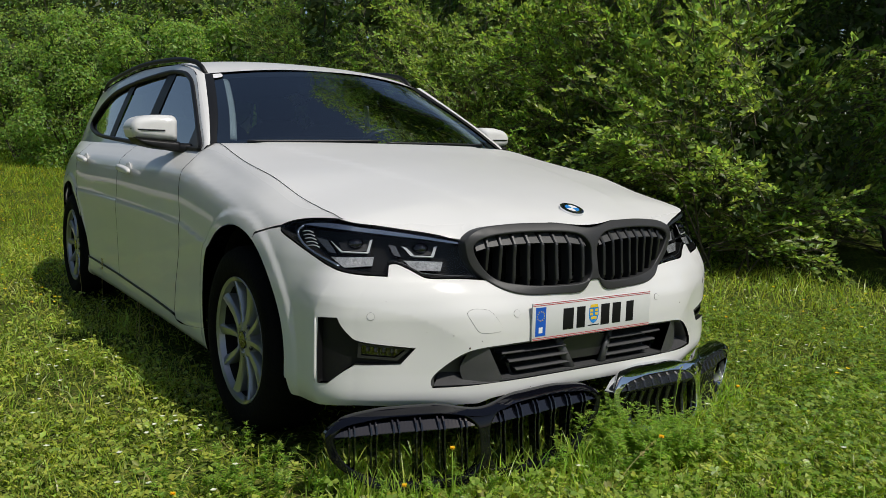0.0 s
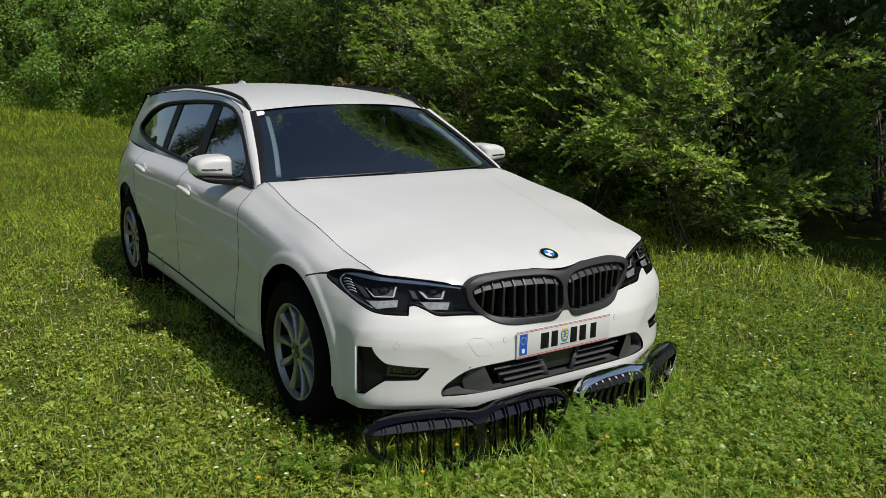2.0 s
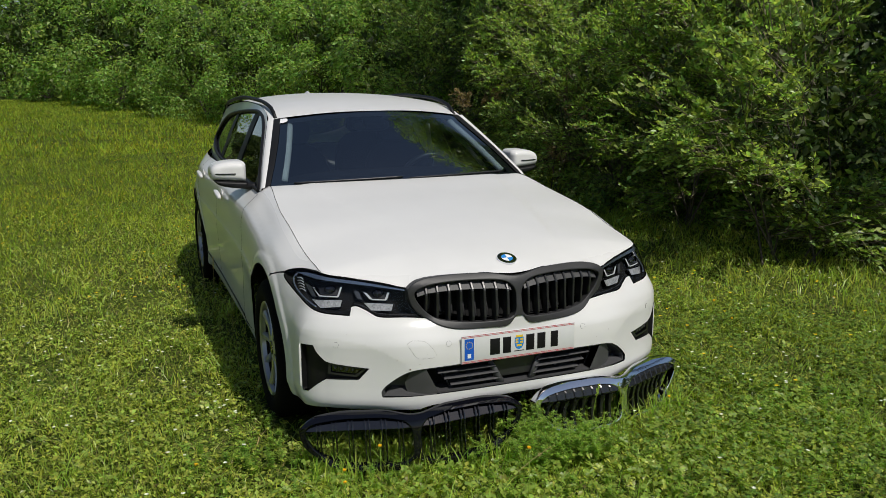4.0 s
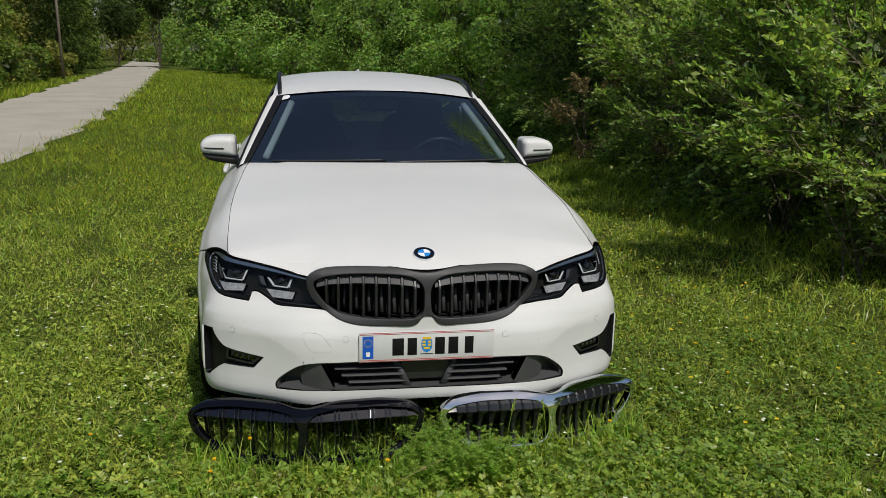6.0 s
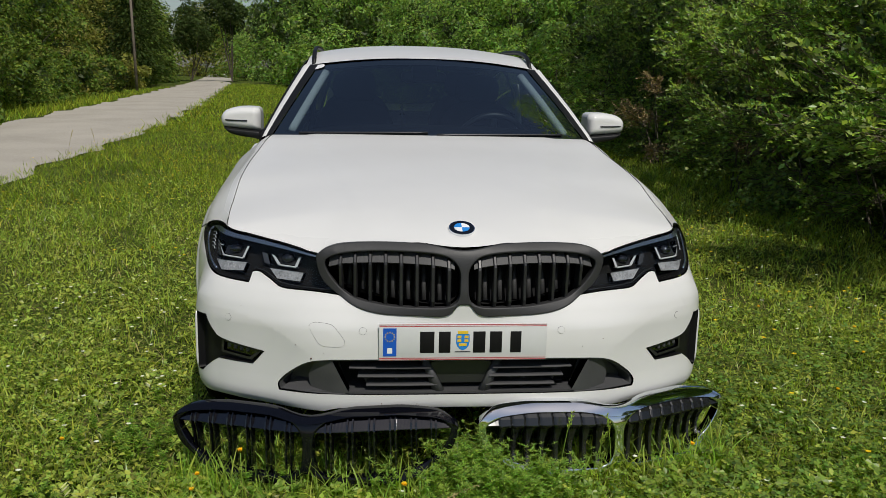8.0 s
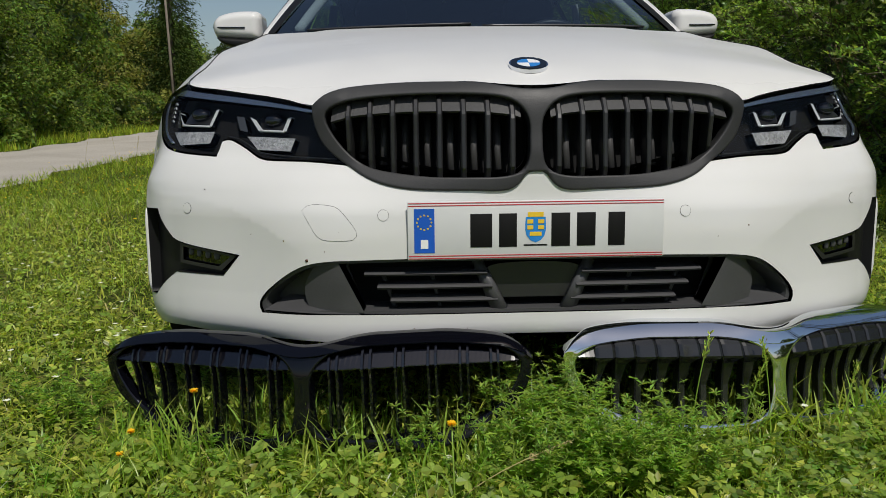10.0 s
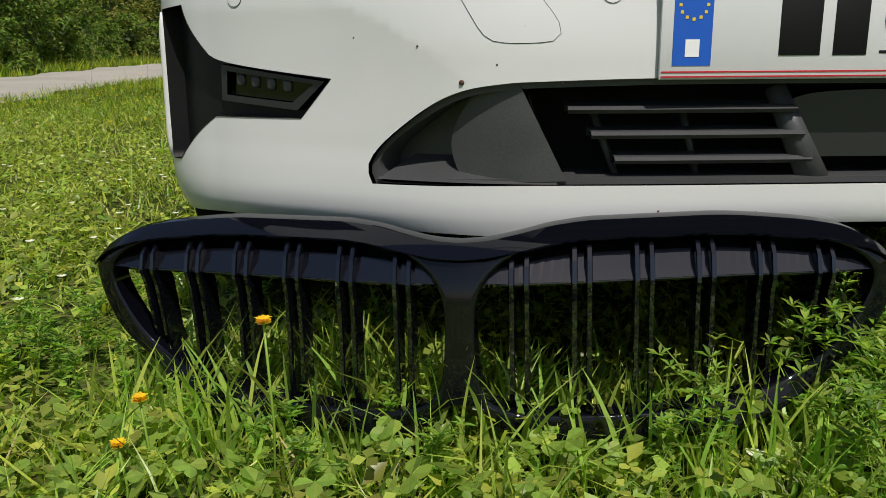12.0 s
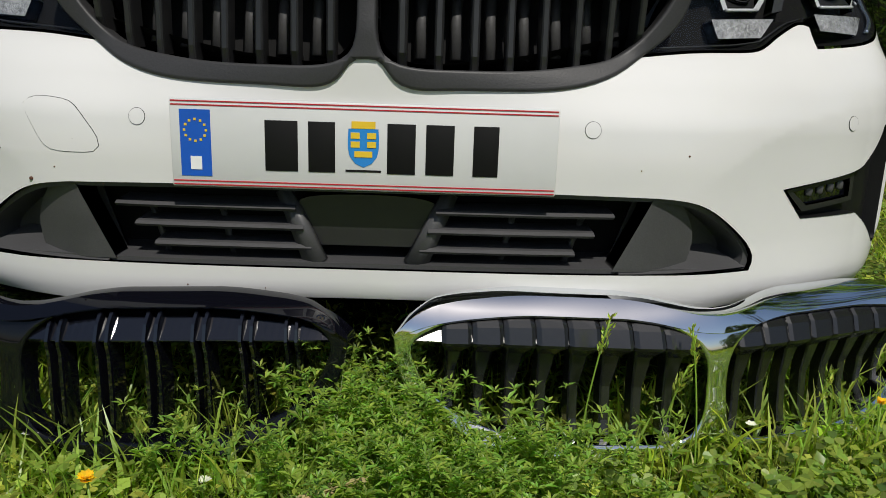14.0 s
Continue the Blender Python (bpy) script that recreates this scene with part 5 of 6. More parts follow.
REAR_DOOR = chain(seg([(3.156, .962), (3.141, .7), (3.171, .45), (3.178, .30)]), seg([(3.178, .30), (3.85, .31)]), seg([(3.85, .31), (3.90, .45), (4.02, .64), (4.10, .80), (4.12, .962)]), seg([(4.12, .962), (3.156, .962)]))
QUARTER = chain(seg([(4.126, .962), (4.106, .80), (4.026, .64), (3.97, .56)]), arch(S_R, 150, -12), seg([(4.65, .25), (5.12, .27)]), seg([(5.12, .27), (5.12, .962)]), seg([(5.12, .962), (4.126, .962)]))
SILL = chain(seg([(1.80, .292), (2.2, .245), (2.235, .262), (3.175, .292), (3.86, .302)]), seg([(3.86, .302), (3.93, .185)]), seg([(3.93, .185), (1.79, .185)]), seg([(1.79, .185), (1.80, .292)]))
for g, side in both:
    to = on_skin(g)
    panel("front_wing", to, WING, (), 0.014, PAINT, car)
    for name, o in (("front_door", FRONT_DOOR), ("rear_door", REAR_DOOR)):
        d = panel(name, to, o, (), 0.014, PAINT, car)
        hs = float(s_at_y(2.275 if name == "front_door" else 3.22))
        hz = 0.846 if name == "front_door" else 0.868
        c = skin(g * hs, hz, 0.026)
        blob("handle", PAINT, d, (0.016, 0.11, 0.017), c, 3.0, turn=(4, 0, 0), n=14)
        blob("handle_recess", PAINT, d, (0.006, 0.05, 0.035), skin(g * hs, hz, -0.001), 2.2, n=10)
    panel("rear_quarter", to, QUARTER, (), 0.014, PAINT, car)
    # black bar added to draw the dark gap between doors and sill
    q = np.linspace(2.225, 3.86, 60)
    tube("sill_seal", skin(g * q, np.interp(q, [2.225, 2.6, 3.175, 3.86], [.268, .2835, .2965, .3055]), .001), .006, TRIM, car, "black seal above the sill", sides=6)
    panel("sill", on_skin(g, .002), SILL, (), 0.03, PAINT, car, "", 0.03)
    panel("tail_lamp", on_skin(g, 0.004), chain(seg([(4.88, .83), (5.0, .90), (5.12, .91)]), seg([(5.12, .91), (5.12, .80)]), seg([(5.12, .80), (4.95, .79), (4.88, .83)])), (), 0.04, REDLAMP, car, "dark red tail lamp")
TAIL = chain(seg([(5.12, .27), (S_END, .27)], .05), seg([(S_END, .27), (S_END, .96)], .05), seg([(S_END, .96), (5.12, .96)], .05), seg([(5.12, .96), (5.12, .27)], .05))
for g, side in both:
    panel("tail_panel", on_skin(g), TAIL, (), 0.06, PAINT, car)

# bonnet: a sheet over the plan
edge_s = np.concatenate([[.466, .564, .677, .80], np.linspace(.939, 2.15, 14)])
edge_z = np.concatenate([[.722, .734, .750, .763], [.776], shut_z(np.linspace(.939, 2.15, 14))[1:]])
edge = skin(edge_s, edge_z)
edge_x = Pchip((-.2, edge[0, 0]), (.05, edge[0, 0]), *zip(edge[:, 1], edge[:, 0]))
edge_h = Pchip((-.2, .690), (.05, .706), *zip(edge[:, 1], edge[:, 2]))
crown = Pchip((-.1, .62), (.02, .735), (.05, .760), (.09, .783), (.129, .8005), (.2, .824), (.32, .855), (.5, .89), (.8, .933), (1.1, .968), (1.36, .999), (1.6, 1.012))


def bonnet(uv, lift=0.0):
    x, y = uv[:, 0], uv[:, 1]
    k = np.abs(x) / edge_x(y)
    zc = crown(y)
    step = np.clip((y - .1) / .2, 0, 1)
    zc = zc - .005 * step
    z = zc - (zc - edge_h(y)) * np.minimum(k, 1.3) ** 2.3
    dome = np.clip((0.27 + 0.2 * y - np.abs(x)) / 0.05 + 0.5, 0, 1)
    z = z + 0.005 * dome * dome * (3 - 2 * dome) * step
    return np.stack([x, y, z + lift], -1)


rear_edge = np.array([(x, 1.362 + .105 * (x / .73) ** 2) for x in np.linspace(.724, -.724, 60)])
side_edge = skin(np.linspace(.945, 2.11, 60), shut_z(np.linspace(.945, 2.11, 60)))[:, :2] + (.0005, 0)
front_edge = skin(lamp_top[:int(len(lamp_top) * .64), 0], lamp_top[:int(len(lamp_top) * .64), 1])[:, :2] + (0, .004)
nose_edge = np.array([(x, .050 + .018 * min(1, (x / .13) ** 2) + .30 * x * x) for x in np.linspace(0.0, .44, 20)])
BONNET = chain(nose_edge, front_edge, side_edge, rear_edge, side_edge[::-1] * (-1, 1), front_edge[::-1] * (-1, 1), nose_edge[::-1] * (-1, 1))
panel("bonnet", bonnet, BONNET, (), 0.035, PAINT, car, "", 0.015, middle=np.array((0, 1.0, -2.0)))

for g in (1, -1):
    q = np.linspace(.93, 2.12, 60)
    tube("bonnet_gap", skin(g * q, shut_z(q) + .002, -.0005), .0012, DARK, car, sides=5)

# glass house
def screen(uv, off=0.0):
    u, v = uv[:, 0], uv[:, 1]
    x = u * (.728 + (.548 - .728) * v)
    y = 1.362 + .112 * u * u + v * (.568 - .005 * u * u) - .035 * np.sin(np.pi * np.clip(v, 0, 1))
    z = .992 - .008 * u * u + v * (.350 - .032 * u * u) + off
    return np.stack([x, y + off * 0.6, z], -1)


rect = lambda a, b, c, d, st=.03: chain(seg([(a, c), (b, c)], st), seg([(b, c), (b, d)], st), seg([(b, d), (a, d)], st), seg([(a, d), (a, c)], st))
LOOKIN = np.array((0, 2.6, .6))
panel("windscreen", screen, rect(-1, 1, -.06, 1), (), 0.12, SCREEN, car, "clear windscreen mirroring sky and branches", 0.004, middle=LOOKIN)
panel("windscreen_border", lambda uv: screen(uv, -.006), rect(-1, 1, -.06, 1), [rect(-.93, .93, .05, .945)], 0.06, SATIN, car, "black printed border", 0.002, middle=LOOKIN)
roof_c = Pchip((1.85, 1.32), (1.93, 1.346), (2.1, 1.379), (2.4, 1.413), (2.8, 1.432), (3.2, 1.429), (3.6, 1.409), (4.0, 1.378), (4.45, 1.33))
roof_e = Pchip((1.9, 1.24), (2.04, 1.296), (2.2, 1.342), (2.5, 1.373), (3.0, 1.381), (3.6, 1.353), (4.2, 1.30), (4.5, 1.262))


def roof(uv):
    x, y = uv[:, 0], uv[:, 1]
    return np.stack([x, y, roof_c(y) - (roof_c(y) - roof_e(y)) * (np.abs(x) / .6) ** 2.4], -1)


def upper(g):
    def f(uv):
        y, z = uv[:, 0], uv[:, 1]
        k = np.clip((z - .955) / .4, 0, 1)
        x = .784 - .085 * np.clip((y - 3.0) / 1.3, 0, 2) ** 2 * (1 - .2 * k) - (z - .955) * .47 + .030 * k * (1 - k)
        return np.stack([g * x, y, z], -1)
    return f


roof_front = np.array([(x, 1.932 + .107 * (x / .548) ** 2) for x in np.linspace(-.565, .565, 40)])
rim_y = np.linspace(2.06, 4.27, 40)
rim_x = upper(1)(np.stack([rim_y, roof_e(rim_y)], -1))[:, 0] + .002
roof_rim = np.stack([rim_x, rim_y], -1)
ROOF = chain(roof_front, seg([(.565, 2.046), tuple(roof_rim[0])]), roof_rim, seg([tuple(roof_rim[-1]), (0, 4.38), (-roof_rim[-1, 0], roof_rim[-1, 1])], .05), roof_rim[::-1] * (-1, 1), seg([(-roof_rim[0, 0], roof_rim[0, 1]), (-.565, 2.046)]))
panel("roof", roof, ROOF, (), 0.06, PAINT, car, middle=np.array((0, 3, -2)))
dlo_low = Pchip((1.5, .957), (2.3, .966), (3.0, .986), (3.5, 1.004), (3.9, 1.040), (4.0, 1.058), (4.05, 1.085))
dlo_top = Pchip((1.5, .962), (1.6, 1.02), (1.85, 1.165), (2.08, 1.275), (2.25, 1.316), (2.5, 1.335), (2.8, 1.327), (3.2, 1.303), (3.6, 1.265), (3.85, 1.205), (4.0, 1.125), (4.05, 1.09))


def window(a, b, pad=0.0):
    y = np.linspace(a, b, max(6, int((b - a) / .025)))
    return chain(np.stack([y, dlo_low(y) + pad], -1), np.stack([y, np.maximum(dlo_top(y) - pad, dlo_low(y) + pad + .001)], -1)[::-1])


roof_y = np.linspace(2.2, 4.27, 40)
FRAME = chain(seg([(1.475, .957), (1.50, .985), (1.66, 1.083), (2.04, 1.294), (2.2, 1.342)], .02), np.stack([roof_y, roof_e(roof_y)], -1), seg([(4.27, roof_e(4.27)), (4.40, 1.1), (4.48, .955)], .03), seg([(4.48, .955), (1.475, .957)], .03))
for g, side in both:
    up = upper(g)
    panel("window_frame", up, FRAME, [window(1.505, 4.045)], 0.04, PAINT, car, "white roof pillar frame", 0.02, middle=np.array((0, 2.8, .9)))
    strip_v = np.linspace(0, 1, 30)
    a = screen(np.stack([g + 0 * strip_v, strip_v], -1))
    b = up(np.stack([1.475 + strip_v * .565, np.interp(strip_v, [0, .05, .33, 1], [.957, .985, 1.083, 1.294])], -1))
    seal = a * .52 + b * .48 + np.array([g * .003, -.006, .007])
    mid = a * .25 + b * .75 + np.array([g * .005, -.010, .010])
    quads = lambda rows: [(k * 30 + i, k * 30 + i + 1, (k + 1) * 30 + i + 1, (k + 1) * 30 + i) for k in range(rows) for i in range(29)]
    for name, lines, material, label in (("pillar_face", (seal, mid, b), PAINT, ""), ("pillar_seal", (a + np.array([0, -.002, .004]), (a + seal) / 2 + np.array([0, -.004, .003]), seal), TRIM, "wide black seal beside the windscreen")):
        sf = quads(2)
        mesh_part(name, np.concatenate(lines), sf if g > 0 else [q[::-1] for q in sf], material, car, label)
    back_g = lambda uv, f=up: f(uv) - np.array([g * .012, 0, 0])
    for wa, wb in ((1.70, 2.44), (2.53, 3.13), (3.21, 4.04)):
        panel("side_window", back_g, window(wa, wb), (), 0.1, TINTED, car, "dark side window", 0.003, middle=np.array((0, 2.8, .9)))
    panel("mirror_triangle", lambda uv, f=up: f(uv) - np.array([g * .008, 0, 0]), window(1.505, 1.72), (), 0.05, SATIN, car, "black corner cover", 0.003, middle=np.array((0, 2.8, .9)))
    for p0, p1, w in ((2.37, 2.43, .15), (3.11, 3.13, .12)):
        q = np.linspace(0, 1, 12)
        yy = p0 + (p1 - p0) * 0 + .05 * q
        low, hi = dlo_low(p0), dlo_top(p1)
        zz = low + (hi - low) * q
        va = up(np.stack([yy, zz], -1)) - np.array([g * .009, 0, 0])
        vb = up(np.stack([yy + w, zz], -1)) - np.array([g * .009, 0, 0])
        mesh_part("window_post", np.concatenate([va, vb]), [(i, i + 1, 13 + i, 12 + i) if g < 0 else (i, 12 + i, 13 + i, i + 1) for i in range(11)], TRIM, car, "black post between the side windows")
    ring = up(window(1.505, 4.045)) + np.array([g * .001, 0, 0])
    tube("window_trim", ring, .0115, TRIM, car, "black window surround", closed=True, sides=6)
    # roof rail
    t = np.linspace(0, 1, 36)
    y = 2.06 + t * 2.08
    r = roof(np.stack([0 * y + g * .56, y], -1))
    r[:, 2] += -.012 + .032 * np.clip(np.minimum(t / .06, (1 - t) / .06), 0, 1) ** .55
    r[:, 0] = g * (.572 + .018 * np.sin(np.pi * t))
    tube("roof_rail", r, .0115, TRIM, car, "black roof rail", flat=1.1)
rear_glass = rect(-.56, .56, 0, 1, .08)
panel("rear_window", lambda uv: np.stack([uv[:, 0] * (1 + .15 * (1 - uv[:, 1])), 4.64 - .32 * uv[:, 1], .95 + .37 * uv[:, 1]], -1), rear_glass, (), 0.2, PRIVACY, car, "dark rear window", 0.004)
panel("screen_tab", lambda uv: screen(uv, .007), chain(seg([(-1.03, .985), (-.94, .985)]), seg([(-.94, .985), (-.925, .955), (-.94, .925)]), seg([(-.94, .925), (-1.0, .92), (-1.03, .95)]), seg([(-1.03, .95), (-1.03, .985)])), (), 0.03, WHITE, car, "small white sticker at the screen's corner", 0.006, middle=LOOKIN)
blob("antenna_fin", PAINT, car, (.028, .09, .034), (0, 3.72, 1.40), 1.8, shape=lambda p: p * np.stack([1 - .5 * np.clip(p[:, 2], 0, 1), 1 + 0 * p[:, 0], 1 + 0 * p[:, 0]], -1) + np.stack([0 * p[:, 0], .0 * p[:, 0] + .35 * np.clip(p[:, 2], 0, 1) * -.4, 0 * p[:, 0]], -1))

# door mirrors
for g, side in both:
    mirror = empty("door_mirror", "", "")
    mirror.parent = car
    for key in list(mirror.keys()):
        del mirror[key]
    face = lambda uv, g=g: np.stack([g * uv[:, 0], 1.735 + .16 * np.clip(uv[:, 0] - .80, 0, 1) ** 1.3 + 0 * uv[:, 1], uv[:, 1]], -1)
    cap = chain(seg([(.812, 1.075), (.817, 1.088), (.832, 1.096)]), seg([(.832, 1.096), (.90, 1.0965), (.955, 1.088), (.985, 1.074), (1.0, 1.052), (1.001, 1.030), (.992, .999)]), seg([(.992, .999), (.90, .991), (.812, .984)]), seg([(.812, .984), (.811, 1.03), (.812, 1.075)]))
    inward = np.array((g * .9, 2.2, 1.04))
    panel("mirror_shell", face, cap, (), 0.010, PAINT, mirror, "", 0.11, pillow=(.045, .030), middle=inward, fold=(0, 1, 0))
    under = chain(seg([(.805, .986), (.90, .993), (.990, 1.001)]), seg([(.990, 1.001), (.965, .974), (.90, .954), (.80, .944)]), seg([(.80, .944), (.805, .986)]))
    panel("mirror_foot", lambda uv, f=face: f(uv) - np.array([0, .012, 0]), under, (), 0.010, TRIM, mirror, "black lower mirror shell", 0.11, pillow=(.040, .012), middle=inward, fold=(0, 1, 0))
    slit = face(seg([(.872, 1.031), (.94, 1.032), (.985, 1.034), (1.0, 1.036)]))
    slit[:, 1] -= .0455 - .040 * np.clip((np.abs(slit[:, 0]) - .965) / .04, 0, 1) ** 2
    tube("indicator_strip", slit, .0048, GLOSS, mirror, "black indicator line", flat=.8)
    tube("mirror_arm", [(g * .752, 1.68, .956), (g * .785, 1.705, .958), (g * .86, 1.74, .966)], [.040, .036, .030], TRIM, mirror, flat=.6)

# inside
cabin = [(box, "cabin_floor", (1.36, 3.2, .22), (0, 2.75, .42)), (box, "engine_bay", (1.2, .95, .34), (0, .86, .47)), (box, "underbody", (1.30, 3.9, .12), (0, 2.35, .25))]
for f_, name, size, at in cabin:
    f_(name, size, at, DARK, car, "", .02)
blob("dashboard", CABIN, car, (.68, .24, .14), (0, 1.66, .885), 3.2)
panel("headliner", lambda uv: roof(uv) - np.array([0, 0, .03]), ROOF * .985 + (0, .04), (), 0.15, CABIN, car, "", 0.01, middle=np.array((0, 3, -2)))
for g in (1, -1):
    for y0, z0 in ((2.55, .78), (3.35, .80)):
        seat = empty("seat", "", "")
        seat.parent = car
        for key in list(seat.keys()):
            del seat[key]
        blob("backrest", CABIN, seat, (.25, .09, .34), (g * .37, y0, z0), 3.0, turn=(-14, 0, 0), n=14)
        blob("headrest", CABIN, seat, (.13, .06, .09), (g * .37, y0 + .11, z0 + .40), 3.0, turn=(-12, 0, 0), n=12)
        blob("cushion", CABIN, seat, (.25, .26, .09), (g * .37, y0 - .28, .60), 3.0, n=12)
    tube("pillar_lining", screen(np.stack([g * .935 + 0 * np.linspace(0, 1, 12), np.linspace(.10, .93, 12)], -1)) + np.array([-g * .012, .012, -.018]), .026, BEIGE, car, "pale pillar lining", flat=.7)
    tube("belt_strap", [(g * .60, 2.62, 1.22), (g * .62, 2.60, 1.0), (g * .63, 2.55, .75)], .018, BEIGE if g > 0 else CABIN, car, flat=.3)
wheel_c = np.array((.37, 2.02, .90))
ang = np.linspace(0, 2 * np.pi, 40, endpoint=False)
tilt = np.array(Euler((radians(-65), 0, 0)).to_matrix())
steering = tube("steering_wheel", np.stack([.185 * np.cos(ang), .185 * np.sin(ang), 0 * ang], -1) @ tilt.T + wheel_c, .016, SATIN, car, closed=True)
for a_ in (0, np.pi, -np.pi / 2):
    tube("spoke", [wheel_c, wheel_c + tilt @ np.array([.18 * math.cos(a_), .18 * math.sin(a_), 0])], .018, SATIN, steering, flat=.5)
blob("airbag_cover", SATIN, steering, (.075, .03, .065), wheel_c, 3.0, n=10)
blob("inside_mirror", SATIN, car, (.12, .02, .035), (0.0, 2.02, 1.255), 3.0, n=10)
box("sensor_box", (.13, .09, .05), (0, 1.965, 1.28), SATIN, car, "", .015, (35, 0, 0))
for x0, x1, lift in ((.02, .62, .0), (-.60, -.02, .004)):
    t = np.linspace(0, 1, 16)
    u = x0 + (x1 - x0) * t
    p = screen(np.stack([u / .72, .004 + .022 * t], -1), .010)
    tube("wiper", p, .0055, SATIN, car, "black wiper blade", flat=.8)

# lamps in front
for g, side in both:
    to = on_skin(g)
    head = panel("headlamp", on_skin(g, -.05), LAMP, (), 0.03, DARK, car, "dark headlamp with white ribbed lenses", rim=on_skin(g, -.002))
    panel("cover", on_skin(g, .001), LAMP, (), 0.03, LENS, head, "clear cover", 0.004)
    # metallic upper strip that narrows towards the grille
    brow = chain(seg([(.485, .7135), (.585, .7285), (.70, .744), (.80, .753), (.92, .761), (1.02, .761), (1.085, .752)]), seg([(1.085, .752), (1.02, .7505), (.90, .747), (.77, .7385), (.645, .7265), (.56, .717), (.485, .7085)]), seg([(.485, .7085), (.485, .7135)]))
    panel("brow", on_skin(g, -.010), brow, (), 0.02, BROW, head, "grey-blue metallic upper strip", 0.02)
    line = seg([(1.075, .748), (1.088, .733), (1.068, .708), (1.016, .680), (.939, .658), (.886, .643)])
    tube("side_strip", skin(g * line[:, 0], line[:, 1], -.010), .0042, BROW, head, "grey-blue strip along the lamp's edge", sides=6)
    tube("lower_lip", skin(g * np.linspace(.42, .70, 20), np.interp(np.linspace(.42, .70, 20), [.42, .56, .61, .665, .70], [.6125, .6195, .625, .653, .660]), -.006), .0016, SATIN, head, "thin dark lower lip", sides=5)
    quad = lambda *c: chain(*[seg([c[q], c[(q + 1) % len(c)]]) for q in range(len(c))])
    for refl, bow, fin, hood in ((quad((.662, .659), (.540, .655), (.549, .628), (.630, .631)), ((.656, .700), (.633, .671), (.573, .669), (.565, .698)), quad((.708, .703), (.685, .700), (.668, .668), (.690, .672)), (.61, .686)),
                                 (quad((.945, .667), (.757, .669), (.763, .644), (.872, .639)), ((.958, .711), (.905, .683), (.780, .680), (.770, .716)), quad((1.035, .718), (.985, .712), (.930, .676), (.966, .678)), (.845, .699))):
        panel("reflector", on_skin(g, -.022), refl, (), 0.012, CRYSTAL, head, "white ribbed glass block", 0.022)
        # daylight bar: two broad arms and a thin foot
        (x0, z0), (x1, z1), (x2, z2), (x3, z3) = bow
        panel("light_arm", on_skin(g, -.026), quad((x0 + .010, z0), (x0 - .006, z0 - .006), (x1 - .004, z1 + .002), (x1 + .006, z1)), (), 0.015, BOW, head, "white arm of the daylight bar", 0.012)
        panel("light_arm", on_skin(g, -.026), quad((x3 + .003, z3), (x3 - .007, z3 + .002), (x2 - .004, z2), (x2 + .005, z2 + .003)), (), 0.015, BOW, head, "white arm of the daylight bar", 0.012)
        foot_ = seg([(x1, z1), (x2, z2)])
        tube("light_bow", skin(g * foot_[:, 0], foot_[:, 1], -.024), .0030, BOW, head, "thin white foot of the daylight bar", sides=6)
        panel("lamp_facet", on_skin(g, -.030), fin, (), 0.02, LAMP_GREY, head, "grey lamp facet", 0.02)
        t_ = np.linspace(0, 1, 14)
        rim_ = np.stack([x0 + (x3 - x0) * t_, z0 - .004 + (z3 - z0) * t_ + .004 * np.sin(np.pi * t_)], -1)
        low_ = np.stack([x1 + (x2 - x1) * t_, z1 + .004 + (z2 - z1) * t_], -1)
        sv = np.concatenate([skin(g * rim_[:, 0], rim_[:, 1], -.049), skin(g * low_[:, 0], low_[:, 1], -.028)])
        mesh_part("reflector_shell", sv, [(i, i + 1, 15 + i, 14 + i) if g < 0 else (i, 14 + i, 15 + i, i + 1) for i in range(13)], SATIN, head, "dark reflector shell")
        blob("projector", GLOSS, head, (.024, .024, .016), skin(g * hood[0], hood[1] + .006, -.040), 2.2, n=14)
    for k in range(5):
        z_ = .690 + .010 * k
        u_ = np.linspace(1.0 + .010 * k, 1.045 + .009 * k, 8)
        tube("side_rib", skin(g * u_, z_ + .004 * np.sin(np.linspace(0, np.pi, 8)), -.022), .0019, BOW, head, "white ribs of the side reflector", sides=5)
    # corner trim with the fog lamp
    fog = panel("corner_trim", on_skin(g, -.022), FOG, (), 0.03, TRIM, car, "black T-shaped bumper corner trim", rim=on_skin(g, .001))
    q = np.linspace(.306, .497, 14)
    tube("corner_lip", skin(g * .9285 + 0 * q, q, .001), [.001, .0035] + [.005] * 10 + [.0035, .001], PAINT, bumper, "white edge outside the corner trim", sides=8)
    FL = chain(seg([(.645, .4105), (.80, .430)]), seg([(.80, .430), (.802, .386)]), seg([(.802, .386), (.684, .376)]), seg([(.684, .376), (.645, .4105)]))
    FLi = chain(seg([(.66, .4075), (.79, .422)]), seg([(.79, .422), (.792, .393)]), seg([(.792, .393), (.691, .385)]), seg([(.691, .385), (.66, .4075)]))
    panel("fog_frame", on_skin(g, -.006), FL, [FLi], 0.02, SATIN, fog, "", 0.016)
    lamp_ = panel("fog_lamp", on_skin(g, -.014), FLi, (), 0.02, GLOSS, fog, "dark glossy fog lamp", 0.006)
    for k in range(4):
        c = skin(g * (.70 + .024 * k), .405 + .002 * k, -.012)
        blob("led_cell", BLACK, lamp_, (.006, .003, .008), c, 3.0, n=6)
    for s_, z_ in ((.309, .504), (.764, .509)):
        ca = np.linspace(0, 2 * np.pi, 20, endpoint=False)
        o = np.stack([s_ + .011 * np.cos(ca), z_ + .011 * np.sin(ca)], -1)
        sens = panel("parking_sensor", on_skin(g, .0012), o, (), 0.01, PAINT, bumper, "", 0.003)
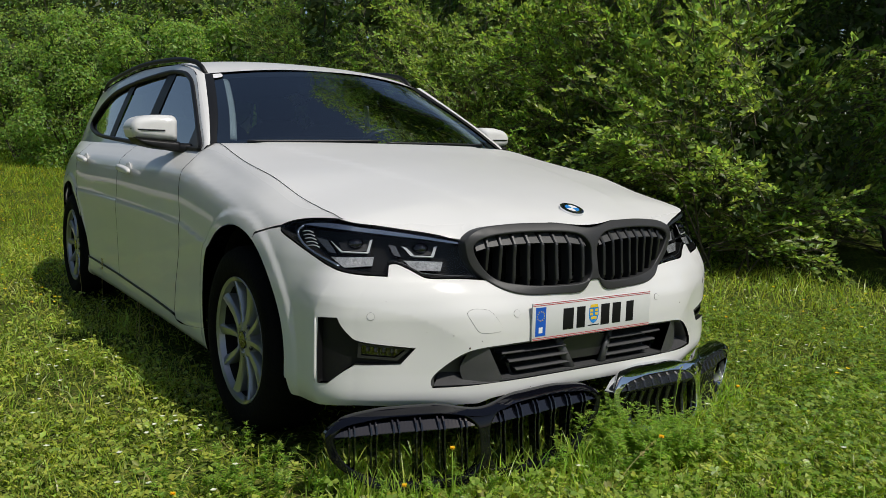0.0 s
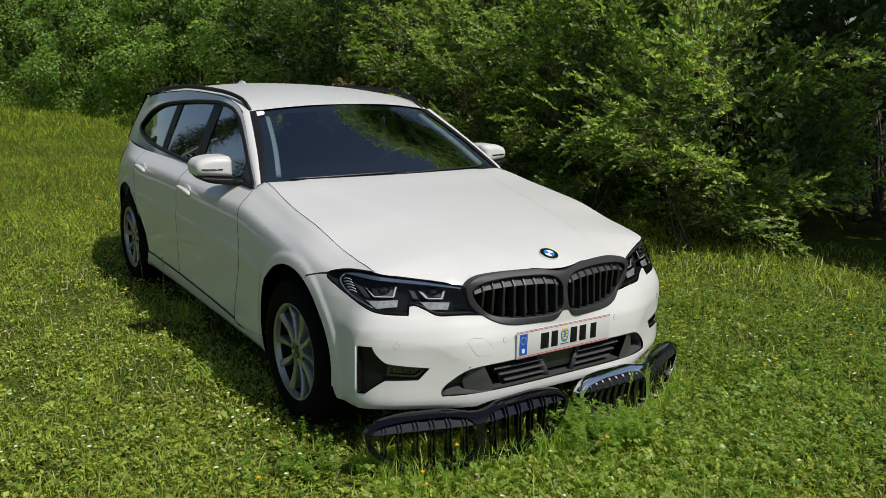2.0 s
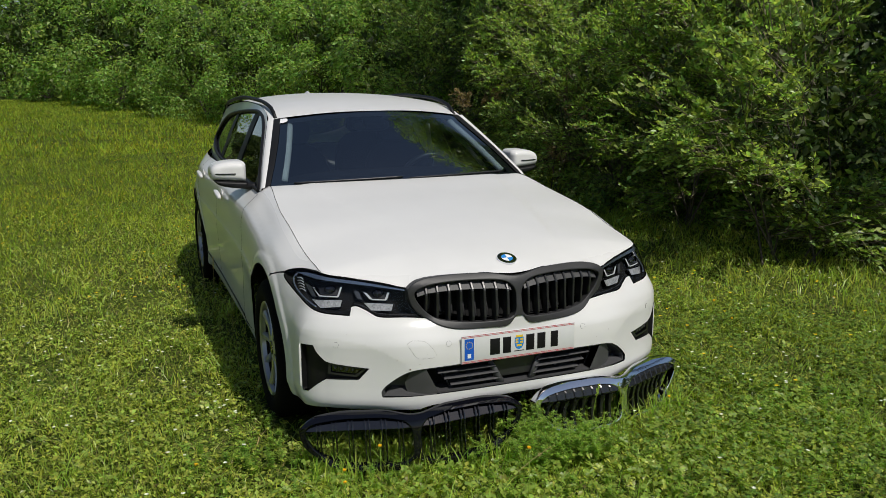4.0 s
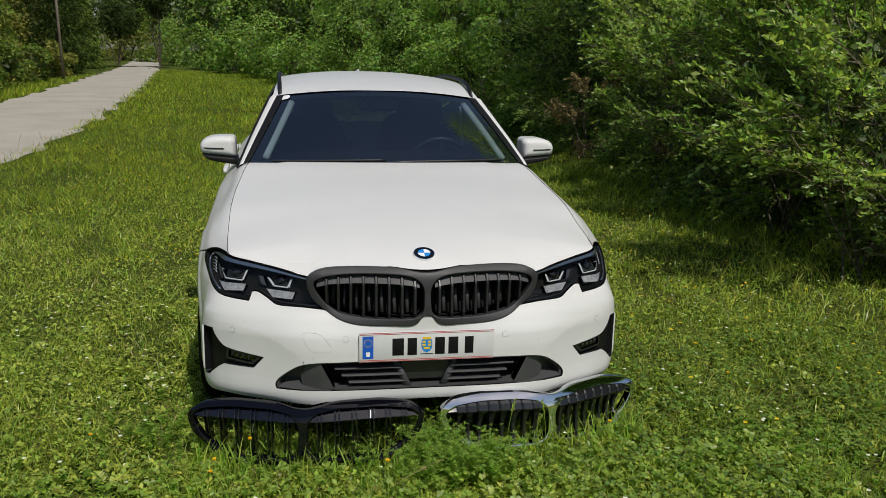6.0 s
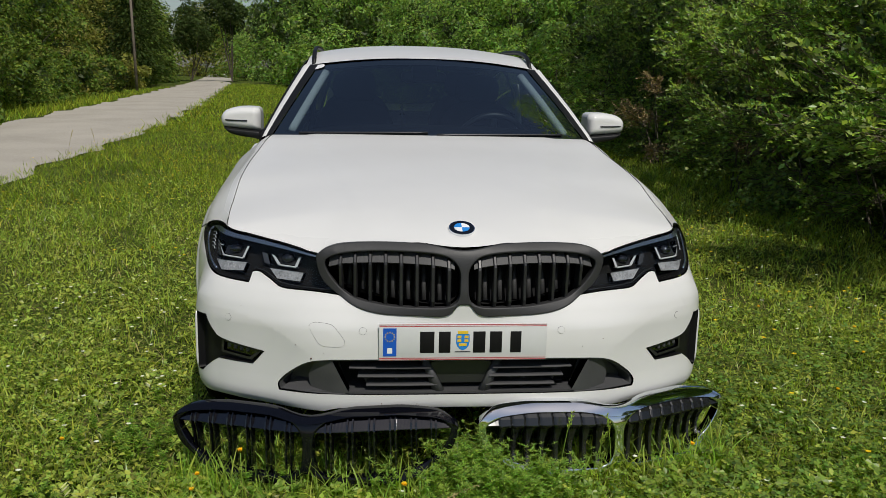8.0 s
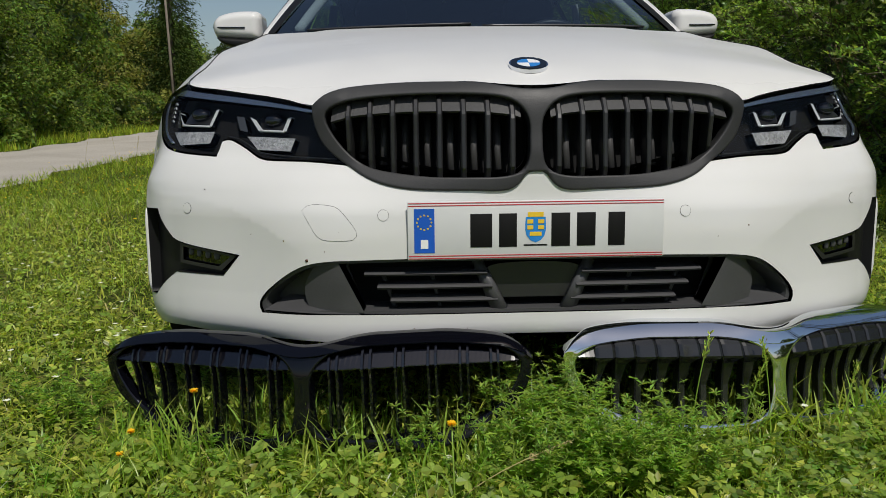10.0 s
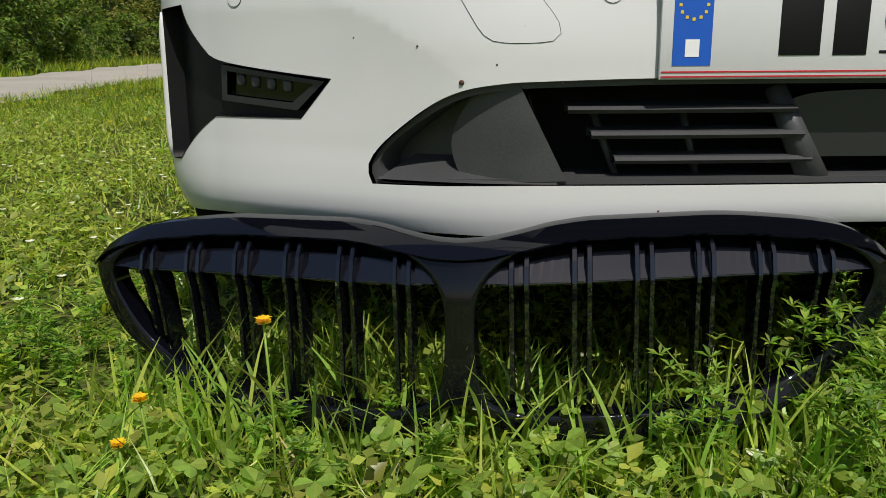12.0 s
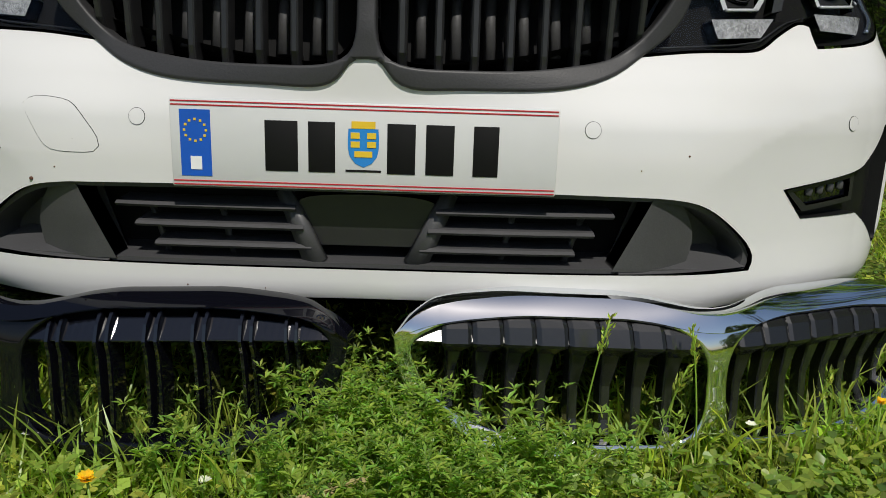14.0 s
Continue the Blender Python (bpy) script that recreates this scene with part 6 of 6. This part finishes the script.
        tube("sensor_gap", skin(g * o[:, 0], o[:, 1], .0006), .0006, DARK, sens, closed=True, sides=5)
tube("tow_cap_gap", skin(-TOW[:, 0], TOW[:, 1], .0002), .0007, DARK, bumper, "thin seam of the tow eye cap", closed=True, sides=5)
panel("tow_cap", on_skin(-1, .001), TOW, (), 0.02, PAINT, bumper, "", 0.002)

# lower intake
panel("intake_back", on_skin(1, -.10), INTAKE, (), 0.05, DARK, bumper, "", -.08)
intake = panel("intake_shell", on_skin(1, -.009), chain(INTAKE), [INTAKE * (.982, .88) + (0, .354 * .12)], 0.02, BLACK, bumper, "black lower air intake", 0.09, weld=True)
for g, side in both:
    DUCT = chain(seg([(.404, .406), (.352, .303)]), seg([(.352, .303), (.475, .300)]), seg([(.475, .300), (.49, .345), (.455, .403)]), seg([(.455, .403), (.404, .406)]))
    duct = lambda uv, g=g: skin(g * uv[:, 0], uv[:, 1], -.006 - .25 * np.clip(uv[:, 0] - .40, 0, 1))
    POCKET = chain(seg([(.40, .405), (.455, .400), (.50, .385), (.544, .356), (.572, .330), (.580, .312), (.574, .298)]), seg([(.574, .298), (.36, .2995)]), seg([(.36, .2995), (.40, .405)]))
    panel("duct_pocket", on_skin(g, -.062), POCKET, (), 0.03, BLACK, intake, "", 0.004)
    panel("duct_face", duct, DUCT, (), 0.03, BLACK, intake, "", 0.04)
    FLOOR = chain(seg([(.362, .003), (.576, .003)]), seg([(.576, .003), (.55, .060)]), seg([(.55, .060), (.372, .060)]), seg([(.372, .060), (.362, .003)]))
    panel("duct_floor", lambda uv, g=g: skin(g * uv[:, 0], .2985 + .42 * uv[:, 1], -uv[:, 1]), FLOOR, (), 0.02, BLACK, intake, "", 0.003, middle=np.array((0, .1, -3)))
    for k, z_ in enumerate((.381, .353, .325)):
        t = np.linspace(0, 1, 12)
        s_ = .098 + .012 * k * -.9 + t * (.352 - .016 * k - .098)
        v_ = []
        for dz, pr in ((.0035, -.018), (.0065, -.06), (-.005, -.06), (-.0045, -.018), (0.0, -.012)):
            v_.append(skin(g * s_, z_ + dz + .004 * 0 * t, pr))
        vv = np.stack(v_, 1).reshape(-1, 3)
        ff = [(i * 5 + j, i * 5 + (j + 1) % 5, (i + 1) * 5 + (j + 1) % 5, (i + 1) * 5 + j) for i in range(11) for j in range(5)]
        ob = mesh_part("intake_slat", vv, ff if g < 0 else [q[::-1] for q in ff], WORN, intake, smooth=False)
    for s0, s1 in ((.322, .29), (.215, .195)):
        tube("intake_rib", [skin(g * s0, .385, -.06), skin(g * s1, .303, -.05)], .005, BLACK, intake, sides=5)
    tube("sensor_post", [skin(g * .118, .405, -.035), skin(g * .070, .301, -.022)], [.008, .012], BLACK, intake, sides=6, flat=1.6)
panel("radar_cover", on_skin(1, -.035), chain(seg([(-.10, .385), (-.085, .394), (.085, .394), (.10, .385)]), seg([(.10, .385), (.066, .325)]), seg([(.066, .325), (-.066, .325)]), seg([(-.066, .325), (-.10, .385)])), (), 0.03, SATIN, intake, "smooth black sensor cover", 0.03)
panel("under_tray", lambda uv: np.stack([uv[:, 0], uv[:, 1], .243 - .05 * (uv[:, 1] - .05) + 0 * uv[:, 0]], -1), chain(skin(np.linspace(-1.0, 1.0, 60), .26 + 0 * np.linspace(0, 1, 60), -.02)[:, :2], seg([(.80, .9), (-.80, .9)], .05)), (), 0.08, DARK, car, "", 0.006, middle=np.array((0, .4, 5)))

# kidney grille: frame, slats, top plates. Built in the car's place
def kidney(parent, frame_mat, plate_mat, slat_mat, places, slat_w, pairs, see_through, plate_h=.034):
    proud_f = lambda z: .002 + .026 * np.clip((z - .60) / .14, 0, 1)
    panel("grille_frame", lambda uv: skin(uv[:, 0], uv[:, 1], proud_f(uv[:, 1])), KIDNEY, [cell, cell[::-1] * (-1, 1)], 0.014, frame_mat, parent, "", 0.035, pillow=(.004, .0045), fold=(0, 1, -.12))
    for g in (1, -1):
        for u in places:
            m = (np.abs(cell[:, 0] - u) < .02)
            zs = cell[m, 1]
            top, low = zs.max() + .002, zs.min() - .002
            for du in ((-.0095, .0095) if pairs else (0,)):
                z = np.array([top, top - .012, top - plate_h, top - plate_h - .008, (top + low) / 2, low + .02, low])
                pr = np.array([-.022, -.008, .004, .006, .004, -.002, -.016])
                w = slat_w / 2
                ring = []
                for sgn, back_ in ((-1, -.004), (-.85, .0005), (-.5, .003), (.5, .003), (.85, .0005), (1, -.004), (1, -.035), (-1, -.035)):
                    ring.append(skin(g * (u + du + sgn * w), z, pr + back_ + proud_f(z) * .85))
                vv = np.stack(ring, 1).reshape(-1, 3)
                ff = [(i * 8 + j, i * 8 + (j + 1) % 8, (i + 1) * 8 + (j + 1) % 8, (i + 1) * 8 + j) for i in range(6) for j in range(8)] + [tuple(range(7, -1, -1)), tuple(range(48, 56))]
                mesh_part("slat", vv, ff if g > 0 else [q[::-1] for q in ff], slat_mat, parent, smooth=pairs)
        # plate behind the slats under the upper rim
        t = cell[(cell[:, 1] > .69)]
        uu = np.linspace(.03, .428, 30)
        zt_ = np.array([cell[np.abs(cell[:, 0] - q) < .02, 1].max() for q in uu])
        zl = np.maximum(zt_ - plate_h, .66)
        vv = np.concatenate([skin(g * uu, zt_ + .006, -.026 + proud_f(zt_)), skin(g * uu, zl, -.002 + proud_f(zl)), skin(g * uu, zl - .004, -.010 + proud_f(zl)), skin(g * uu, zl - .001, -.045 + proud_f(zl))])
        ff = [(k * 30 + i, k * 30 + i + 1, (k + 1) * 30 + i + 1, (k + 1) * 30 + i) for k in range(3) for i in range(29)]
        mesh_part("upper_plate", vv, ff if g < 0 else [q[::-1] for q in ff], plate_mat, parent, smooth=False)
        if not see_through:
            panel("grille_back", on_skin(g, -.075), cell, (), 0.05, DARK, parent, "", -.05)
            for u in .071 + .0485 * np.arange(7):
                zs = cell[np.abs(cell[:, 0] - u) < .02, 1]
                tube("shutter_rib", skin(g * np.array([u, u]), np.array([zs.max() - .045, zs.min() + .01]), -.050), .0095, SHUTTER, parent, sides=6)


grille = empty("kidney_grille", "", "")
grille.parent = car
for key in list(grille.keys()):
    del grille[key]
grille["label"] = "dark grey double kidney grille"
kidney(grille, GREY, SHUTTER, SATIN, .047 + .0485 * np.arange(8), .0125, False, False)

# round badge on the bonnet, plain shapes in its colours
bn = normals_of(bonnet, np.array([[0, .129]]), np.array((0, 1.0, -2.0)))[0]
badge_m = Matrix.Translation(bonnet(np.array([[0, .129]]))[0] + bn * .002) @ Vector(bn).to_track_quat("Z", "Y").to_matrix().to_4x4()


def disc(name, r0, r1, a0, a1, z, material, parent, m, h=.003, n=32):
    t = np.linspace(a0, a1, n)
    v = [m @ Vector((r * math.cos(q), r * math.sin(q), zz)) for zz in (z, z - h) for r in (r0, r1) for q in t]
    f = [(i, n + i, n + i + 1, i + 1) for i in range(n - 1)] + [(n + i, 3 * n + i, 3 * n + i + 1, n + i + 1) for i in range(n - 1)] + [(2 * n + i, i, i + 1, 2 * n + i + 1) for i in range(n - 1)]
    return mesh_part(name, v, f, material, parent, smooth=False)


badge = disc("badge", .0, .041, 0, 2 * math.pi, .005, CHROME, car, badge_m, .008, 48)
badge["label"] = "round badge, blue and white quarters, black ring"
disc("ring", .0255, .038, 0, 2 * math.pi, .0062, GLOSS, badge, badge_m, .002, 48)
for k in range(4):
    disc("quarter", .0, .0245, k * math.pi / 2, (k + 1) * math.pi / 2, .0064, (WHITE, BADGE_BLUE)[k % 2], badge, badge_m, .002, 12)

# number plate: plain bars for its writing
def plate_piece(name, x0, x1, z0, z1, material, parent, y=.0002, t=.0008, bevel=0):
    return box(name, (x1 - x0, t, z1 - z0), ((x0 + x1) / 2, y + (z0 + z1 - .944) * .0, (z0 + z1) / 2), material, parent, "", bevel)


plate = box("number_plate", (.52, .005, .118), (0, .003, .4725), PLATE, car, "white plate, red lines, blue band, plain dark bars", .0015)
for z in (.4165, .4215, .5235, .5285):
    plate_piece("red_line", -.258, .258, z - .0008, z + .0008, PLATE_RED, plate)
plate_piece("blue_band", -.247, -.206, .428, .5175, PLATE_BLUE, plate)
plate_piece("country_bar", -.234, -.219, .437, .455, WHITE, plate, -.0003)
for k in range(12):
    a_ = k * math.pi / 6
    plate_piece("star", -.2265 + .0145 * math.cos(a_) - .0016, -.2265 + .0145 * math.cos(a_) + .0016, .490 + .0145 * math.sin(a_) - .0016, .490 + .0145 * math.sin(a_) + .0016, YELLOW, plate, -.0003)
for x0, x1 in ((-.134, -.090), (-.076, -.040), (.030, .068), (.082, .120), (.146, .180)):
    plate_piece("character_bar", x0, x1, .438, .506, INK, plate, .0001, .0014, .0004)
crest = chain(seg([(-.022, .498), (.018, .498)]), seg([(.018, .498), (.018, .466), (.010, .452), (-.002, .446)]), seg([(-.002, .446), (-.014, .452), (-.022, .466), (-.022, .498)]))
shield = panel("crest", lambda uv: np.stack([uv[:, 0], -.0002 + 0 * uv[:, 0], uv[:, 1]], -1), crest, (), 0.01, BADGE_BLUE, plate, "small blue and gold shield", .001)
plate_piece("crest_crown", -.018, .014, .4985, .508, YELLOW, shield, -.0002)
for cx, cz in ((-.013, .489), (.009, .489), (-.013, .477), (.009, .477), (-.008, .464), (.004, .464)):
    plate_piece("crest_mark", cx - .006, cx + .006, cz - .004, cz + .004, YELLOW, shield, -.0006)
plate_piece("crest_bar", -.026, .022, .4395, .4425, INK, plate)
for s_, z_, r_ in ((-.469, .411, .0032), (-.43, .43, .0012), (-.40, .47, .001), (-.52, .45, .0014), (-.60, .46, .001), (-.36, .41, .001), (.45, .47, .0016), (-.72, .55, .0012), (.38, .45, .001), (-.25, .27, .0012), (-.14, .268, .001)):
    blob("stone_chip", RUST, bumper, (r_, r_, r_ * .9), skin(s_, z_, 0), 2.0, n=6)

# wheels
def wheel(g, y):
    w = empty("wheel", "", "")
    w.parent = car
    for key in list(w.keys()):
        del w[key]
    w.location = (g * .79, y, .322)
    if g < 0:
        w.rotation_euler = (0, 0, math.pi)
    lathe("tyre", [(-.10, .205), (-.112, .24), (-.113, .28), (-.10, .312), (-.075, .323), (.075, .323), (.10, .312), (.115, .285), (.117, .26), (.112, .235), (.098, .213), (.09, .21)], RUBBER, w, "", 72)
    rim = lathe("rim", [(.098, .213), (.104, .219), (.106, .217), (.100, .206), (.080, .200)], ALLOY, w, "silver double-spoke alloy rim", 72)
    lathe("barrel", [(.080, .200), (.0, .192), (-.10, .195)], DARK, w, "", 48)
    lathe("brake_disc", [(-.02, .0), (-.02, .145), (-.03, .147), (-.03, 0)], mat("dull steel", (.09, .09, .09), .5, metal=.8, grain=.3) if "dull steel" not in bpy.data.materials else bpy.data.materials["dull steel"], w, "", 40)
    lathe("back_plate", [(-.06, .0), (-.06, .19)], DARK, w, "", 40)
    for k in range(5):
        for sgn in (-1, 1):
            bm = bmesh.new()
            a = 2 * math.pi * k / 5 + .3
            rows_ = [(.035, .010, .020, .088), (.07, .022, .025, .082), (.12, .041, .031, .081), (.165, .059, .035, .087), (.205, .076, .043, .095)]
            vs = []
            for r, off, wd, dx in rows_:
                for q, back_ in ((-wd / 2, -.001), (-wd * .38, .004), (wd * .30, .001), (wd / 2, -.006), (wd / 2, -.04), (-wd / 2, -.04)):
                    yy = sgn * (off + q)
                    p = Vector((dx + back_, r * math.cos(a) - yy * math.sin(a), r * math.sin(a) + yy * math.cos(a)))
                    vs.append(bm.verts.new(p))
            for i in range(4):
                for j in range(6):
                    q = [vs[i * 6 + j], vs[i * 6 + (j + 1) % 6], vs[(i + 1) * 6 + (j + 1) % 6], vs[(i + 1) * 6 + j]]
                    bm.faces.new(q if sgn > 0 else q[::-1])
            part("spoke", bm, ALLOY, rim)
    lathe("hub", [(.04, .07), (.085, .062), (.09, .045), (.082, .034), (.088, .032), (.089, 0)], ALLOY, rim, "", 32)
    lathe("hub_cap", [(.088, .031), (.092, .029), (.093, 0)], GLOSS, rim, "dark hub cap", 24)
    for k in range(5):
        a = 2 * math.pi * (k + .5) / 5 + .3
        blob("wheel_bolt", SATIN, rim, (.008, .009, .009), (.08, .056 * math.cos(a), .056 * math.sin(a)), 2.0, n=6)
    return w


for y in (.79, 3.64):
    for g, side in both:
        wheel(g, y)
        t = np.radians(np.linspace(-20, 200, 30))
        va = np.stack([g * .62 + 0 * t, y + .385 * np.cos(t), .335 + .40 * np.sin(t)], -1)
        vb = va.copy()
        vb[:, 0] = g * .835
        vc = np.stack([g * .62 + 0 * t, y + 0 * t, .3 + 0 * t], -1)
        mesh_part("wheel_liner", np.concatenate([va, vb, vc]), [(i, i + 1, 31 + i, 30 + i) for i in range(29)] + [(i, i + 1, 61 + i, 60 + i) for i in range(29)], DARK, car)


# ---- two loose grilles that stand in the grass before the bumper ----
LOOSE = chain(seg([(.016, .657), (.018, .700), (.034, .730), (.071, .751), (.143, .7615), (.256, .7615), (.347, .756), (.411, .743), (.445, .716), (.434, .675), (.398, .630), (.343, .600), (.285, .586), (.214, .579), (.117, .578), (.058, .581), (.026, .600), (.016, .657)]))
rim_top = Pchip((0, .752), (.023, .753), (.058, .758), (.10, .765), (.143, .768), (.259, .768), (.35, .763), (.408, .756), (.45, .741), (.474, .722))


def swell(z):
    return .002 + .026 * np.clip((z - .60) / .14, 0, 1)


def opening(u):
    z = LOOSE[np.abs(LOOSE[:, 0] - u) < .02, 1]
    return z.max(), z.min()


def slat(parent, material, g, u, z, fore, wide, deep=.034):
    """A bar with bevelled front edges; z, fore and wide run from its top to its foot."""
    w = wide / 2
    ring = [skin(g * (u + a * w), z, fore + b + swell(z) * .9) for a, b in ((-1, -.003), (-.72, 0), (.72, 0), (1, -.003), (.9, -deep), (-.9, -deep))]
    v = np.stack(ring, 1).reshape(-1, 3)
    n = len(z)
    f = [(i * 6 + j, i * 6 + (j + 1) % 6, (i + 1) * 6 + (j + 1) % 6, (i + 1) * 6 + j) for i in range(n - 1) for j in range(6)] + [(5, 4, 3, 2, 1, 0), tuple(range(6 * n - 6, 6 * n))]
    return mesh_part("slat", v, f if g > 0 else [q[::-1] for q in f], material, parent, smooth=False)


def loose_grille(label, frame_mat, inner_mat, m, pairs):
    ob = tagged(new("loose_kidney_grille"), label, "car grille", "loose grilles on the grass")
    hole = LOOSE if pairs else LOOSE - np.stack([0 * LOOSE[:, 0], .007 * np.clip((LOOSE[:, 1] - .68) / .06, 0, 1)], -1)
    panel("grille_frame", lambda uv: skin(uv[:, 0], uv[:, 1], swell(uv[:, 1])), KIDNEY, [hole, hole[::-1] * (-1, 1)], 0.014, frame_mat, ob, "", 0.035, pillow=(.003, .006), fold=(0, 1, -.12))
    # wide upper face of the frame that runs back over both halves
    s = np.linspace(-.473, .473, 97)
    zt = rim_top(np.abs(s))
    end = np.clip((.474 - np.abs(s)) / .06, 0, 1) ** .5
    if pairs:
        strips = [((-.010, .0070), (-.007, .0135)), ((-.007, .0135), (.0, .0065), (.0060, .0)), ((.0060, .0), (.0075, -.008), (.007, -.017)), ((.007, -.017), (.0, -.026), (-.014, -.028))]
    else:
        strips = [((-.017, .0000), (-.014, .0045)), ((-.014, .0045), (-.003, .008), (.008, .0105)), ((.008, .0105), (.0125, .0065), (.0135, -.004)), ((.0135, -.004), (.008, -.018), (-.014, -.026))]
    v, f = [], []
    for strip in strips:
        for k, (dz, back) in enumerate(strip):
            if k:
                o = 97 * (len(v) - 1)
                f += [(o + i, o + i + 1, o + 97 + i + 1, o + 97 + i) for i in range(96)]
            v.append(skin(s, zt + dz * (.3 + .7 * end), swell(zt) + back * (.3 + .7 * end)))
    mesh_part("upper_rim", np.concatenate(v), f, frame_mat, ob)
    for g in (1, -1):
        if pairs:
            places = [(.0623 + .065 * k + d, .0062) for k in range(6) for d in (-.0078, .0078)]
        else:
            places = [(.0565 + .0458 * k, .0443) for k in range(8)]
        for u, w in places:
            top, low = opening(u)
            zl = min(.7170, top - .012)
            z = np.array([top + .002, top - .008, (top + zl) / 2, zl, zl - .005, zl - .02, (zl + low) / 2, low + .02, low])
            if pairs:
                slat(ob, inner_mat, g, u, z, np.array([-.006, .002, .005, .007, .006, .001, -.002, -.006, -.018]), np.full(9, w))
            else:
                slat(ob, inner_mat, g, u, z, np.array([-.010, -.003, .003, .007, .004, -.014, -.028, -.030, -.030]), np.array([w, w, w, w, w, .026, .015, .014, .015]), .024)
        uu = np.linspace(.018, .4445, 40)
        zt_ = np.array([opening(q)[0] for q in uu])
        zl = np.minimum(.7170, zt_ - .012)
        v = np.concatenate([skin(g * uu, z_, b + swell(z_)) for z_, b in ((zt_ + .005, -.013), (zl + .001, -.001), (zl - .003, -.004), (zl - .005, -.012), (zl - .003, -.045))])
        f = [(k * 40 + i, k * 40 + i + 1, (k + 1) * 40 + i + 1, (k + 1) * 40 + i) for k in range(4) for i in range(39)]
        mesh_part("upper_plate", v, f if g < 0 else [q[::-1] for q in f], inner_mat, ob, smooth=False)
        if pairs:
            tube("plate_edge", skin(g * uu[2:-2], zl[2:-2] - .0005, -.003 + swell(zl[2:-2])), .0016, inner_mat, ob, sides=8)
    ob.matrix_world = m
    return ob


loose_grille("glossy black double-slat kidney grille standing in grass", LACQUER, GLOSS, pose(-.475, -.0486, .2464, .75, -1.65, -10.3) @ pose(0, -.03, -.757), True)
loose_grille("chrome-framed kidney grille with dull black slats in grass", CHROME, SHEEN, pose(.503, -.0165, .2486, 1, 1.54, 14.2) @ pose(0, -.03, -.757), False)
